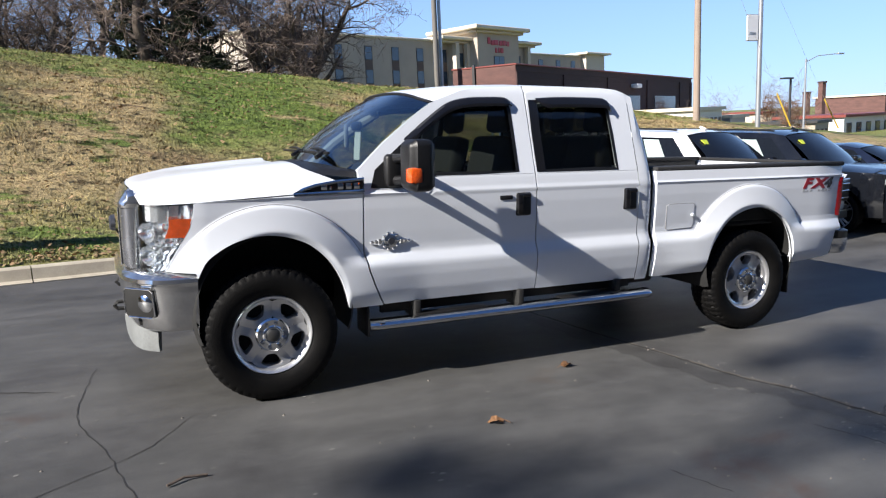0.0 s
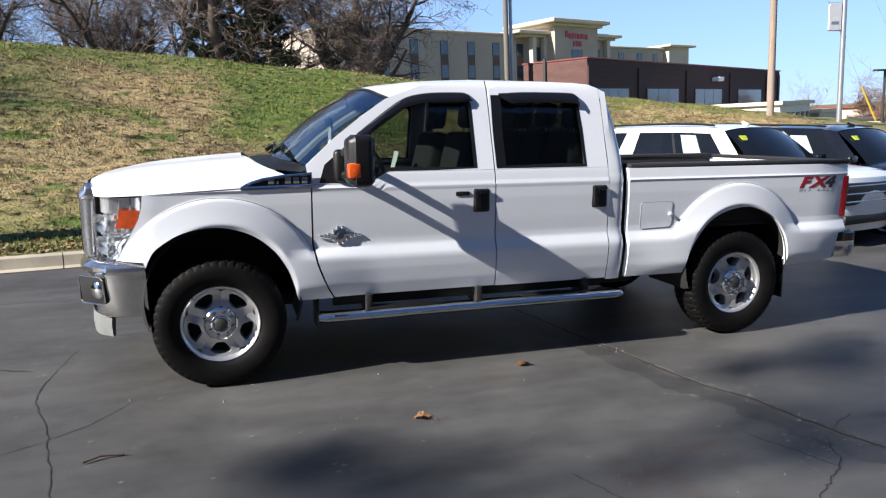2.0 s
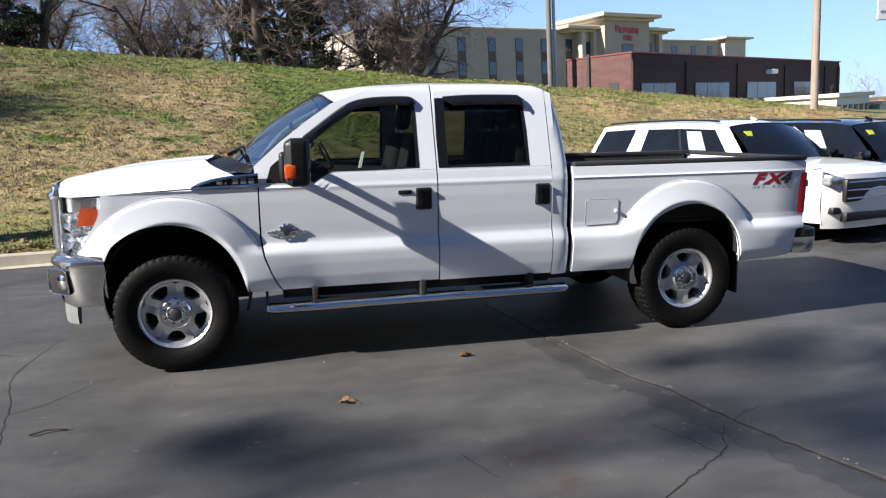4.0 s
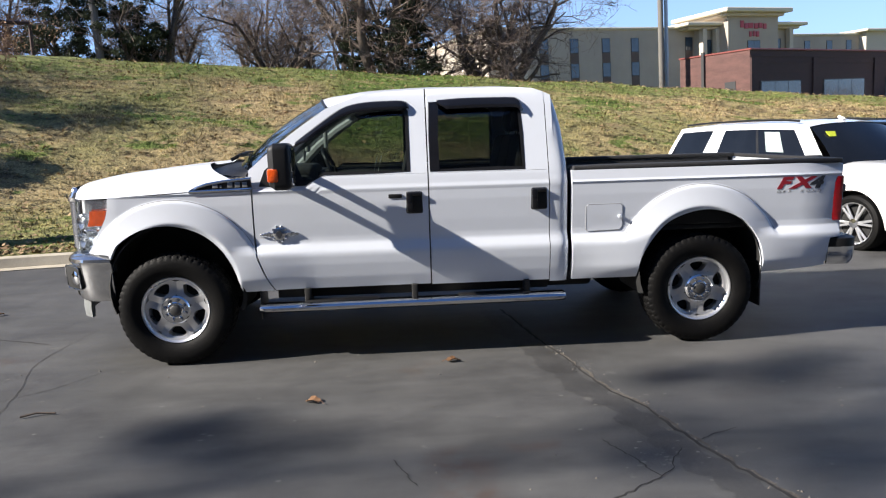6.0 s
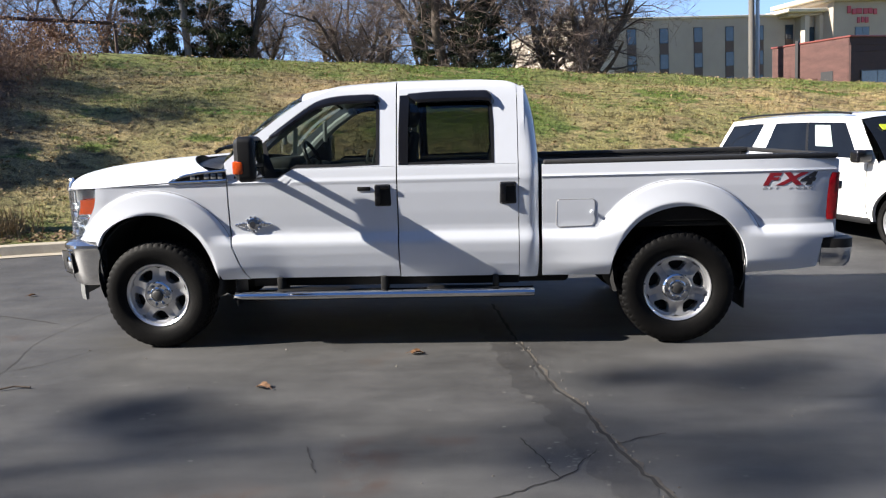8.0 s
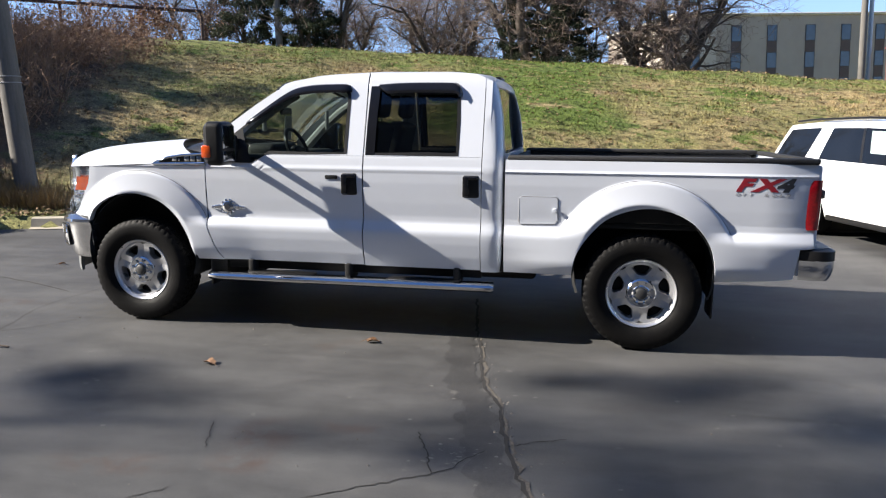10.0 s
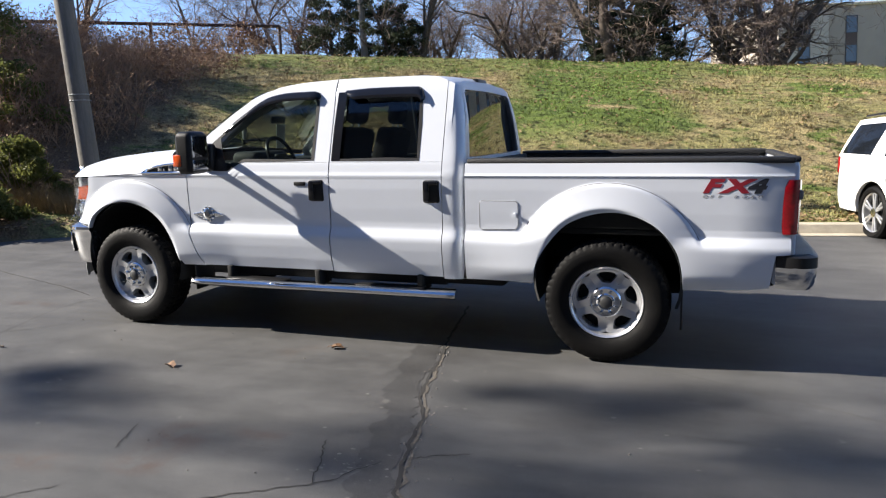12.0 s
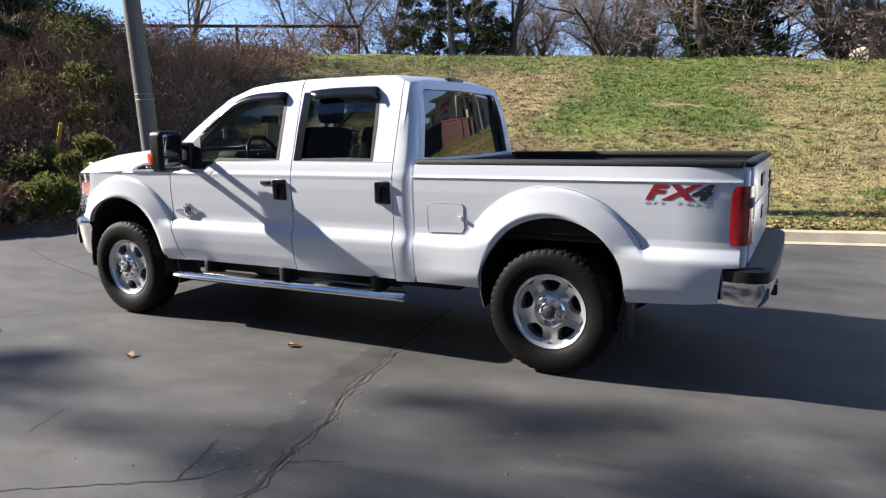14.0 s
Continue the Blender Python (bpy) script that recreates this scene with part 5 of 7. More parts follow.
for k, ch in enumerate("OFF ROAD"):
    if ch != " ":
        lettering("decal_letter", ch, 0.026, pose(4.552 + 0.0465 * k, yb, 1.112, 90, 0, 0), M_BADGE_G, truck, 0.25, 0.0003, 0.0, 1.5)

# towing mirrors
for sy in (-1, 1):
    hb = bmesh.new()
    join(hb, box_bm(0.795, 0.960, -0.112, 0.112, 1.275, 1.595, 0.045, 4))
    for vtx in hb.verts:
        if vtx.co.x < 0.84:
            vtx.co.y *= 0.88
            vtx.co.z = 1.435 + (vtx.co.z - 1.435) * 0.94
    bmesh.ops.translate(hb, vec=(0, sy * 1.245, 0), verts=hb.verts)
    mir = part("door_mirror", hb, M_BLACK, truck, "large black towing mirror")
    part("mirror_glass", box_bm(0.950, 0.960, sy * 1.245 - 0.090, sy * 1.245 + 0.090, 1.40, 1.565, 0.004), M_MIRROR, mir)
    part("mirror_glass", box_bm(0.950, 0.960, sy * 1.245 - 0.090, sy * 1.245 + 0.090, 1.305, 1.385, 0.004), M_MIRROR, mir)
    part("marker_lens", box_bm(0.793, 0.872, min(sy * 1.262, sy * 1.361), max(sy * 1.262, sy * 1.361), 1.330, 1.425, 0.014, 2), M_AMBER, mir, "amber marker lens")
    for z in (1.335, 1.475):
        raw("mirror_arm", *tube([(0.80, sy * 0.93, z - 0.01), (0.85, sy * 1.05, z), (0.88, sy * 1.17, z)], [0.034, 0.028, 0.026], 10), M_BLACK, mir)
    part("mirror_foot", box_bm(0.76, 0.88, min(sy * 0.93, sy * 1.01), max(sy * 0.93, sy * 1.01), 1.285, 1.50, 0.03, 3), M_BLACK, mir)

# cabin
part("cabin_floor", box_bm(0.5, 2.9, -0.88, 0.88, 0.68, 0.74), M_SEAT, truck)
for sy in (-1, 1):
    part("door_card", box_bm(0.70, 2.78, min(sy * 0.88, sy * 0.92), max(sy * 0.88, sy * 0.92), 0.72, 1.325, 0.01), M_DASH, truck)
dash = bmesh.new()
join(dash, box_bm(0.52, 1.02, -0.88, 0.88, 1.0, 1.34, 0.06, 4))
join(dash, box_bm(0.78, 1.04, -0.62, -0.10, 1.28, 1.42, 0.05, 3))
part("dashboard", dash, M_DASH, truck)
ring = [(1.16 + 0.075 * math.sin(a) * -1 + 0.0, -0.42 + 0.19 * math.cos(a), 1.36 + 0.175 * math.sin(a)) for a in np.linspace(0, 2 * math.pi, 32, endpoint=False)]
sw = raw("steering_wheel", *tube(ring, 0.016, 8, closed=True), M_BLACK, truck)
hubm = bmesh.new()
join(hubm, box_bm(1.12, 1.17, -0.49, -0.35, 1.30, 1.40, 0.02, 2))
join(hubm, box_bm(1.13, 1.16, -0.60, -0.24, 1.35, 1.38, 0.01, 1))
part("wheel_hub", hubm, M_BLACK, sw)
part("steering_column", cyl_bm((0.98, -0.42, 1.28), (1.13, -0.42, 1.35), 0.045, n=12), M_BLACK, truck)


def seat(x, y, wd):
    s = empty("seat")
    s.parent = truck
    part("cushion", box_bm(x - 0.25, x + 0.28, y - wd, y + wd, 0.92, 1.06, 0.05, 3), M_SEAT, s)
    b = box_bm(-0.08, 0.08, -wd, wd, 0.0, 0.62, 0.05, 4)
    bmesh.ops.transform(b, matrix=pose(x + 0.30, y, 1.0, 0, 14, 0), verts=b.verts)
    part("backrest", b, M_SEAT, s)
    h = box_bm(-0.055, 0.055, -0.135, 0.135, 0.0, 0.21, 0.05, 4)
    bmesh.ops.transform(h, matrix=pose(x + 0.46, y, 1.635, 0, 8, 0), verts=h.verts)
    part("headrest", h, M_SEAT, s)
    for dy in (-0.06, 0.06):
        part("headrest_post", cyl_bm((x + 0.445, y + dy, 1.58), (x + 0.46, y + dy, 1.66), 0.008, n=8), M_CHROME, s)
    return s


for y in (-0.42, 0.42):
    seat(1.42, y, 0.26)
for y in (-0.50, 0.0, 0.50):
    seat(2.27, y, 0.245)
# price papers on the far front seat
for dx in (0.0, 0.17):
    pp = box_bm(-0.002, 0.002, -0.05, 0.07, 0, 0.15)
    bmesh.ops.transform(pp, matrix=pose(1.46 + dx * 0.2, 0.28 + dx, 1.30, 0, 14, 0), verts=pp.verts)
    ob = part("paper_sheet", pp, M_PAPER, truck, "price paper", sharp=0)
part("inner_mirror", box_bm(0.86, 0.89, -0.12, 0.12, 1.66, 1.725, 0.02, 3), M_BLACK, truck)
ws = box_bm(-0.002, 0.002, -0.075, 0.075, -0.11, 0.11)
bmesh.ops.transform(ws, matrix=pose(0.885, 0.02, 1.545, 0, 4, 0), verts=ws.verts)
part("window_sheet", ws, M_PAPER, truck, "paper sheet hung from the inner mirror", sharp=0)
for sy in (-1, 1):
    part("grab_handle", box_bm(0.98, 1.02, min(sy * 0.70, sy * 0.73), max(sy * 0.70, sy * 0.73), 1.52, 1.72, 0.015), M_TRIM_L, truck)
for sy in (-1, 1):
    tv, tf = tube([(0.72, sy * 0.90, 1.36), (0.92, sy * 0.845, 1.55), (1.12, sy * 0.785, 1.70), (1.30, sy * 0.735, 1.81)], [0.045, 0.042, 0.040, 0.035], 8)
    raw("inner_pillar", tv, tf, M_TRIM_L, truck, "light grey inner windscreen pillar")
v, f = [], []
for i in range(13):
    for j in range(9):
        s_ = -1 + 2 * j / 8
        x = 1.22 + (2.80 - 1.22) * i / 12
        v.append((x, s_ * 0.76, roof_z(x, s_) - 0.035))
for i in range(12):
    for j in range(8):
        a = i * 9 + j
        f.append((a, a + 9, a + 10, a + 1))
raw("headliner", v, f, M_TRIM_L, truck)

# ---- parked cars beside the pickup ----
M_CARGLASS = mat("dark_car_glass", (0.010, 0.012, 0.016), 0.05, scale=2, spread=0.3, spec=0.28)
M_PAINT_W2 = mat("white_suv_paint", (0.82, 0.82, 0.81), 0.22, coat=0.7, spread=0.015, scale=2, fine=8)
M_PAINT_K = mat("black_car_paint", (0.006, 0.007, 0.010), 0.16, coat=0.25, spread=0.2, scale=2, fine=8)
M_PAINT_N = mat("navy_car_paint", (0.010, 0.014, 0.030), 0.16, coat=0.3, spread=0.2, scale=2, fine=8)
M_SHEET = mat("printed_sheet", (0.36, 0.42, 0.40), 0.8, col2=(0.26, 0.34, 0.33), scale=30, spread=0.15)
M_STICKER = mat("yellow_green_sticker", (0.55, 0.62, 0.03), 0.5)
M_CARLAMP = mat("clear_lamp", (0.62, 0.64, 0.66), 0.12, 0.6, spread=0.3, scale=14, fine=60)

SUV = dict(wb=2.95, front=0.90, rear=1.22, w=1.01, sill=0.36, wr=0.40, arch=0.47, belt=[(-4.2, 1.20), (-3.0, 1.19), (-0.4, 1.15), (0.6, 1.12), (1.0, 1.08)],
           hood=[(-0.40, 1.235), (0.0, 1.225), (0.5, 1.18), (0.78, 1.12), (0.90, 1.0)], cowl=-0.40, shield_top=-1.02, tail_top=-3.92, tail=-4.12,
           roof=[(-4.05, 1.80), (-3.9, 1.835), (-3.2, 1.875), (-2.0, 1.89), (-1.3, 1.87), (-1.02, 1.82)], edge_w=0.76, roof_drop=0.06)
SEDAN = dict(wb=2.8, front=0.92, rear=1.05, w=0.92, sill=0.28, wr=0.33, arch=0.38, belt=[(-3.8, 0.96), (-2.4, 0.95), (-0.4, 0.90), (0.6, 0.84), (0.92, 0.74)],
             hood=[(-0.35, 0.97), (0.2, 0.93), (0.6, 0.86), (0.85, 0.76), (0.92, 0.66)], cowl=-0.35, shield_top=-1.15, tail_top=-2.5, tail=-3.25,
             roof=[(-2.9, 1.27), (-2.5, 1.38), (-2.0, 1.44), (-1.5, 1.45), (-1.15, 1.39)], edge_w=0.62, roof_drop=0.05)


def car_wheel(root, x, y, r, spokes, side):
    w = empty("wheel")
    w.parent = root
    w.matrix_local = pose(x, y, r, 0, 9 * spokes + x * 30, 0 if side < 0 else 180)
    rr = r * 0.72
    v, f = lathe([(rr, -0.08), (rr + 0.02, -0.115), (r - 0.05, -0.125), (r - 0.012, -0.105), (r, -0.07), (r, 0.07), (r - 0.012, 0.105), (rr, 0.10)], 48, "y")
    raw("tyre", v, f, M_RUBBER, w)
    v, f = lathe([(rr - 0.02, 0.08), (rr - 0.02, -0.02), (rr - 0.01, -0.085), (rr + 0.006, -0.1), (rr + 0.012, -0.085)], 48, "y")
    rim = raw("rim", v, f, M_ALU, w)
    v, f = lathe([(0, -0.01), (rr - 0.02, -0.01)], 32, "y")
    raw("rim_back", v, f, M_UNDER, w)
    sp = bmesh.new()
    for k in range(spokes):
        for da in (-0.13, 0.13):
            a = 2 * math.pi * k / spokes + da
            b = box_bm(0.05, rr - 0.01, -0.085, -0.06, -0.017, 0.017, 0.006, 1)
            join(sp, b, Matrix.Rotation(-a, 4, "Y"))
    part("spokes", sp, M_ALU, w)
    v, f = lathe([(0.07, -0.06), (0.065, -0.092), (0.0, -0.098)], 24, "y")
    raw("hub_cap", v, f, M_CHROME, w)


def car(name, m, c, paint, label, category, spokes=6, sign=True, lamp_h=0.07):
    root = empty(name, m, label, category, "cars parked beside the pickup")
    x1, x0 = c["front"], -c["wb"] - c["rear"]

    def width(x, z):
        t = (z - c["sill"]) / (1.15 - c["sill"])
        w = c["w"] - 0.05 * (1 - min(1, t * 2.6)) ** 2 - 0.02 * max(0, t - 0.6)
        w -= 0.24 * max(0.0, x - x1 + 0.55) ** 1.8 + 0.20 * max(0.0, x0 + 0.5 - x) ** 1.8
        return w

    def low(x):
        z = c["sill"]
        for ax in (0.0, -c["wb"]):
            d = abs(x - ax)
            if d < c["arch"]:
                z = max(z, c["wr"] + math.sqrt(c["arch"] ** 2 - d * d))
        return z
    xs = sorted(set([round(x, 3) for x in np.linspace(x0 + 0.17, x1 - 0.17, 60)] + [round(ax + c["arch"] * math.cos(a), 3) for ax in (0, -c["wb"]) for a in np.linspace(0, math.pi, 25)]))
    v, f, nz = [], [], 12
    for x in xs:
        zb, zt = low(x), lerp_curve(c["belt"], x)
        for k in range(nz + 1):
            z = zb + (zt - zb) * k / nz
            v.append((x, -width(x, z), z))
    for i in range(len(xs) - 1):
        for k in range(nz):
            a = i * (nz + 1) + k
            f.append((a, a + 1, a + nz + 2, a + nz + 1))
    v, f = fold(v, f, 0.05)
    for sy, nm in ((1, "side_panel"), (-1, "side_panel")):
        raw(nm, [(x, y * sy, z) for x, y, z in v], f if sy > 0 else [q[::-1] for q in f], paint, root)
    # bonnet from belt to belt
    v, f, ns = [], [], 16
    hx = np.linspace(c["cowl"] - 0.1, x1, 22)
    for x in hx:
        ze, zc = lerp_curve(c["belt"], x), lerp_curve(c["hood"], x)
        for j in range(ns + 1):
            s = -1 + 2 * j / ns
            v.append((x - 0.10 * s * s * (x > x1 - 0.3), s * width(x, ze), ze + (zc - ze) * (1 - abs(s) ** 5) + 0.012 * sstep(0.75, 0.6, abs(s))))
    for i in range(len(hx) - 1):
        for j in range(ns):
            a = i * (ns + 1) + j
            f.append((a, a + 1, a + ns + 2, a + ns + 1))
    raw("bonnet", v, f, paint, root)
    # nose and tail
    for nm, xe, sg in (("nose", x1, 1), ("tail", x0, -1)):
        v, f = [], []
        zt = lerp_curve(c["belt"], xe) + (0.0 if sg > 0 else 0.0)
        zz = np.linspace(c["sill"] - 0.08, zt - 0.02, 9)
        for z in zz:
            for j in range(17):
                s = -1 + 2 * j / 16
                bulge = 0.10 * (1 - s * s) + 0.05 * math.sin(math.pi * min(1, (z - zz[0]) / (zz[-1] - zz[0])))
                v.append((xe - sg * 0.10 + sg * bulge - sg * 0.10 * abs(s) ** 6, s * width(xe - sg * 0.17, z), z))
        for i in range(8):
            for j in range(16):
                a = i * 17 + j
                f.append((a, a + 1, a + 18, a + 17))
        raw(nm, v, f, paint, root)
    # cabin shell: sides from belt to roof edge, then roof
    def glass_w(x, z):
        zb, zt = lerp_curve(c["belt"], x), lerp_curve(c["roof"], x) - c["roof_drop"]
        t = min(1, max(0, (z - zb) / (zt - zb)))
        return width(x, zb) - 0.005 + (c["edge_w"] - width(x, zb)) * t ** 1.15
    rz = lambda x: lerp_curve(c["roof"], x) - c["roof_drop"]
    bz = lambda x: lerp_curve(c["belt"], x)
    xa, xb, xc, xd = c["cowl"], c["shield_top"], c["tail_top"], c["tail"]
    v, f = [], []
    cols = 40
    for i in range(cols + 1):
        t = i / cols
        xt, xl = xb + (xc - xb) * t, xa + (xd - xa) * t
        for k in range(7):
            u = k / 6
            x = xl + (xt - xl) * u
            z = bz(xl) + (rz(xt) - bz(xl)) * u
            v.append((x, -glass_w(x, z), z))
    for i in range(cols):
        for k in range(6):
            a = i * 7 + k
            f.append((a, a + 1, a + 8, a + 7))
    for sy in (1, -1):
        raw("cabin_side", [(x, y * sy, z) for x, y, z in v], f if sy > 0 else [q[::-1] for q in f], paint, root)
    v, f = [], []
    for i in range(25):
        t = i / 24
        for j in range(17):
            s = -1 + 2 * j / 16
            xs_, xe_ = xb + 0.06 * (1 - s * s), xc - 0.05 * (1 - s * s)
            x = xs_ + (xe_ - xs_) * t
            v.append((x, s * c["edge_w"], rz(x) + c["roof_drop"] * (1 - abs(s) ** 2.6)))
    for i in range(24):
        for j in range(16):
            a = i * 17 + j
            f.append((a, a + 1, a + 18, a + 17))
    raw("roof", v, f, paint, root)

    def screen(nm, xbot, xtop, sg):
        v, f = [], []
        for j in range(17):
            s = -1 + 2 * j / 16
            b = Vector((xbot + sg * 0.14 * (1 - s * s), s * (width(xbot, bz(xbot)) - 0.10), bz(xbot) + 0.05))
            t_ = Vector((xtop + sg * 0.06 * (1 - s * s), s * (c["edge_w"] - 0.03), rz(xtop) + c["roof_drop"] * (1 - abs(s) ** 2.6) - 0.01))
            for k in range(6):
                v.append(tuple(b.lerp(t_, k / 5) + Vector((sg * 0.02, 0, 0.015)) * math.sin(math.pi * k / 5)))
        for j in range(16):
            for k in range(5):
                a = j * 6 + k
                f.append((a, a + 1, a + 7, a + 6))
        raw(nm, v, f, M_CARGLASS, root)
    screen("windscreen", xa, xb, 1)
    screen("rear_screen", xd, xc, -1)
    # side windows laid on the cabin
    def pane(nm, t0, t1, lean0, lean1, material=M_CARGLASS, out=0.006, u0=0.10, u1=0.86):
        v, f = [], []
        for i in range(9):
            for k in range(6):
                u = u0 + (u1 - u0) * k / 5
                t = (t0 + lean0 * (k / 5)) + ((t1 + lean1 * (k / 5)) - (t0 + lean0 * (k / 5))) * i / 8
                xt, xl = xb + (xc - xb) * t, xa + (xd - xa) * t
                x = xl + (xt - xl) * u
                z = bz(xl) + (rz(xt) - bz(xl)) * u
                v.append((x, -glass_w(x, z) - out, z))
        for i in range(8):
            for k in range(5):
                a = i * 6 + k
                f.append((a, a + 1, a + 7, a + 6))
        for sy in (1, -1):
            raw(nm, [(x, y * sy, z) for x, y, z in v], f if sy > 0 else [q[::-1] for q in f], material, root)
    if c is SUV:
        pane("front_window", 0.085, 0.345, 0.02, 0)
        pane("rear_window", 0.360, 0.625, 0, -0.035)
        pane("window_divider", 0.345, 0.360, 0, 0, M_BLACK, 0.008)
        pane("quarter_window", 0.725, 0.965, -0.035, -0.005)
        for z_ in (0,):
            for sy in (-1, 1):
                tb = [(x, sy * (c["edge_w"] - 0.02), rz(x) + 0.055) for x in np.linspace(xb - 0.2, xc + 0.15, 14)]
                raw("roof_rail", *tube(tb, 0.018, 8), M_BLACK, root)
        fin = bmesh.new()
        join(fin, cyl_bm((-1.22, 0.1, 1.85), (-1.32, 0.1, 1.915), 0.04, 0.02, 10))
        part("roof_fin", fin, paint, root)
    else:
        pane("front_window", 0.12, 0.47, 0.02, 0)
        pane("rear_window", 0.50, 0.86, 0, -0.04)
    if sign:
        pane("price_sheet", 0.20, 0.30, 0, 0, M_SHEET, 0.010, 0.32, 0.80)
        st = box_bm(-0.004, 0.004, -0.10, 0.10, -0.055, 0.055)
        zt = rz(xb)
        bmesh.ops.transform(st, matrix=Matrix.Translation((xb + 0.22, -c["edge_w"] + 0.22, zt - 0.115)) @ Euler((0, math.radians(-48), 0)).to_matrix().to_4x4(), verts=st.verts)
        part("windscreen_sticker", st, M_STICKER, root, "yellow-green sticker", sharp=0)
    # mirrors, handles, lamps, grille, bumper
    for sy in (-1, 1):
        xm = xa - 0.16
        part("door_mirror", box_bm(xm - 0.09, xm + 0.07, min(sy * (c["w"] - 0.02), sy * (c["w"] + 0.22)), max(sy * (c["w"] - 0.02), sy * (c["w"] + 0.22)), bz(xm) + 0.02, bz(xm) + 0.20, 0.04, 3), M_BLACK_G, root)
        for xh in (-1.45, -2.45):
            yy = sy * width(xh, bz(xh) - 0.14)
            part("door_handle", box_bm(xh - 0.11, xh + 0.11, yy - 0.02, yy + 0.02, bz(xh) - 0.155, bz(xh) - 0.12, 0.012, 2), paint if c is SUV else M_BLACK, root)
        yl = width(x1 - 0.05, 0.9)
        part("headlamp", box_bm(x1 - 0.24, x1 - 0.045, min(sy * (yl - 0.30), sy * (yl + 0.02)), max(sy * (yl - 0.30), sy * (yl + 0.02)), bz(x1) - 0.10 - lamp_h, bz(x1) - 0.06, 0.025, 3), M_CARLAMP, root)
        part("fog_trim", box_bm(x1 - 0.16, x1 - 0.03, min(sy * (yl - 0.30), sy * (yl - 0.06)), max(sy * (yl - 0.30), sy * (yl - 0.06)), 0.50, 0.60, 0.02, 2), M_CHROME if paint is M_PAINT_K else M_BLACK, root)
        part("tail_lamp", box_bm(x0 + 0.0, x0 + 0.12, min(sy * (c["w"] - 0.22), sy * (c["w"] - 0.06)), max(sy * (c["w"] - 0.22), sy * (c["w"] - 0.06)), bz(x0) - 0.28, bz(x0) + 0.0, 0.03, 2), M_REDLENS, root)
    for xs_ in (-0.58, -1.62, -2.60):
        for sy in (-1, 1):
            line = [(xs_ + 0.10 * max(0.0, 0.75 - z) * (xs_ > -1), sy * (width(xs_, z) + 0.001), z) for z in np.linspace(low(xs_) + 0.05, bz(xs_), 8)]
            raw("door_seam", *tube(line, 0.005, 5), M_BLACK, root)
    gz = bz(x1)
    g = part("grille", box_bm(x1 - 0.08, x1 + 0.035, -0.72, 0.72, gz - 0.42, gz - 0.09, 0.03, 2), M_BLACK, root)
    for k in range(3):
        part("grille_bar", box_bm(x1 - 0.02, x1 + 0.05, -0.70, 0.70, gz - 0.375 + k * 0.115, gz - 0.350 + k * 0.115, 0.008, 1), M_CHROME, g)
    part("lower_intake", box_bm(x1 - 0.08, x1 + 0.045, -0.70, 0.70, c["sill"] + 0.03, c["sill"] + 0.16, 0.02, 2), M_BLACK, root)
    part("sill_trim", box_bm(-c["wb"] + 0.5, -0.5, -c["w"] + 0.03, c["w"] - 0.03, c["sill"] - 0.04, c["sill"] + 0.05, 0.02), M_BLACK, root)
    inner = bmesh.new()
    join(inner, box_bm(x0 + 0.2, x1 - 0.2, -c["w"] + 0.30, c["w"] - 0.30, c["sill"] - 0.05, bz(0) - 0.1))
    part("chassis", inner, M_UNDER, root)
    for ax in (0.0, -c["wb"]):
        for sy in (-1, 1):
            car_wheel(root, ax, sy * (c["w"] - 0.14), c["wr"], spokes, sy)
    return root


CAR_TURN = math.degrees(math.atan2(-0.968, 0.251))
car("suv", LOT @ pose(8.60, 3.98, -0.03, 0, 0, CAR_TURN) @ Matrix.Diagonal((1, 1, 0.94, 1)), SUV, M_PAINT_W2, "white full-size SUV with black and silver wheels and a price sheet", "suv")
car("suv", LOT @ pose(10.95, 4.10, -0.05, 0, 0, CAR_TURN) @ Matrix.Diagonal((1, 1, 0.94, 1)), SUV, M_PAINT_K, "glossy black SUV with a price sheet in its window", "suv", 5)
car("sedan", LOT @ pose(13.6, 4.5, 0, 0, 0, CAR_TURN), SEDAN, M_PAINT_N, "dark navy sedan parked beside the black SUV", "sedan", 5, sign=False)

# ---- buildings, poles, fence ----
def upright(x, y, turn=0.0, dz=0.0):
    """Upright pose on the land at lot x, y."""
    p = world_at(x, y, dz)
    return Matrix.Translation(p) @ Matrix.Rotation(radians(turn), 4, "Z")


def window(parent, x, z, w, h, y=0.0, spandrel=0.0, mull=1):
    """Framed window in a facade that faces -y, at local x, z."""
    wn = part("window", box_bm(x - w / 2 - 0.07, x + w / 2 + 0.07, y - 0.05, y + 0.12, z - 0.07, z + h + 0.07), M_FRAME_D, parent, sharp=0)
    for k in range(mull):
        a = x - w / 2 + w * k / mull + 0.03
        b = x - w / 2 + w * (k + 1) / mull - 0.03
        part("pane", box_bm(a, b, y - 0.062, y - 0.04, z, z + h), M_WINDARK, wn, sharp=0)
    if spandrel:
        part("spandrel", box_bm(x - w / 2 - 0.04, x + w / 2 + 0.04, y - 0.06, y + 0.1, z - spandrel, z - 0.07), M_SPANDREL, wn, sharp=0)
    return wn


# hotel: long stuccoed wing with a taller porch tower
hotel = empty("hotel", Matrix.Translation((26.15, 85.0, 0)) @ Matrix.Rotation(radians(21), 4, "Z"), "beige stuccoed hotel with cream cornices and tall windows", "hotel")
top = 13.0
part("wall", box_bm(-13.7, 21, 0, 18, -4, top), M_STUCCO, hotel, sharp=0)
part("wall", box_bm(29, 62, 3.4, 18, -4, top - 0.6), M_STUCCO, hotel, sharp=0)
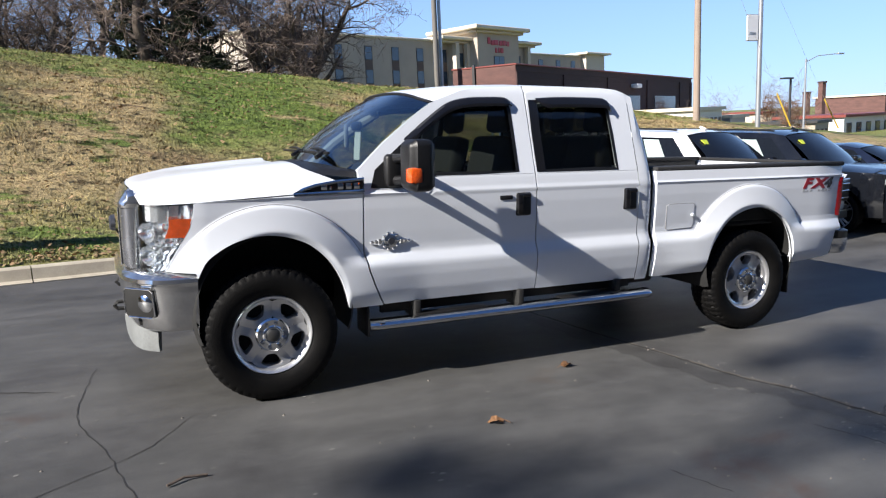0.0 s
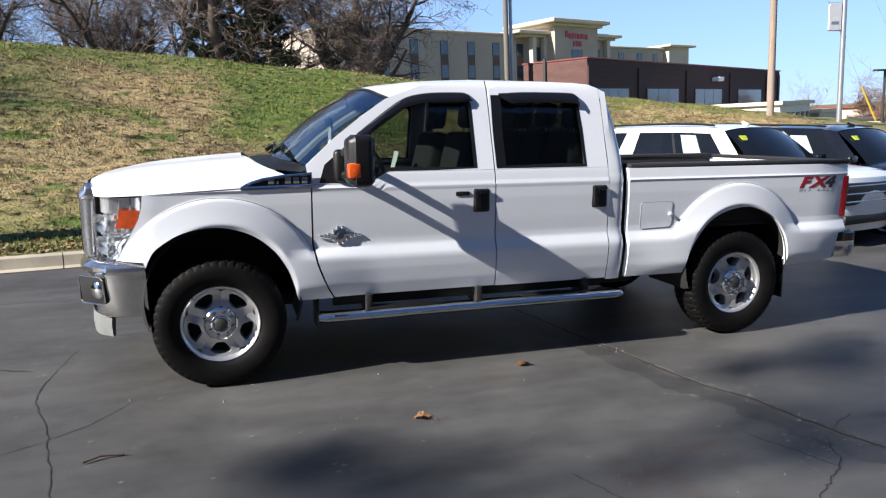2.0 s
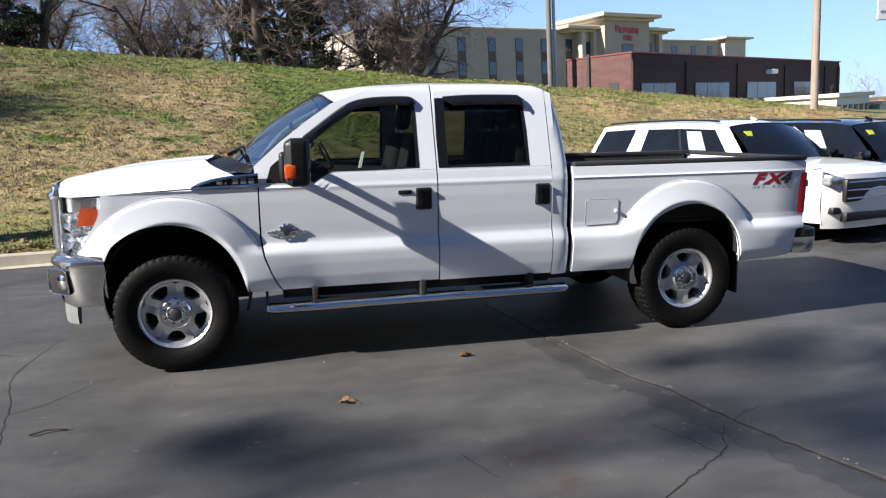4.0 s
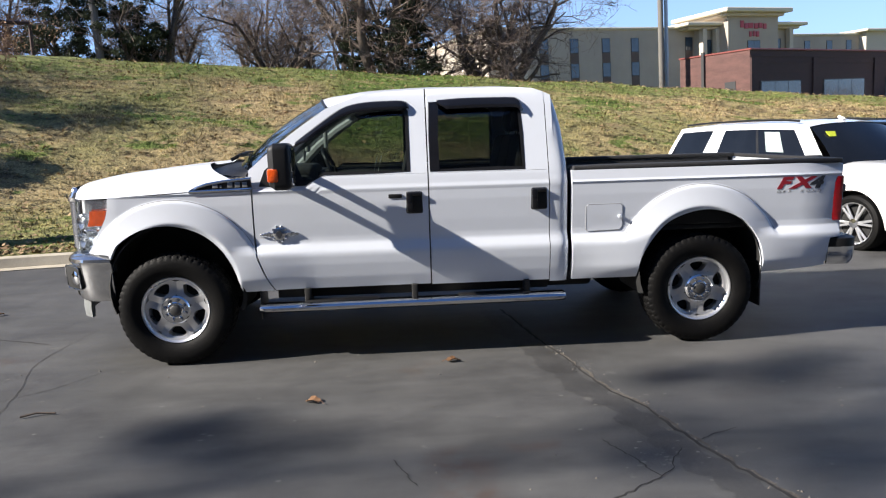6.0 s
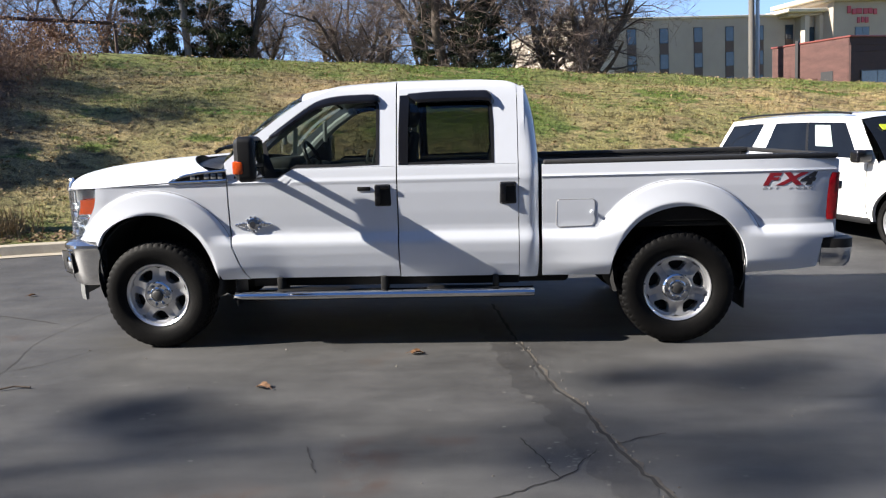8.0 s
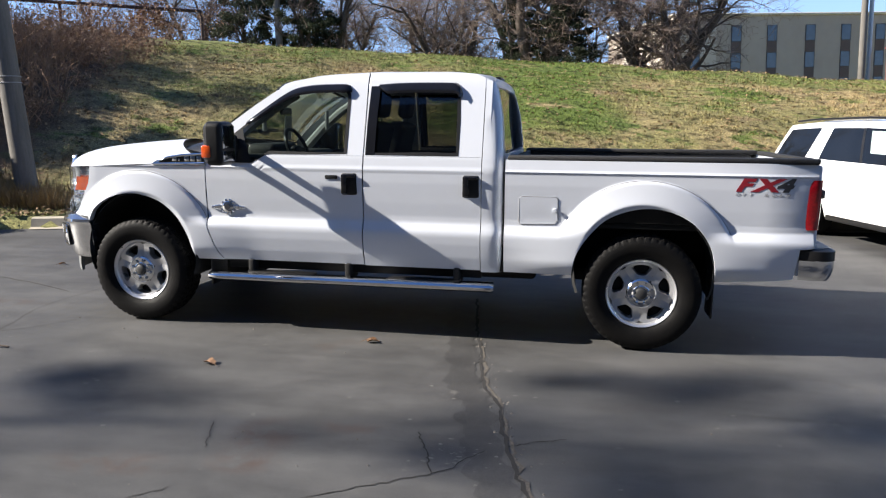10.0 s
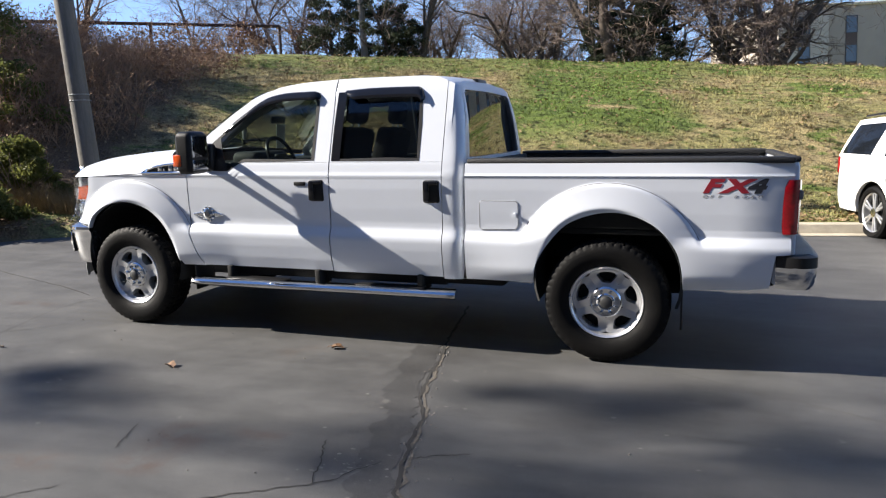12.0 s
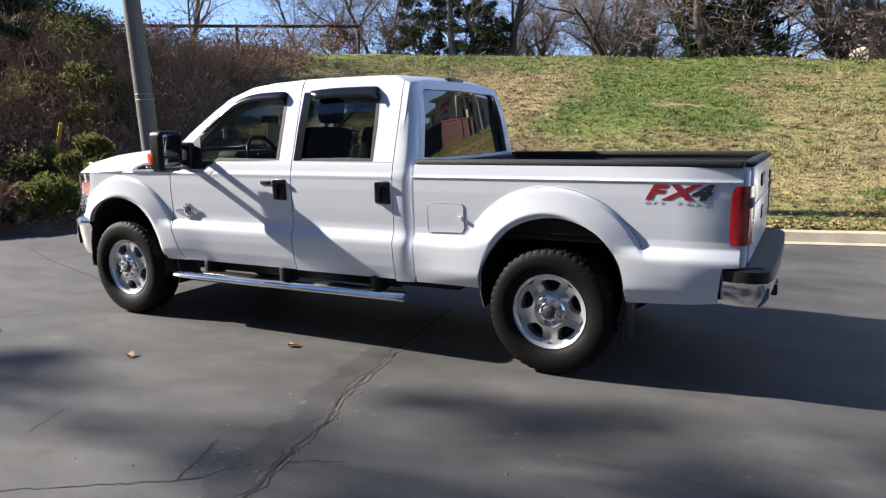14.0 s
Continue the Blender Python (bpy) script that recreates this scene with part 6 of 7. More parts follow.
part("cornice", box_bm(-13.95, 21, -0.25, 18.2, top, top + 0.30, 0.08, 1), M_CORNICE, hotel)
part("cornice", box_bm(30, 62.2, 3.1, 18.2, top - 0.6, top - 0.3, 0.08, 1), M_CORNICE, hotel)
part("end_bay", box_bm(56.0, 62.0, 2.2, 11, -4, top - 0.25), M_STUCCO_L, hotel, sharp=0)
part("cornice", box_bm(54.9, 63.0, 1.2, 12, top - 0.25, top + 0.15, 0.1, 1), M_CORNICE, hotel)
part("corner_bay", box_bm(-14.3, -9.0, -0.9, 12, -4, top - 1.0), M_STUCCO_L, hotel, sharp=0)
tower = part("tower", box_bm(20.55, 29.75, -3.4, 5, -4, top + 1.5), M_STUCCO, hotel, sharp=0)
part("tower_wing", box_bm(17.9, 34.4, -1.0, 6, -4, top + 0.1), M_STUCCO, hotel, sharp=0)
part("tower_cornice", box_bm(18.9, 31.0, -4.8, 5.5, top + 1.5, top + 2.05, 0.1, 1), M_CORNICE, hotel)
part("tower_cornice", box_bm(19.7, 30.3, -4.0, 5.2, top + 1.1, top + 1.5, 0.1, 1), M_STUCCO_L, hotel)
part("wing_cornice", box_bm(14.4, 36.7, -2.6, 6.0, top + 0.1, top + 0.55, 0.1, 1), M_CORNICE, hotel)
part("wing_cornice", box_bm(15.2, 36.0, -1.8, 5.8, top - 0.25, top + 0.1, 0.1, 1), M_STUCCO_L, hotel)
for x in (18.0, 20.3, 30.1, 34.2):
    part("column", box_bm(x - 0.35, x + 0.35, -1.9, -1.2, -4, top - 0.25), M_STUCCO_L, hotel, sharp=0)
for k, (dx, w, z) in enumerate([(-2.2, 0.6, 0.2), (-1.4, 0.7, 0.05), (-0.6, 0.9, 0.1), (0.4, 0.7, 0.05), (1.2, 0.7, 0.1), (2.0, 0.6, 0.0), (-0.65, 0.45, -1.0), (0.0, 0.45, -0.95), (0.65, 0.6, -1.0)]):
    part("sign_shape", box_bm(25.15 + dx - w / 2, 25.15 + dx + w / 2, -3.54, -3.4, top - 0.55 + z, top + 0.15 + z + 0.2 * (k == 0), 0.05, 1), M_RED_SIGN, hotel)
for x in (-11.6, -6.05, -1.6, 3.25, 7.85, 12.35, 16.95):
    for fl in range(4):
        window(hotel, x, top - 2.75 - fl * 3.0, 1.15, 1.65, -0.9 if x < -9 else 0.0, 1.3 if fl < 3 else 0, 1)
for x in (19.2, 32.3):
    for fl in range(3):
        window(hotel, x, top - 3.4 - fl * 3.0, 1.4, 1.8, -1.0, 0, 1)
for fl in range(3):
    window(hotel, 25.15, top - 3.6 - fl * 3.0, 2.2, 1.5, -3.4, 0, 2)
for x in (39.0, 44.0, 49.0, 53.5):
    for fl in range(3):
        window(hotel, x, top - 3.0 - fl * 3.0, 1.15, 1.6, 3.4, 1.3, 1)

# one-storey brick shop with a red coping
shop = empty("shop_building", Matrix.Translation((24.9, 40.5, 0)) @ Matrix.Rotation(radians(31.5), 4, "Z"), "one-storey red brick shop with large windows, front coloured dark as in shade", "shop")
zt = 5.58
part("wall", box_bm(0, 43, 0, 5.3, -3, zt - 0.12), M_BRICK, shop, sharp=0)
# side skinned in the lighter brick tone, so that it reads as sunlit
part("side_wall", box_bm(-0.06, 0.0, 0.0, 5.3, -3, zt - 0.14), M_BRICK_R, shop, "red brick side wall, coloured lighter as in sun", sharp=0)
part("coping", box_bm(-0.12, 43.1, -0.12, 5.4, zt - 0.12, zt, 0.03, 1), M_COPING, shop)
for zz in (zt - 0.55, zt - 0.95):
    part("brick_band", box_bm(0, 43, -0.05, 0, zz, zz + 0.12), M_BRICK, shop, sharp=0)
part("drain_pipe", box_bm(-0.22, -0.04, 3.3, 3.5, -3, zt + 0.15), M_FRAME_D, shop, sharp=0)
for x in (0.25, 7.9, 17.0, 27.5, 38.5, 42.6):
    part("pier", box_bm(x - 0.3, x + 0.3, -0.12, 0, -3, zt - 0.6), M_BRICK, shop, sharp=0)
for x, w in ((3.6, 4.9), (12.2, 6.0), (22.0, 6.4), (33.2, 7.0)):
    window(shop, x, zt - 3.5, w, 1.35, 0.0, 0, 3)
part("wall_lamp", box_bm(22.6, 23.9, -0.75, -0.05, zt - 1.45, zt - 1.05, 0.1, 2), M_BANNER, shop)
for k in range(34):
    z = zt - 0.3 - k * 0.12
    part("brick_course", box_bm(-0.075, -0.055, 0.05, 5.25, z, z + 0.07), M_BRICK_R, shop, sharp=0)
part("side_vent", box_bm(-0.10, -0.04, 1.0, 1.8, zt - 2.8, zt - 2.0), M_FRAME_D, shop, sharp=0)


def pole(name, x, y, height, r0, r1, material, label, lean=(0.0, 0.0), dz=-0.3, category="utility pole"):
    p = world_at(x, y, dz)
    root = empty(name, Matrix.Translation(p), label, category)
    n = 9
    pts = [(lean[0] * height * k / (n - 1), lean[1] * height * k / (n - 1), height * k / (n - 1)) for k in range(n)]
    raw("shaft", *tube(pts, [r0 + (r1 - r0) * k / (n - 1) for k in range(n)], 14), material, root)
    return root


up = pole("utility_pole", -5.5, 5.15, 12.0, 0.175, 0.125, M_POLE, "weathered grey wooden utility pole on the bank", (-0.045, 0.01))
for z in (1.9, 2.0):
    raw("pole_band", *tube([(-0.045 * z + 0.172 * math.cos(a), 0.01 * z + 0.172 * math.sin(a), z + 0.3) for a in np.linspace(0, 2 * math.pi, 16, endpoint=False)], 0.006, 6, closed=True), M_GALV, up)
pole("utility_pole", 21.7, 19.6, 14.0, 0.15, 0.115, M_POLE_B, "tall brown wooden utility pole at the top of the bank")
lp = pole("banner_pole", 25.6, 19.9, 12.5, 0.115, 0.085, M_GALV, "grey metal lamp post with a white banner", category="lamp post")
part("banner", box_bm(-0.80, -0.15, -0.03, 0.03, 4.1, 5.2, 0.01, 1), M_BANNER, lp, "white street banner", sharp=0)
for z in (4.1, 5.2):
    part("banner_arm", cyl_bm((-0.84, 0, z), (0, 0, z), 0.025, n=8), M_GALV, lp)
part("banner_mark", box_bm(-0.68, -0.30, -0.036, 0.036, 4.35, 4.46), M_GALV, lp, sharp=0)
for x, y, dx in ((25.9, 19.8, 1.3), (31.0, 21.5, 1.6)):
    g = empty("guy_guard", Matrix.Translation(world_at(x, y)), "yellow plastic guard on a guy wire", "guy wire")
    raw("guard", *tube([(dx, -0.3, 0.0), (dx * 0.45, -0.12, 1.5)], 0.036, 8), M_YELLOW, g)
    raw("wire", *tube([(dx * 0.45, -0.12, 1.5), (-dx * 1.6, 0.3, 7.0)], 0.005, 5), M_GALV, g)
lp2 = pole("street_lamp", 45.0, 33.5, 6.2, 0.085, 0.06, M_GALV, "slim grey street lamp with one arm", category="street lamp")
raw("lamp_arm", *tube([(0, 0, 6.0), (0.8, -0.3, 6.4), (2.2, -0.8, 6.5)], 0.03, 8), M_GALV, lp2)
part("lamp_head", box_bm(2.1, 2.7, -1.0, -0.75, 6.44, 6.55, 0.04, 2), M_GALV, lp2)
lp3 = pole("street_lamp", 44.0, 33.9, 4.9, 0.09, 0.08, M_FRAME_D, "dark square street lamp", category="street lamp")
part("lamp_head", box_bm(-0.9, 0.1, -0.2, 0.2, 4.8, 4.92, 0.03, 1), M_FRAME_D, lp3)
pa = pole("utility_pole", 20.3, 44.0, 17.0, 0.20, 0.17, M_POLE, "grey twin utility pole beside the street")
raw("second_shaft", *tube([(0.42, 0.1, 0), (0.42, 0.1, 17)], [0.13, 0.12], 10), M_GALV, pa)
pole("utility_pole", -12.9, 32.6, 13.0, 0.20, 0.15, M_POLE, "grey utility pole among the evergreen trees")
raw_w = tube([world_at(21.7, 19.6, 13.2) + Vector((0, 0, 0.0)) + (world_at(20.3, 44.0, 13.0) - world_at(21.7, 19.6, 13.2)) * t - Vector((0, 0, 1.0 * math.sin(math.pi * t))) for t in np.linspace(0, 1, 14)], 0.008, 5)
tagged(raw("overhead_wire", *raw_w, M_FRAME_D), "thin dark overhead wire between two poles", "wire")

# pipe fence on the bank's top
fence = empty("pipe_fence", LOT, "dark rusty pipe fence with one top rail", "fence")
fp = [(-8.95, 17.2), (-12.35, 14.87), (-15.75, 12.5), (-19.2, 10.1)]
M_RUST = mat("rusty_pipe", (0.085, 0.05, 0.04), 0.7, 0.3, scale=6, spread=0.3)
for x, y in fp:
    z = float(hill_z(x, y))
    part("post", cyl_bm((x, y, z - 0.2), (x, y, 5.23), 0.05, n=10), M_RUST, fence)
for (xa_, ya_), (xb_, yb_) in zip(fp, fp[1:]):
    raw("rail", *tube([(xa_, ya_, 5.235), (xb_, yb_, 5.235)], 0.055, 8), M_RUST, fence)

stick = empty("guy_guard", LOT @ pose(-8.1, 5.25, float(hill_z(-8.05, 5.25))), "yellow plastic guy-wire guard leaning in the brush", "guy wire")
raw("guard", *tube([(-0.72, 0.0, -0.35), (-0.05, -0.1, 0.98)], 0.035, 8), M_YELLOW, stick)


# ---- far town beyond the street ----
def far_block(x, y, w, d, top_z, turn, wall, label, roof=None, rows=1, ncol=5, name="house", storey=2.6):
    """Building whose eaves stand at lot height top_z."""
    p = LOT @ Vector((x, y, top_z))
    b = empty(name, Matrix.Translation((p.x, p.y, p.z - 8)) @ Matrix.Rotation(radians(turn), 4, "Z"), label, "building")
    part("wall", box_bm(0, w, 0, d, 0, 8), wall, b, sharp=0)
    part("roof", box_bm(-0.3, w + 0.3, -0.3, d + 0.3, 8, 8.3), roof or M_CORNICE, b, sharp=0)
    for r in range(rows):
        for k in range(ncol):
            window(b, w * (k + 0.5) / ncol, 8 - 1.9 - storey * r, w / ncol * 0.45, 1.2)
    return b


far_block(43.5, 43.0, 6, 6, 3.6, 25, M_WHITE_W, "low white building with small windows", rows=1, ncol=6)
far_block(50.5, 46.0, 4, 6, 3.1, 25, M_GALV, "low grey shed beside the white building", rows=1, ncol=2)
far_block(74.0, 62.0, 7, 8, 4.2, 20, M_STUCCO_L, "pale two-storey building behind the street", M_COPING, 2, 5)
far_block(66.0, 49.5, 4, 6, 2.7, 20, M_STUCCO, "low beige building with dark roof", M_FRAME_D, 1, 3)
far_block(73.0, 51.5, 14, 8, 3.4, 12, M_WHITE_W, "white commercial building with a red roof edge", M_COPING, 1, 6)
far_block(117, 77.5, 20, 12, 8.0, 10, M_BRICK_R, "red brick building with pale windows", None, 2, 8, "brick_building")
far_block(84, 56, 14, 8, 2.6, 12, M_FRAME_D, "dark low building with a pale roof", M_WHITE_W, 1, 5)
for x, y, tz in ((101.5, 77.4, 9.6), (99.6, 78.6, 8.0)):
    p = LOT @ Vector((x, y, tz))
    b = empty("chimney", Matrix.Translation((p.x, p.y, p.z - 12)), "tall square red brick chimney", "chimney")
    part("stack", box_bm(-0.4, 0.4, -0.4, 0.4, 0, 12), M_BRICK_R, b, sharp=0)
    part("stack_cap", box_bm(-0.48, 0.48, -0.48, 0.48, 12, 12.25), M_BRICK, b, sharp=0)

# ---- trees, brush, grass ----
def tree_lines(seed, height, r0, trunks=1, spread=0.5, droop=0.0, levels=4, first=0.25, kids=(5, 5, 6, 5)):
    """Branching polylines: list of (points, radii, level)."""
    rng = random.Random(seed)
    out = []

    def grow(p, d, length, r, level):
        n = 6 if level < 2 else 4 if level < 3 else 3
        pts, rad = [p.copy()], [r]
        for i in range(n):
            bend = Vector((rng.uniform(-1, 1), rng.uniform(-1, 1), rng.uniform(-1, 1))) * (0.16 + 0.09 * level)
            lift = 0.10 if level < 2 else -droop * 0.25 + 0.03
            d = (d + bend + Vector((0, 0, lift))).normalized()
            p = p + d * (length / n)
            pts.append(p.copy())
            rad.append(r * (1 - 0.72 * (i + 1) / n))
        out.append((pts, rad, level))
        if level >= levels:
            return
        k = kids[min(level, len(kids) - 1)]
        for j in range(k + rng.randint(-1, 1)):
            t = (first if level == 0 else 0.15) + (1 - (first if level == 0 else 0.15)) * (j + rng.random()) / k
            i = min(int(t * n), n - 1)
            q = pts[i].lerp(pts[i + 1], t * n - i)
            side = Vector((rng.uniform(-1, 1), rng.uniform(-1, 1), rng.uniform(-0.25, 0.75)))
            side = (side - d * side.dot(d)).normalized()
            nd = (d * (1 - spread) + side * (spread + rng.uniform(-0.1, 0.25))).normalized()
            grow(q, nd, length * rng.uniform(0.42, 0.68), max(rad[i] * rng.uniform(0.45, 0.62), 0.006), level + 1)

    for k in range(trunks):
        a = 2 * math.pi * (k + rng.random() * 0.5) / trunks
        tilt = 0.0 if trunks == 1 else rng.uniform(0.35, 0.9)
        grow(Vector((0.25 * math.cos(a), 0.25 * math.sin(a), -0.2)) if trunks > 1 else Vector((0, 0, -0.2)), Vector((tilt * math.cos(a), tilt * math.sin(a), 1)).normalized(), height * rng.uniform(0.6, 0.8), r0 * (1 if trunks == 1 else rng.uniform(0.6, 1.0)), 0)
    return out


def lines_mesh(name, lines, thin=0.0):
    verts, faces = [], []
    for pts, rad, level in lines:
        n = (9, 6, 4, 3, 3, 3)[min(level, 5)]
        tv, tf = tube(pts, [max(r, thin) for r in rad], n)
        o = len(verts)
        verts += tv
        faces += [tuple(o + i for i in q) for q in tf]
    me = bpy.data.meshes.new(name)
    me.from_pydata([tuple(v) for v in verts], [], faces)
    me.update()
    smooth(me, 60)
    return me


def leaf_mesh(name, centres, sizes, count, leaf, seed, flat=0.6):
    """Many small bent leaves spread through ellipsoid clumps, denser to the outside."""
    rng = np.random.default_rng(seed)
    c, s = np.array(centres, float), np.array(sizes, float)
    pick = rng.integers(0, len(c), count)
    d = rng.normal(size=(count, 3))
    d /= np.linalg.norm(d, axis=1)[:, None]
    p = c[pick] + d * s[pick] * (rng.random((count, 1)) ** 0.45)
    a, b = rng.normal(size=(count, 3)), rng.normal(size=(count, 3))
    b[:, 2] *= flat
    a /= np.linalg.norm(a, axis=1)[:, None]
    b -= a * np.sum(a * b, 1)[:, None]
    b /= np.linalg.norm(b, axis=1)[:, None]
    n = np.cross(a, b)
    L = leaf * rng.uniform(0.6, 1.4, (count, 1))
    q = np.stack([p - a * L, p + b * L * 0.45 + n * L * 0.15, p + a * L, p - b * L * 0.45 + n * L * 0.15], 1).reshape(-1, 3)
    f = np.arange(count * 4).reshape(-1, 4)
    me = bpy.data.meshes.new(name)
    me.from_pydata(q.tolist(), [], f.tolist())
    me.update()
    return me


def tree_thing(name, lines, label, thin=0.006, leaves=None, leaf_mat=None, split=2):
    root = empty(name, None, label, "tree")
    t = link_mesh("trunk", lines_mesh("trunk", [q for q in lines if q[2] <= split]), M_BARK, root)
    link_mesh("crown", lines_mesh("crown", [q for q in lines if q[2] > split], thin), M_TWIG, root)
    if leaves is not None:
        link_mesh("foliage", leaves, leaf_mat, root)
    return root


def plant(src, x, y, turn=0.0, size=1.0, dz=-0.1, label=None):
    m = Matrix.Translation(world_at(x, y, dz)) @ Matrix.Rotation(radians(turn), 4, "Z")
    o = copy_thing(src, m)
    o.scale = (size, size, size)
    if label:
        o["label"] = label
    return o


def drop_thing(o):
    for q in [*o.children_recursive, o]:
        bpy.data.objects.remove(q)


T_SPREAD = tree_thing("bare_tree", tree_lines(11, 9.5, 0.42, 5, 0.62, 0.5, 4, 0.12, (6, 6, 7, 6)), "large bare tree with low spreading limbs and fine twigs", 0.008)
T_SPREAD_2 = tree_thing("bare_tree", tree_lines(23, 11, 0.40, 4, 0.60, 0.35, 4, 0.15, (6, 6, 7, 6)), "large bare tree with many leaning trunks", 0.008)
T_TALL = tree_thing("bare_tree", tree_lines(5, 15, 0.30, 1, 0.45, 0.0, 4, 0.22, (10, 6, 6, 5)), "tall bare tree with upright branches", 0.008)
T_TALL_2 = tree_thing("bare_tree", tree_lines(8, 13, 0.24, 2, 0.5, 0.1, 4, 0.2, (9, 6, 6, 5)), "bare tree with two trunks", 0.008)

plant(T_SPREAD, 7.3, 34.0, 40, 1.0)
plant(T_SPREAD_2, 1.2, 34.5, 120, 1.0)
plant(T_SPREAD, -4.6, 39.0, 200, 0.8)
plant(T_TALL, -10.2, 34.0, 10, 0.85)
plant(T_TALL_2, -19.8, 36.0, 70, 0.9)
plant(T_TALL_2, -28.0, 40.0, 20, 0.8)
plant(T_TALL, -2.0, 47.0, 300, 0.9)
plant(T_TALL_2, -7.2, 45.0, 120, 0.9)
plant(T_SPREAD, -14.0, 47.0, 310, 0.85)
plant(T_TALL, -37.0, 36.0, 30, 1.0)
# trees by the left bank, and those beyond the lot whose shade falls on the asphalt
plant(T_TALL, -20.0, 8.5, 10, 0.5)


def shade_tree(x, y, height, seed, half=(1.0, 0.9, 2.0), n=15):
    """Tall thin tree with a small open tuft of leaves at its top."""
    rng = random.Random(seed)
    root = empty("leafy_tree", Matrix.Translation(world_at(x, y)), "tall thin tree with a small open tuft of brown leaves", "tree")
    raw("trunk", *tube([(0.1 * math.sin(k), 0, height * 0.97 * k / 8) for k in range(9)], [0.10 - 0.010 * k for k in range(9)], 8), M_BARK, root)
    cs = [(rng.uniform(-1, 1) * half[0], rng.uniform(-1, 1) * half[1], height + rng.uniform(-1, 1) * half[2]) for _ in range(n)]
    ss = [(rng.uniform(0.22, 0.5),) * 2 + (rng.uniform(0.15, 0.35),) for _ in range(n)]
    for c in cs:
        raw("limb", *tube([(0, 0, c[2] - 1.2), (c[0] * 0.5, c[1] * 0.5, c[2] - 0.5), c], [0.03, 0.02, 0.01], 5), M_BARK, root)
    link_mesh("foliage", leaf_mesh("foliage", cs, ss, 190 * n, 0.055, seed), M_BRUSH, root)


shade_tree(-22.8, -6.95, 17.8, 5)
shade_tree(-23.6, -7.35, 18.6, 6, (1.0, 0.8, 1.6), 10)
shade_tree(-25.4, -7.4, 16.4, 7, (1.0, 0.8, 1.6), 8)
for t in (T_SPREAD, T_SPREAD_2, T_TALL, T_TALL_2):
    drop_thing(t)


def blob_centres(rng, n, base, size, squash=1.0):
    cs, ss = [], []
    for _ in range(n):
        h = rng.random()
        a = rng.uniform(0, 2 * math.pi)
        r = size[0] * (0.25 + 0.75 * (1 - h) ** 0.8) * math.sqrt(rng.random())
        cs.append((base[0] + r * math.cos(a), base[1] + r * math.sin(a), base[2] + h * size[1]))
        k = rng.uniform(0.16, 0.30) * size[0]
        ss.append((k * 1.25, k * 1.25, k * squash))
    return cs, ss


rng = random.Random(4)
cs, ss = blob_centres(rng, 170, (0, 0, 0.2), (2.5, 8.5), 0.75)
ss = [tuple(0.62 * q for q in e) for e in ss]
EVER = tree_thing("evergreen_tree", tree_lines(31, 7.5, 0.2, 1, 0.6, 0.2, 3, 0.1, (12, 6, 4)), "dark evergreen tree with uneven foliage", 0.01, leaf_mesh("foliage", cs, ss, 30000, 0.075, 3), M_EVERGREEN)
plant(EVER, -15.0, 33.5, 0, 0.95)
plant(EVER, -11.9, 33.8, 100, 1.0)
plant(EVER, 2.6, 33.0, 50, 0.85, -1.0)
plant(EVER, 0.2, 34.0, 190, 0.7, -0.8)
drop_thing(EVER)

cs, ss = blob_centres(random.Random(9), 40, (0, 0, 0.2), (2.4, 5.0), 0.8)
RUSTY = tree_thing("oak_tree", tree_lines(37, 6.5, 0.14, 2, 0.55, 0.1, 3, 0.1, (9, 6, 5)), "small oak with rust-brown dead leaves", 0.01, leaf_mesh("foliage", cs, ss, 4200, 0.085, 6), mat("rust_leaf", (0.23, 0.11, 0.05), 0.8, col2=(0.13, 0.065, 0.035), scale=2, spread=0.3))
plant(RUSTY, -21.0, 33.0, 0, 0.85)
plant(RUSTY, -17.6, 35.0, 80, 0.9)
plant(RUSTY, 60.0, 47.0, 30, 0.8)
plant(RUSTY, 74.0, 62.0, 130, 1.0)
plant(RUSTY, 52.0, 50.0, 230, 0.7)
plant(RUSTY, 82.0, 50.0, 10, 0.8)
drop_thing(RUSTY)


def thicket():
    """Haze of fine bare stems behind the trees."""
    rng = random.Random(77)
    lines = []
    for _ in range(420):
        x, y = rng.uniform(-62, 9), rng.uniform(40, 62)
        h = rng.uniform(3.0, 8.0)
        if x < -14 and rng.random() < 0.75:
            continue
        p = LOT.inverted() @ world_at(x, y)
        pts = [p]
        d = Vector((rng.uniform(-0.25, 0.25), rng.uniform(-0.25, 0.25), 1))
        for k in range(3):
            d = d + Vector((rng.uniform(-0.25, 0.25), rng.uniform(-0.25, 0.25), 0))
            pts.append(pts[-1] + d.normalized() * h / 3)
        lines.append((pts, [0.03, 0.022, 0.016, 0.010], 4))
        for _ in range(4):
            q = pts[1].lerp(pts[3], rng.random())
            e = q + Vector((rng.uniform(-1, 1), rng.uniform(-1, 1), rng.uniform(0.2, 1.1))) * h * 0.16
            lines.append(([q, e], [0.014, 0.008], 4))
    me = lines_mesh("thicket", lines)
    ob = link_mesh("thicket", me, M_TWIG)
    ob.matrix_world = LOT
    tagged(ob, "brown thicket of bare saplings behind the trees", "thicket", kind="stuff")


thicket()


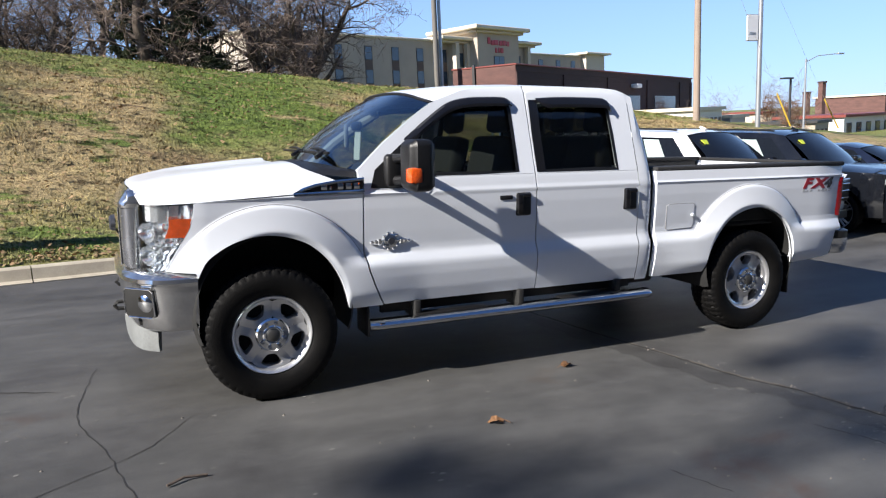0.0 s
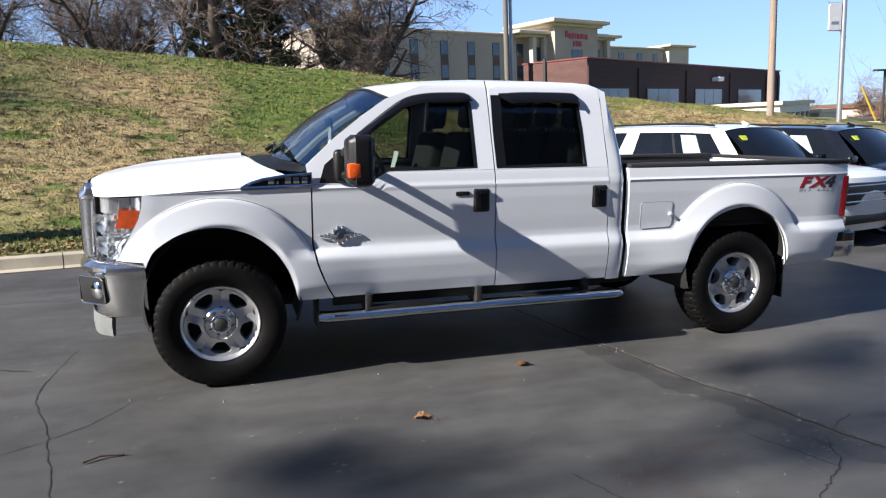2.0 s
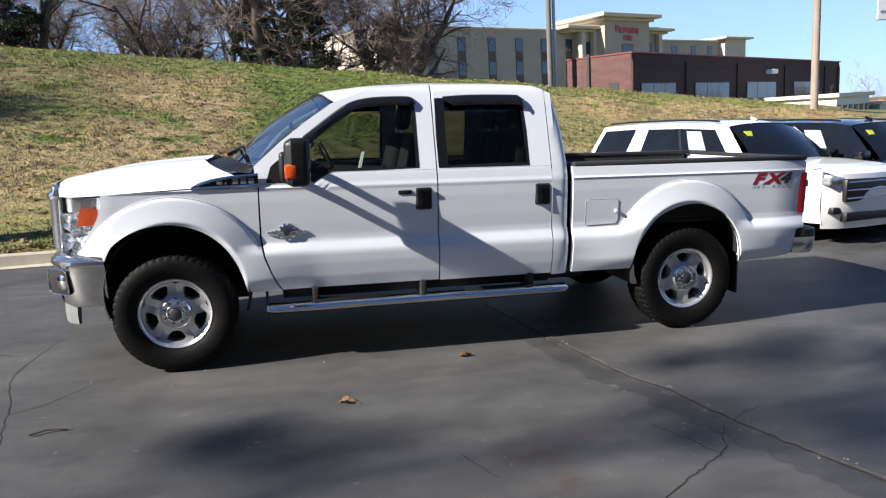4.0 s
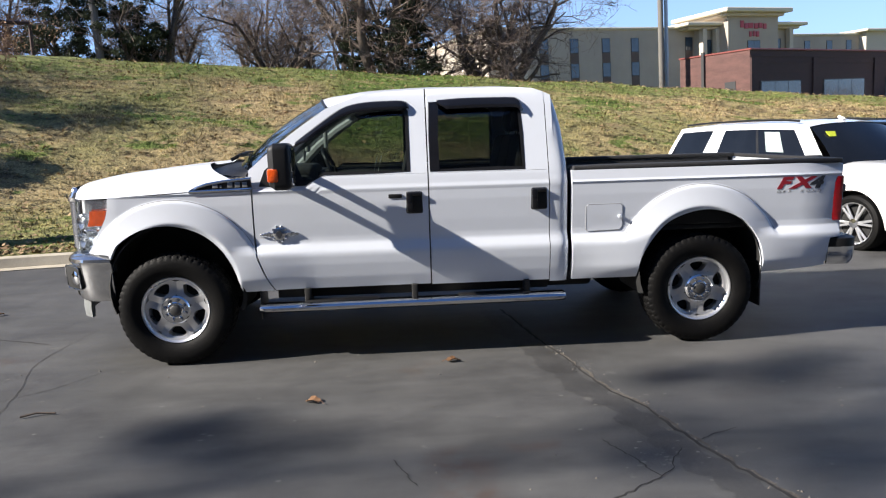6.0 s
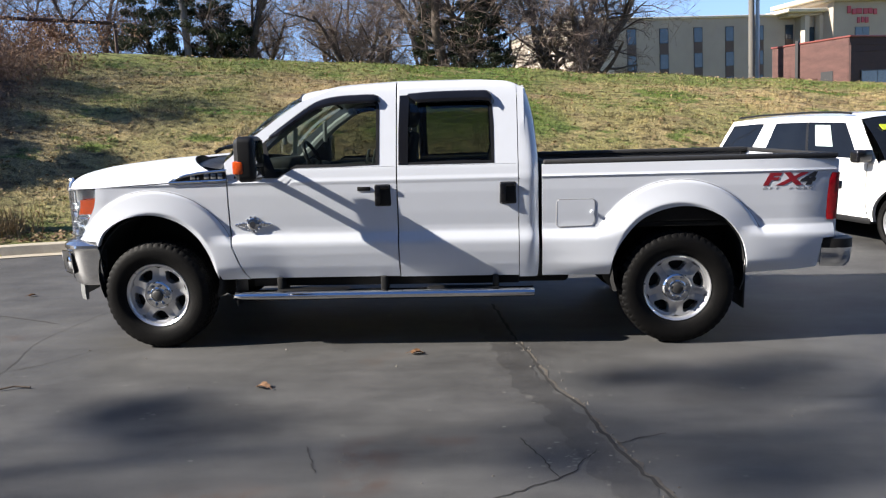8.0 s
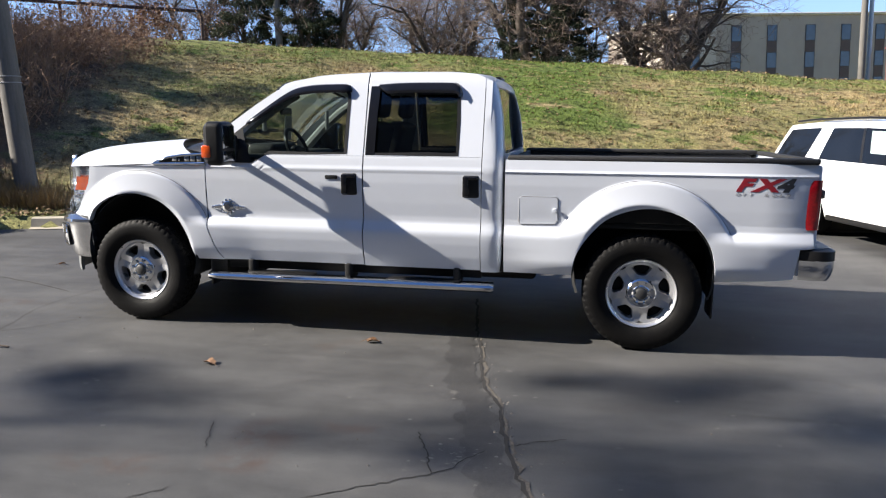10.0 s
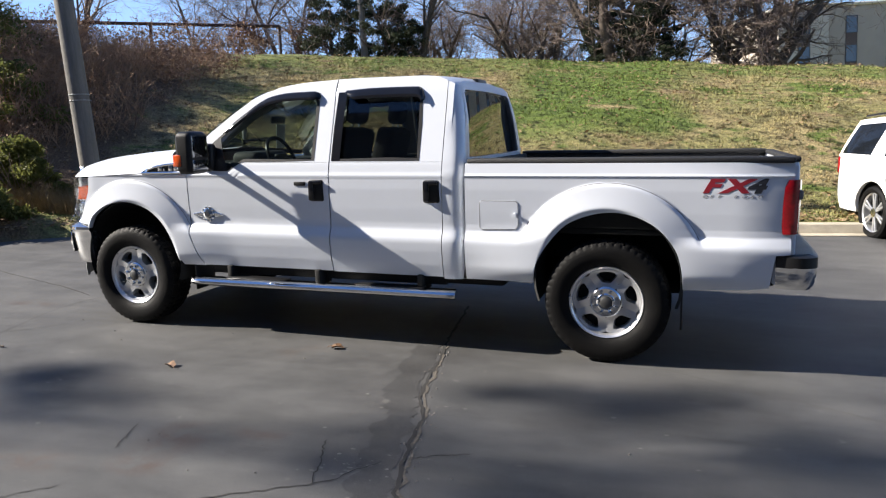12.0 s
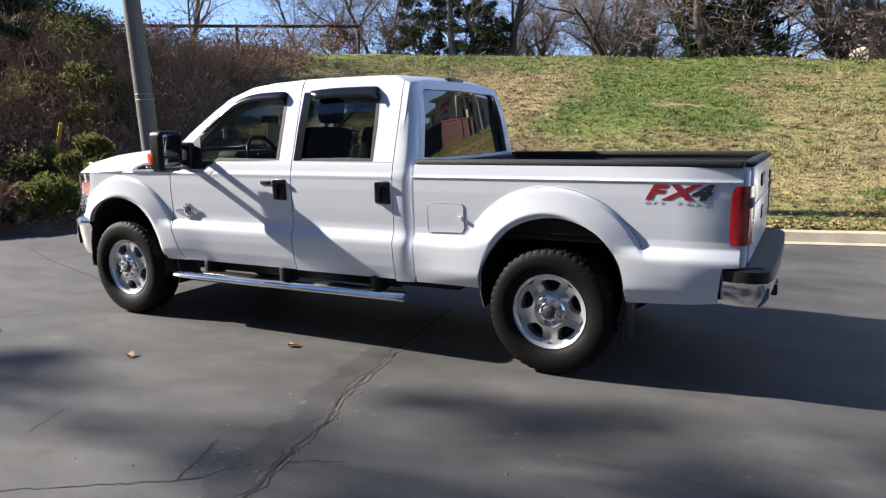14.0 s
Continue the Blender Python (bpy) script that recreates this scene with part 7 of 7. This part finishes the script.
def brush():
    """Dead stems and saplings over the left bank."""
    rng = random.Random(15)
    lines = []
    for _ in range(10500):
        x, y = rng.uniform(-19, -6.3), rng.uniform(2.0, 18)
        v = float(kerb_dist(x, y))
        edge = -7.7 - 0.10 * (y - 7) + 0.5 * math.sin(y * 1.7)
        if v < 0.3 or x > edge or (x > -10 and y > 14) or (x > -9.8 and y < 5.6):
            continue
        h = rng.uniform(0.4, 1.7) * (0.6 if x > -8.6 else 1.0) * (1 - 0.68 * sstep(9.0, 13.0, y))
        p = Vector((x, y, float(hill_z(x, y)) - 0.03))
        pts, d = [p], Vector((rng.uniform(-0.6, 0.6), rng.uniform(-0.6, 0.6), 1))
        for k in range(3):
            d = d + Vector((rng.uniform(-0.4, 0.4), rng.uniform(-0.4, 0.4), -0.12 * k))
            pts.append(pts[-1] + d.normalized() * h / 3)
        lines.append((pts, [0.010, 0.008, 0.006, 0.004], 4))
        for _ in range(3):
            q = pts[1].lerp(pts[3], rng.random())
            e = q + Vector((rng.uniform(-1, 1), rng.uniform(-1, 1), rng.uniform(-0.1, 1))) * h * 0.28
            lines.append(([q, e], [0.006, 0.003], 4))
    ob = link_mesh("brush", lines_mesh("brush", lines), M_BRUSH)
    ob.matrix_world = LOT
    tagged(ob, "tangle of dead brown stems on the bank", "brush", kind="stuff")
    cs, ss = [], []
    for _ in range(420):
        x, y = rng.uniform(-19, -7.6), rng.uniform(3.0, 16)
        if float(kerb_dist(x, y)) < 0.6:
            continue
        cs.append((x, y, float(hill_z(x, y)) + rng.uniform(0.1, 0.9)))
        ss.append((rng.uniform(0.3, 0.8), rng.uniform(0.3, 0.8), rng.uniform(0.2, 0.5)))
    ob = link_mesh("dry_foliage", leaf_mesh("dry_foliage", cs, ss, 34000, 0.040, 12), M_BRUSH)
    ob.matrix_world = LOT
    tagged(ob, "dry brown leaves caught in the brush", "brush", kind="stuff")


brush()


def shrub(x, y, size, n, material, label, seed, leaf=0.045, name="shrub", z=0.0):
    rng = random.Random(seed)
    root = empty(name, LOT @ pose(x, y, float(hill_z(x, y)) + z), label, "shrub")
    lines = []
    for _ in range(40):
        pts, d = [Vector((rng.uniform(-0.1, 0.1), rng.uniform(-0.1, 0.1), -0.05))], Vector((rng.uniform(-1, 1), rng.uniform(-1, 1), 1))
        for k in range(3):
            d = d + Vector((rng.uniform(-0.4, 0.4), rng.uniform(-0.4, 0.4), 0.1))
            pts.append(pts[-1] + d.normalized() * size[1] * 0.34)
        lines.append((pts, [0.012, 0.009, 0.006, 0.004], 4))
    link_mesh("stem", lines_mesh("stem", lines), M_TWIG, root)
    cs, ss = blob_centres(rng, 26, (0, 0, 0.05), size, 0.8)
    link_mesh("foliage", leaf_mesh("foliage", cs, ss, n, leaf, seed), material, root)
    return root


shrub(-9.3, 6.7, (1.1, 1.2), 4500, M_IVY, "rounded green shrub with yellowish tips on the bank", 3)
shrub(-8.6, 4.6, (0.9, 0.5), 3500, M_IVY, "low green shrub at the foot of the bank", 5)
shrub(-10.4, 4.6, (1.2, 0.9), 3500, M_BRUSH, "brown withered shrub near the kerb", 6)
shrub(-6.75, 2.95, (0.7, 0.4), 3000, M_BRUSH, "withered reddish-brown shrub at the lot's edge", 7)
shrub(-11.5, 8.5, (1.5, 1.6), 4500, M_IVY, "green shrub covered in vines", 8)
for k, (x, y) in enumerate(((-7.4, 3.0), (-8.4, 2.4), (-9.3, 1.7), (-10.4, 1.1), (-8.3, 3.5), (-9.6, 3.2), (-11.5, 2.6), (-10.6, 6.2))):
    shrub(x, y, (0.75, 0.55 + 0.1 * (k % 3)), 2400, (M_BRUSH, M_IVY, M_BRUSH)[k % 3], ("withered brown shrub in the bank's brush", "low green shrub in the bank's brush", "withered brown shrub in the bank's brush")[k % 3], 40 + k)
shrub(-6.9, 4.8, (0.85, 0.95), 6500, M_IVY, "rounded green shrub with yellowish tips by the pole", 61)
shrub(-6.5, 3.6, (0.75, 0.55), 4200, M_IVY, "low yellow-green shrub at the lot's edge", 62)
# vine-covered saplings at the left
for k, (x, y, w, h) in enumerate(((-14.6, 8.6, 1.8, 4.6), (-12.2, 6.7, 1.0, 3.0), (-16.4, 9.4, 1.8, 4.4))):
    shrub(x, y, (w, h), 7000 if h < 5 else 15000, M_EVERGREEN if k == 1 else M_IVY, "tall tangle of green vines over saplings", 20 + k, 0.06 if h < 5 else 0.08, "vine_thicket")


def tufts():
    """Pale dry bunch grass round the pole's foot."""
    rng = np.random.default_rng(8)
    n = 5200
    cx = rng.choice([-6.3, -5.6, -6.9, -5.0, -7.4, -6.0], n) + rng.normal(0, 0.28, n)
    cy = 4.4 + (cx + 6) * 0.2 + np.abs(rng.normal(0, 0.45, n)) + 0.15
    cz = hill_z(cx, cy)
    ang = rng.uniform(0, 2 * np.pi, n)
    h, lean = rng.uniform(0.12, 0.42, n), rng.uniform(0.05, 0.3, n)
    w = 0.007
    b0 = np.stack([cx - w * np.sin(ang), cy + w * np.cos(ang), cz - 0.02], 1)
    b1 = np.stack([cx + w * np.sin(ang), cy - w * np.cos(ang), cz - 0.02], 1)
    t = np.stack([cx + lean * np.cos(ang), cy + lean * np.sin(ang), cz + h], 1)
    v = np.stack([b0, b1, t], 1).reshape(-1, 3)
    ob = raw("dry_grass", v.tolist(), np.arange(n * 3).reshape(-1, 3).tolist(), mat("dry_grass", (0.34, 0.25, 0.12), 0.85, col2=(0.22, 0.15, 0.07), scale=5, spread=0.3), sharp=0)
    ob.matrix_world = LOT
    tagged(ob, "tufts of pale dry grass at the foot of the pole", "grass", kind="stuff")


tufts()


def turf(n, x0, x1, v0, v1, h0, h1, width, seed, name="grass"):
    rng = np.random.default_rng(seed)
    x = rng.uniform(x0, x1, n)
    y = np.interp(x, KERB_FINE[:, 0], KERB_FINE[:, 1]) + rng.uniform(v0, v1, n) * 1.02
    keep = (kerb_dist(x, y) > 0.22) & (hill_z(x, y) > 0) & (x > -6.6 - 0.3 * (y - 6.0) + rng.normal(0, 0.5, n))
    x, y = x[keep], y[keep]
    z = hill_z(x, y)
    m = len(x)
    ang, lean = rng.uniform(0, 2 * np.pi, m), rng.uniform(0.01, 0.07, m)
    h = rng.uniform(h0, h1, m) * (0.75 + 0.5 * np.sin(x * 1.9 + y) * np.sin(y * 2.3 - x * 0.6))
    sx, sy = -np.sin(ang) * width, np.cos(ang) * width
    b0 = np.stack([x + sx, y + sy, z - 0.01], 1)
    b1 = np.stack([x - sx, y - sy, z - 0.01], 1)
    t = np.stack([x + np.cos(ang) * lean, y + np.sin(ang) * lean, z + np.maximum(h, 0.02)], 1)
    v = np.stack([b0, b1, t], 1).reshape(-1, 3)
    ob = raw(name, v.tolist(), np.arange(m * 3).reshape(-1, 3).tolist(), M_BLADE, sharp=0)
    ob.matrix_world = LOT
    tagged(ob, "short straw and green grass on the embankment", "grass", kind="stuff")


turf(260000, -14, 22, 0.25, 12.6, 0.02, 0.065, 0.011, 1)


def litter(n, seed, spread_v, leaf, x0, x1, name, label, lift=0.03):
    rng = np.random.default_rng(seed)
    x = rng.uniform(x0, x1, n)
    v = spread_v(rng, n)
    y = np.interp(x, KERB_FINE[:, 0], KERB_FINE[:, 1]) + v
    z = hill_z(x, y) + lift
    a = rng.uniform(0, 2 * np.pi, n)
    L = leaf * rng.uniform(0.6, 1.4, n)
    tz = rng.uniform(-0.5, 0.5, (n, 2)) * L[:, None]
    ca, sa = np.cos(a) * L, np.sin(a) * L
    p = np.stack([x, y, z], 1)
    q = np.stack([p + np.stack([ca, sa, tz[:, 0]], 1), p + np.stack([-sa * 0.6, ca * 0.6, tz[:, 1] + 0.2 * L], 1), p - np.stack([ca, sa, tz[:, 0]], 1), p - np.stack([-sa * 0.6, ca * 0.6, tz[:, 1]], 1)], 1).reshape(-1, 3)
    ob = raw(name, q.tolist(), np.arange(n * 4).reshape(-1, 4).tolist(), M_TANLEAF, sharp=0)
    ob.matrix_world = LOT
    tagged(ob, label, "leaves", kind="stuff")


litter(13000, 3, lambda r, n: r.uniform(0.25, 12.5, n), 0.035, -13, 24, "fallen_leaves", "fallen tan leaves scattered over the grass", 0.05)
litter(5200, 4, lambda r, n: 0.22 + np.abs(r.normal(0, 0.35, n)), 0.030, -9, 20, "leaf_litter", "brown leaf litter along the kerb", 0.02)

# ---- marks and debris on the asphalt ----
def ribbon(name, pts, width, material, z=0.003, jitter=0.02, seed=1, label="crack in the asphalt"):
    rng = random.Random(seed)
    p = spline(pts, max(8, int(len(pts) * 9)))
    p = p + np.array([[rng.uniform(-jitter, jitter), rng.uniform(-jitter, jitter)] for _ in p])
    t = np.gradient(p, axis=0)
    t /= np.linalg.norm(t, axis=1)[:, None] + 1e-9
    nrm = np.stack([-t[:, 1], t[:, 0]], 1)
    v, f = [], []
    for i, (c, n_) in enumerate(zip(p, nrm)):
        w = width * rng.uniform(0.55, 1.2) * (0.25 if i in (0, len(p) - 1) else 1)
        v += [(c[0] + n_[0] * w, c[1] + n_[1] * w, z), (c[0] - n_[0] * w, c[1] - n_[1] * w, z)]
    for i in range(len(p) - 1):
        f.append((2 * i, 2 * i + 1, 2 * i + 3, 2 * i + 2))
    ob = raw(name, v, f, material, sharp=0)
    ob.matrix_world = LOT
    return tagged(ob, label, "crack", kind="structure")


M_PATCH = asphalt_mat("tar_band", (0.040, 0.039, 0.039), (0.064, 0.063, 0.063))
MAIN = [(2.60, 1.3), (2.72, 0.45), (2.80, 0.0), (2.89, -0.48), (2.96, -0.90), (3.09, -1.20), (3.14, -1.50), (3.20, -1.75), (3.27, -2.02), (3.35, -2.26), (3.60, -3.1), (3.9, -4.4)]
ribbon("tar_band", [(x - 0.13, y) for x, y in MAIN], 0.11, M_PATCH, 0.002, 0.008, 2, "dark worn tar band beside the joint")
ribbon("crack", MAIN, 0.012, M_CRACK, 0.004, 0.012, 3, "long open joint crack in the asphalt")
ribbon("crack_edge", [(x + 0.022, y) for x, y in MAIN], 0.011, mat("crack_grit", (0.14, 0.122, 0.10), 0.95, scale=30, spread=0.4), 0.003, 0.018, 9, "pale grit along the long crack")
for k, pts in enumerate(([(-4.6, 2.0), (-3.4, 1.5), (-1.95, 1.01), (-1.55, 0.86), (-1.26, 0.73)], [(-2.6, -1.3), (-1.6, -0.95), (-0.85, -0.5), (-0.5, -0.05)], [(2.1, -2.6), (2.88, -2.11), (3.01, -1.94), (3.10, -1.80)],
                          [(2.88, -2.11), (2.82, -1.92), (2.72, -1.66)], [(1.1, -3.1), (1.59, -2.63), (1.75, -2.47)], [(1.71, -2.08), (1.60, -1.78)], [(-3.0, 2.9), (-1.8, 3.07), (-1.3, 3.3)],
                          [(-0.7, -1.6), (-0.94, -0.49), (-1.13, 0.19), (-1.09, 0.94), (-1.05, 1.18)], [(3.2, -1.75), (3.5, -1.6)])):
    ribbon("crack", pts, 0.008 if k == 0 else 0.0028 if k in (1, 6, 7) else 0.0036, M_CRACK, 0.003, 0.010, 20 + k, "fine branching crack in the asphalt")


def leaf_thing(x, y, size, turn, seed):
    """A curled dry leaf: lobed blade and stalk."""
    rng = random.Random(seed)
    root = empty("dry_leaf", LOT @ pose(x, y, 0.004, 0, 0, turn), "curled brown dry leaf lying on the asphalt", "leaf", "dry leaves on the asphalt")
    v, f = [(0, 0, 0.012 * size / 0.06)], []
    n = 22
    for k in range(n):
        a = 2 * math.pi * k / n
        r = size * (0.62 + 0.34 * abs(math.cos(2.5 * a)) + rng.uniform(-0.05, 0.05))
        v.append((r * math.cos(a), r * 0.75 * math.sin(a), 0.5 * size * abs(math.sin(a)) ** 1.5 + rng.uniform(0, 0.1) * size))
    for k in range(n):
        f.append((0, 1 + k, 1 + (k + 1) % n))
    raw("blade", v, f, M_DRYLEAF, root, sharp=0)
    raw("stalk", *tube([(0, 0, 0.012), (-size * 0.9, 0.1 * size, 0.02), (-size * 1.5, 0.3 * size, 0.005)], 0.002, 5), M_DRYLEAF, root)


leaf_thing(2.03, -0.207, 0.055, 20, 1)
leaf_thing(1.088, -0.905, 0.055, 160, 2)
leaf_thing(-2.3, 1.9, 0.045, 60, 3)
tagged(raw("twig_piece", [LOT @ Vector(p) for p in tube([(-0.69, -0.93, 0.012), (-0.61, -0.89, 0.02), (-0.50, -0.885, 0.01)], 0.007, 6)[0]], tube([(0, 0, 0), (1, 0, 0), (2, 0, 0)], 0.01, 6)[1], M_BARK), "short broken twig on the asphalt", "twig")


def grit():
    rng = np.random.default_rng(5)
    v, f = [], []
    n = 260
    xs = rng.uniform(-4, 6.5, n)
    ys = rng.uniform(-3.6, 3.2, n)
    on = rng.random(n) < 0.30
    main = np.array(MAIN)
    my = rng.uniform(-3.2, 0.2, n)
    mx = np.interp(-my, -main[:, 1], main[:, 0]) + rng.normal(0.03, 0.05, n)
    xs, ys = np.where(on, mx, xs), np.where(on, my, ys)
    for x, y in zip(xs, ys):
        s = rng.uniform(0.003, 0.011)
        o = len(v)
        v += [(x - s, y, 0.0), (x, y - s * 0.7, 0.0), (x + s, y, 0.0), (x, y + s, 0.0), (x, y, s * 0.8)]
        f += [(o, o + 1, o + 4), (o + 1, o + 2, o + 4), (o + 2, o + 3, o + 4), (o + 3, o, o + 4)]
    ob = raw("grit", v, f, mat("pale_grit", (0.24, 0.22, 0.19), 0.9, col2=(0.16, 0.14, 0.12), scale=3, spread=0.3), sharp=0)
    ob.matrix_world = LOT
    tagged(ob, "pale grit and small stones on the asphalt", "gravel", kind="stuff")


grit()


def flakes(name, spots, n, size, material, label, category, seed):
    """Flat irregular specks scattered round a few spots (x, y, spread)."""
    rng = np.random.default_rng(seed)
    v, f = [], []
    for x, y, sx, sy in spots:
        for _ in range(n):
            cx, cy, s = x + rng.normal(0, sx), y + rng.normal(0, sy), rng.uniform(*size)
            k, o = 6, len(v)
            a0, z = rng.uniform(0, 6.28), 0.0022 + rng.random() * 0.0012
            for j in range(k):
                r = s * rng.uniform(0.45, 1.2)
                v.append((cx + 1.6 * r * math.cos(a0 + j * 1.047), cy + r * math.sin(a0 + j * 1.047), z))
            f.append(tuple(range(o, o + k)))
    ob = raw(name, v, f, material, sharp=0)
    ob.matrix_world = LOT
    tagged(ob, label, category, kind="stuff")


flakes("paint_scuff", [(1.6, -1.2, 1.6, 0.8), (0.2, -0.6, 1.2, 0.7), (3.0, -1.9, 0.12, 0.10), (-2.0, 0.6, 1.2, 0.8)], 26, (0.004, 0.013), mat("pale_scuff", (0.22, 0.215, 0.20), 0.9, col2=(0.14, 0.135, 0.13), scale=9, spread=0.3), "pale scuffs and flecks on the asphalt", "marks", 4)
ribbon("hairline", [(4.2, 0.05), (4.65, -0.185), (5.258, -0.474), (5.743, -0.741), (6.4, -1.1)], 0.006, mat("pale_seam", (0.125, 0.122, 0.118), 0.9, scale=9, spread=0.3), 0.003, 0.004, 61, "pale hairline seam in the asphalt")
ribbon("hairline", [(4.3, -1.07), (4.8, -1.09), (5.366, -1.091), (6.0, -1.10)], 0.005, bpy.data.materials["pale_seam"], 0.003, 0.004, 62, "pale hairline seam in the asphalt")
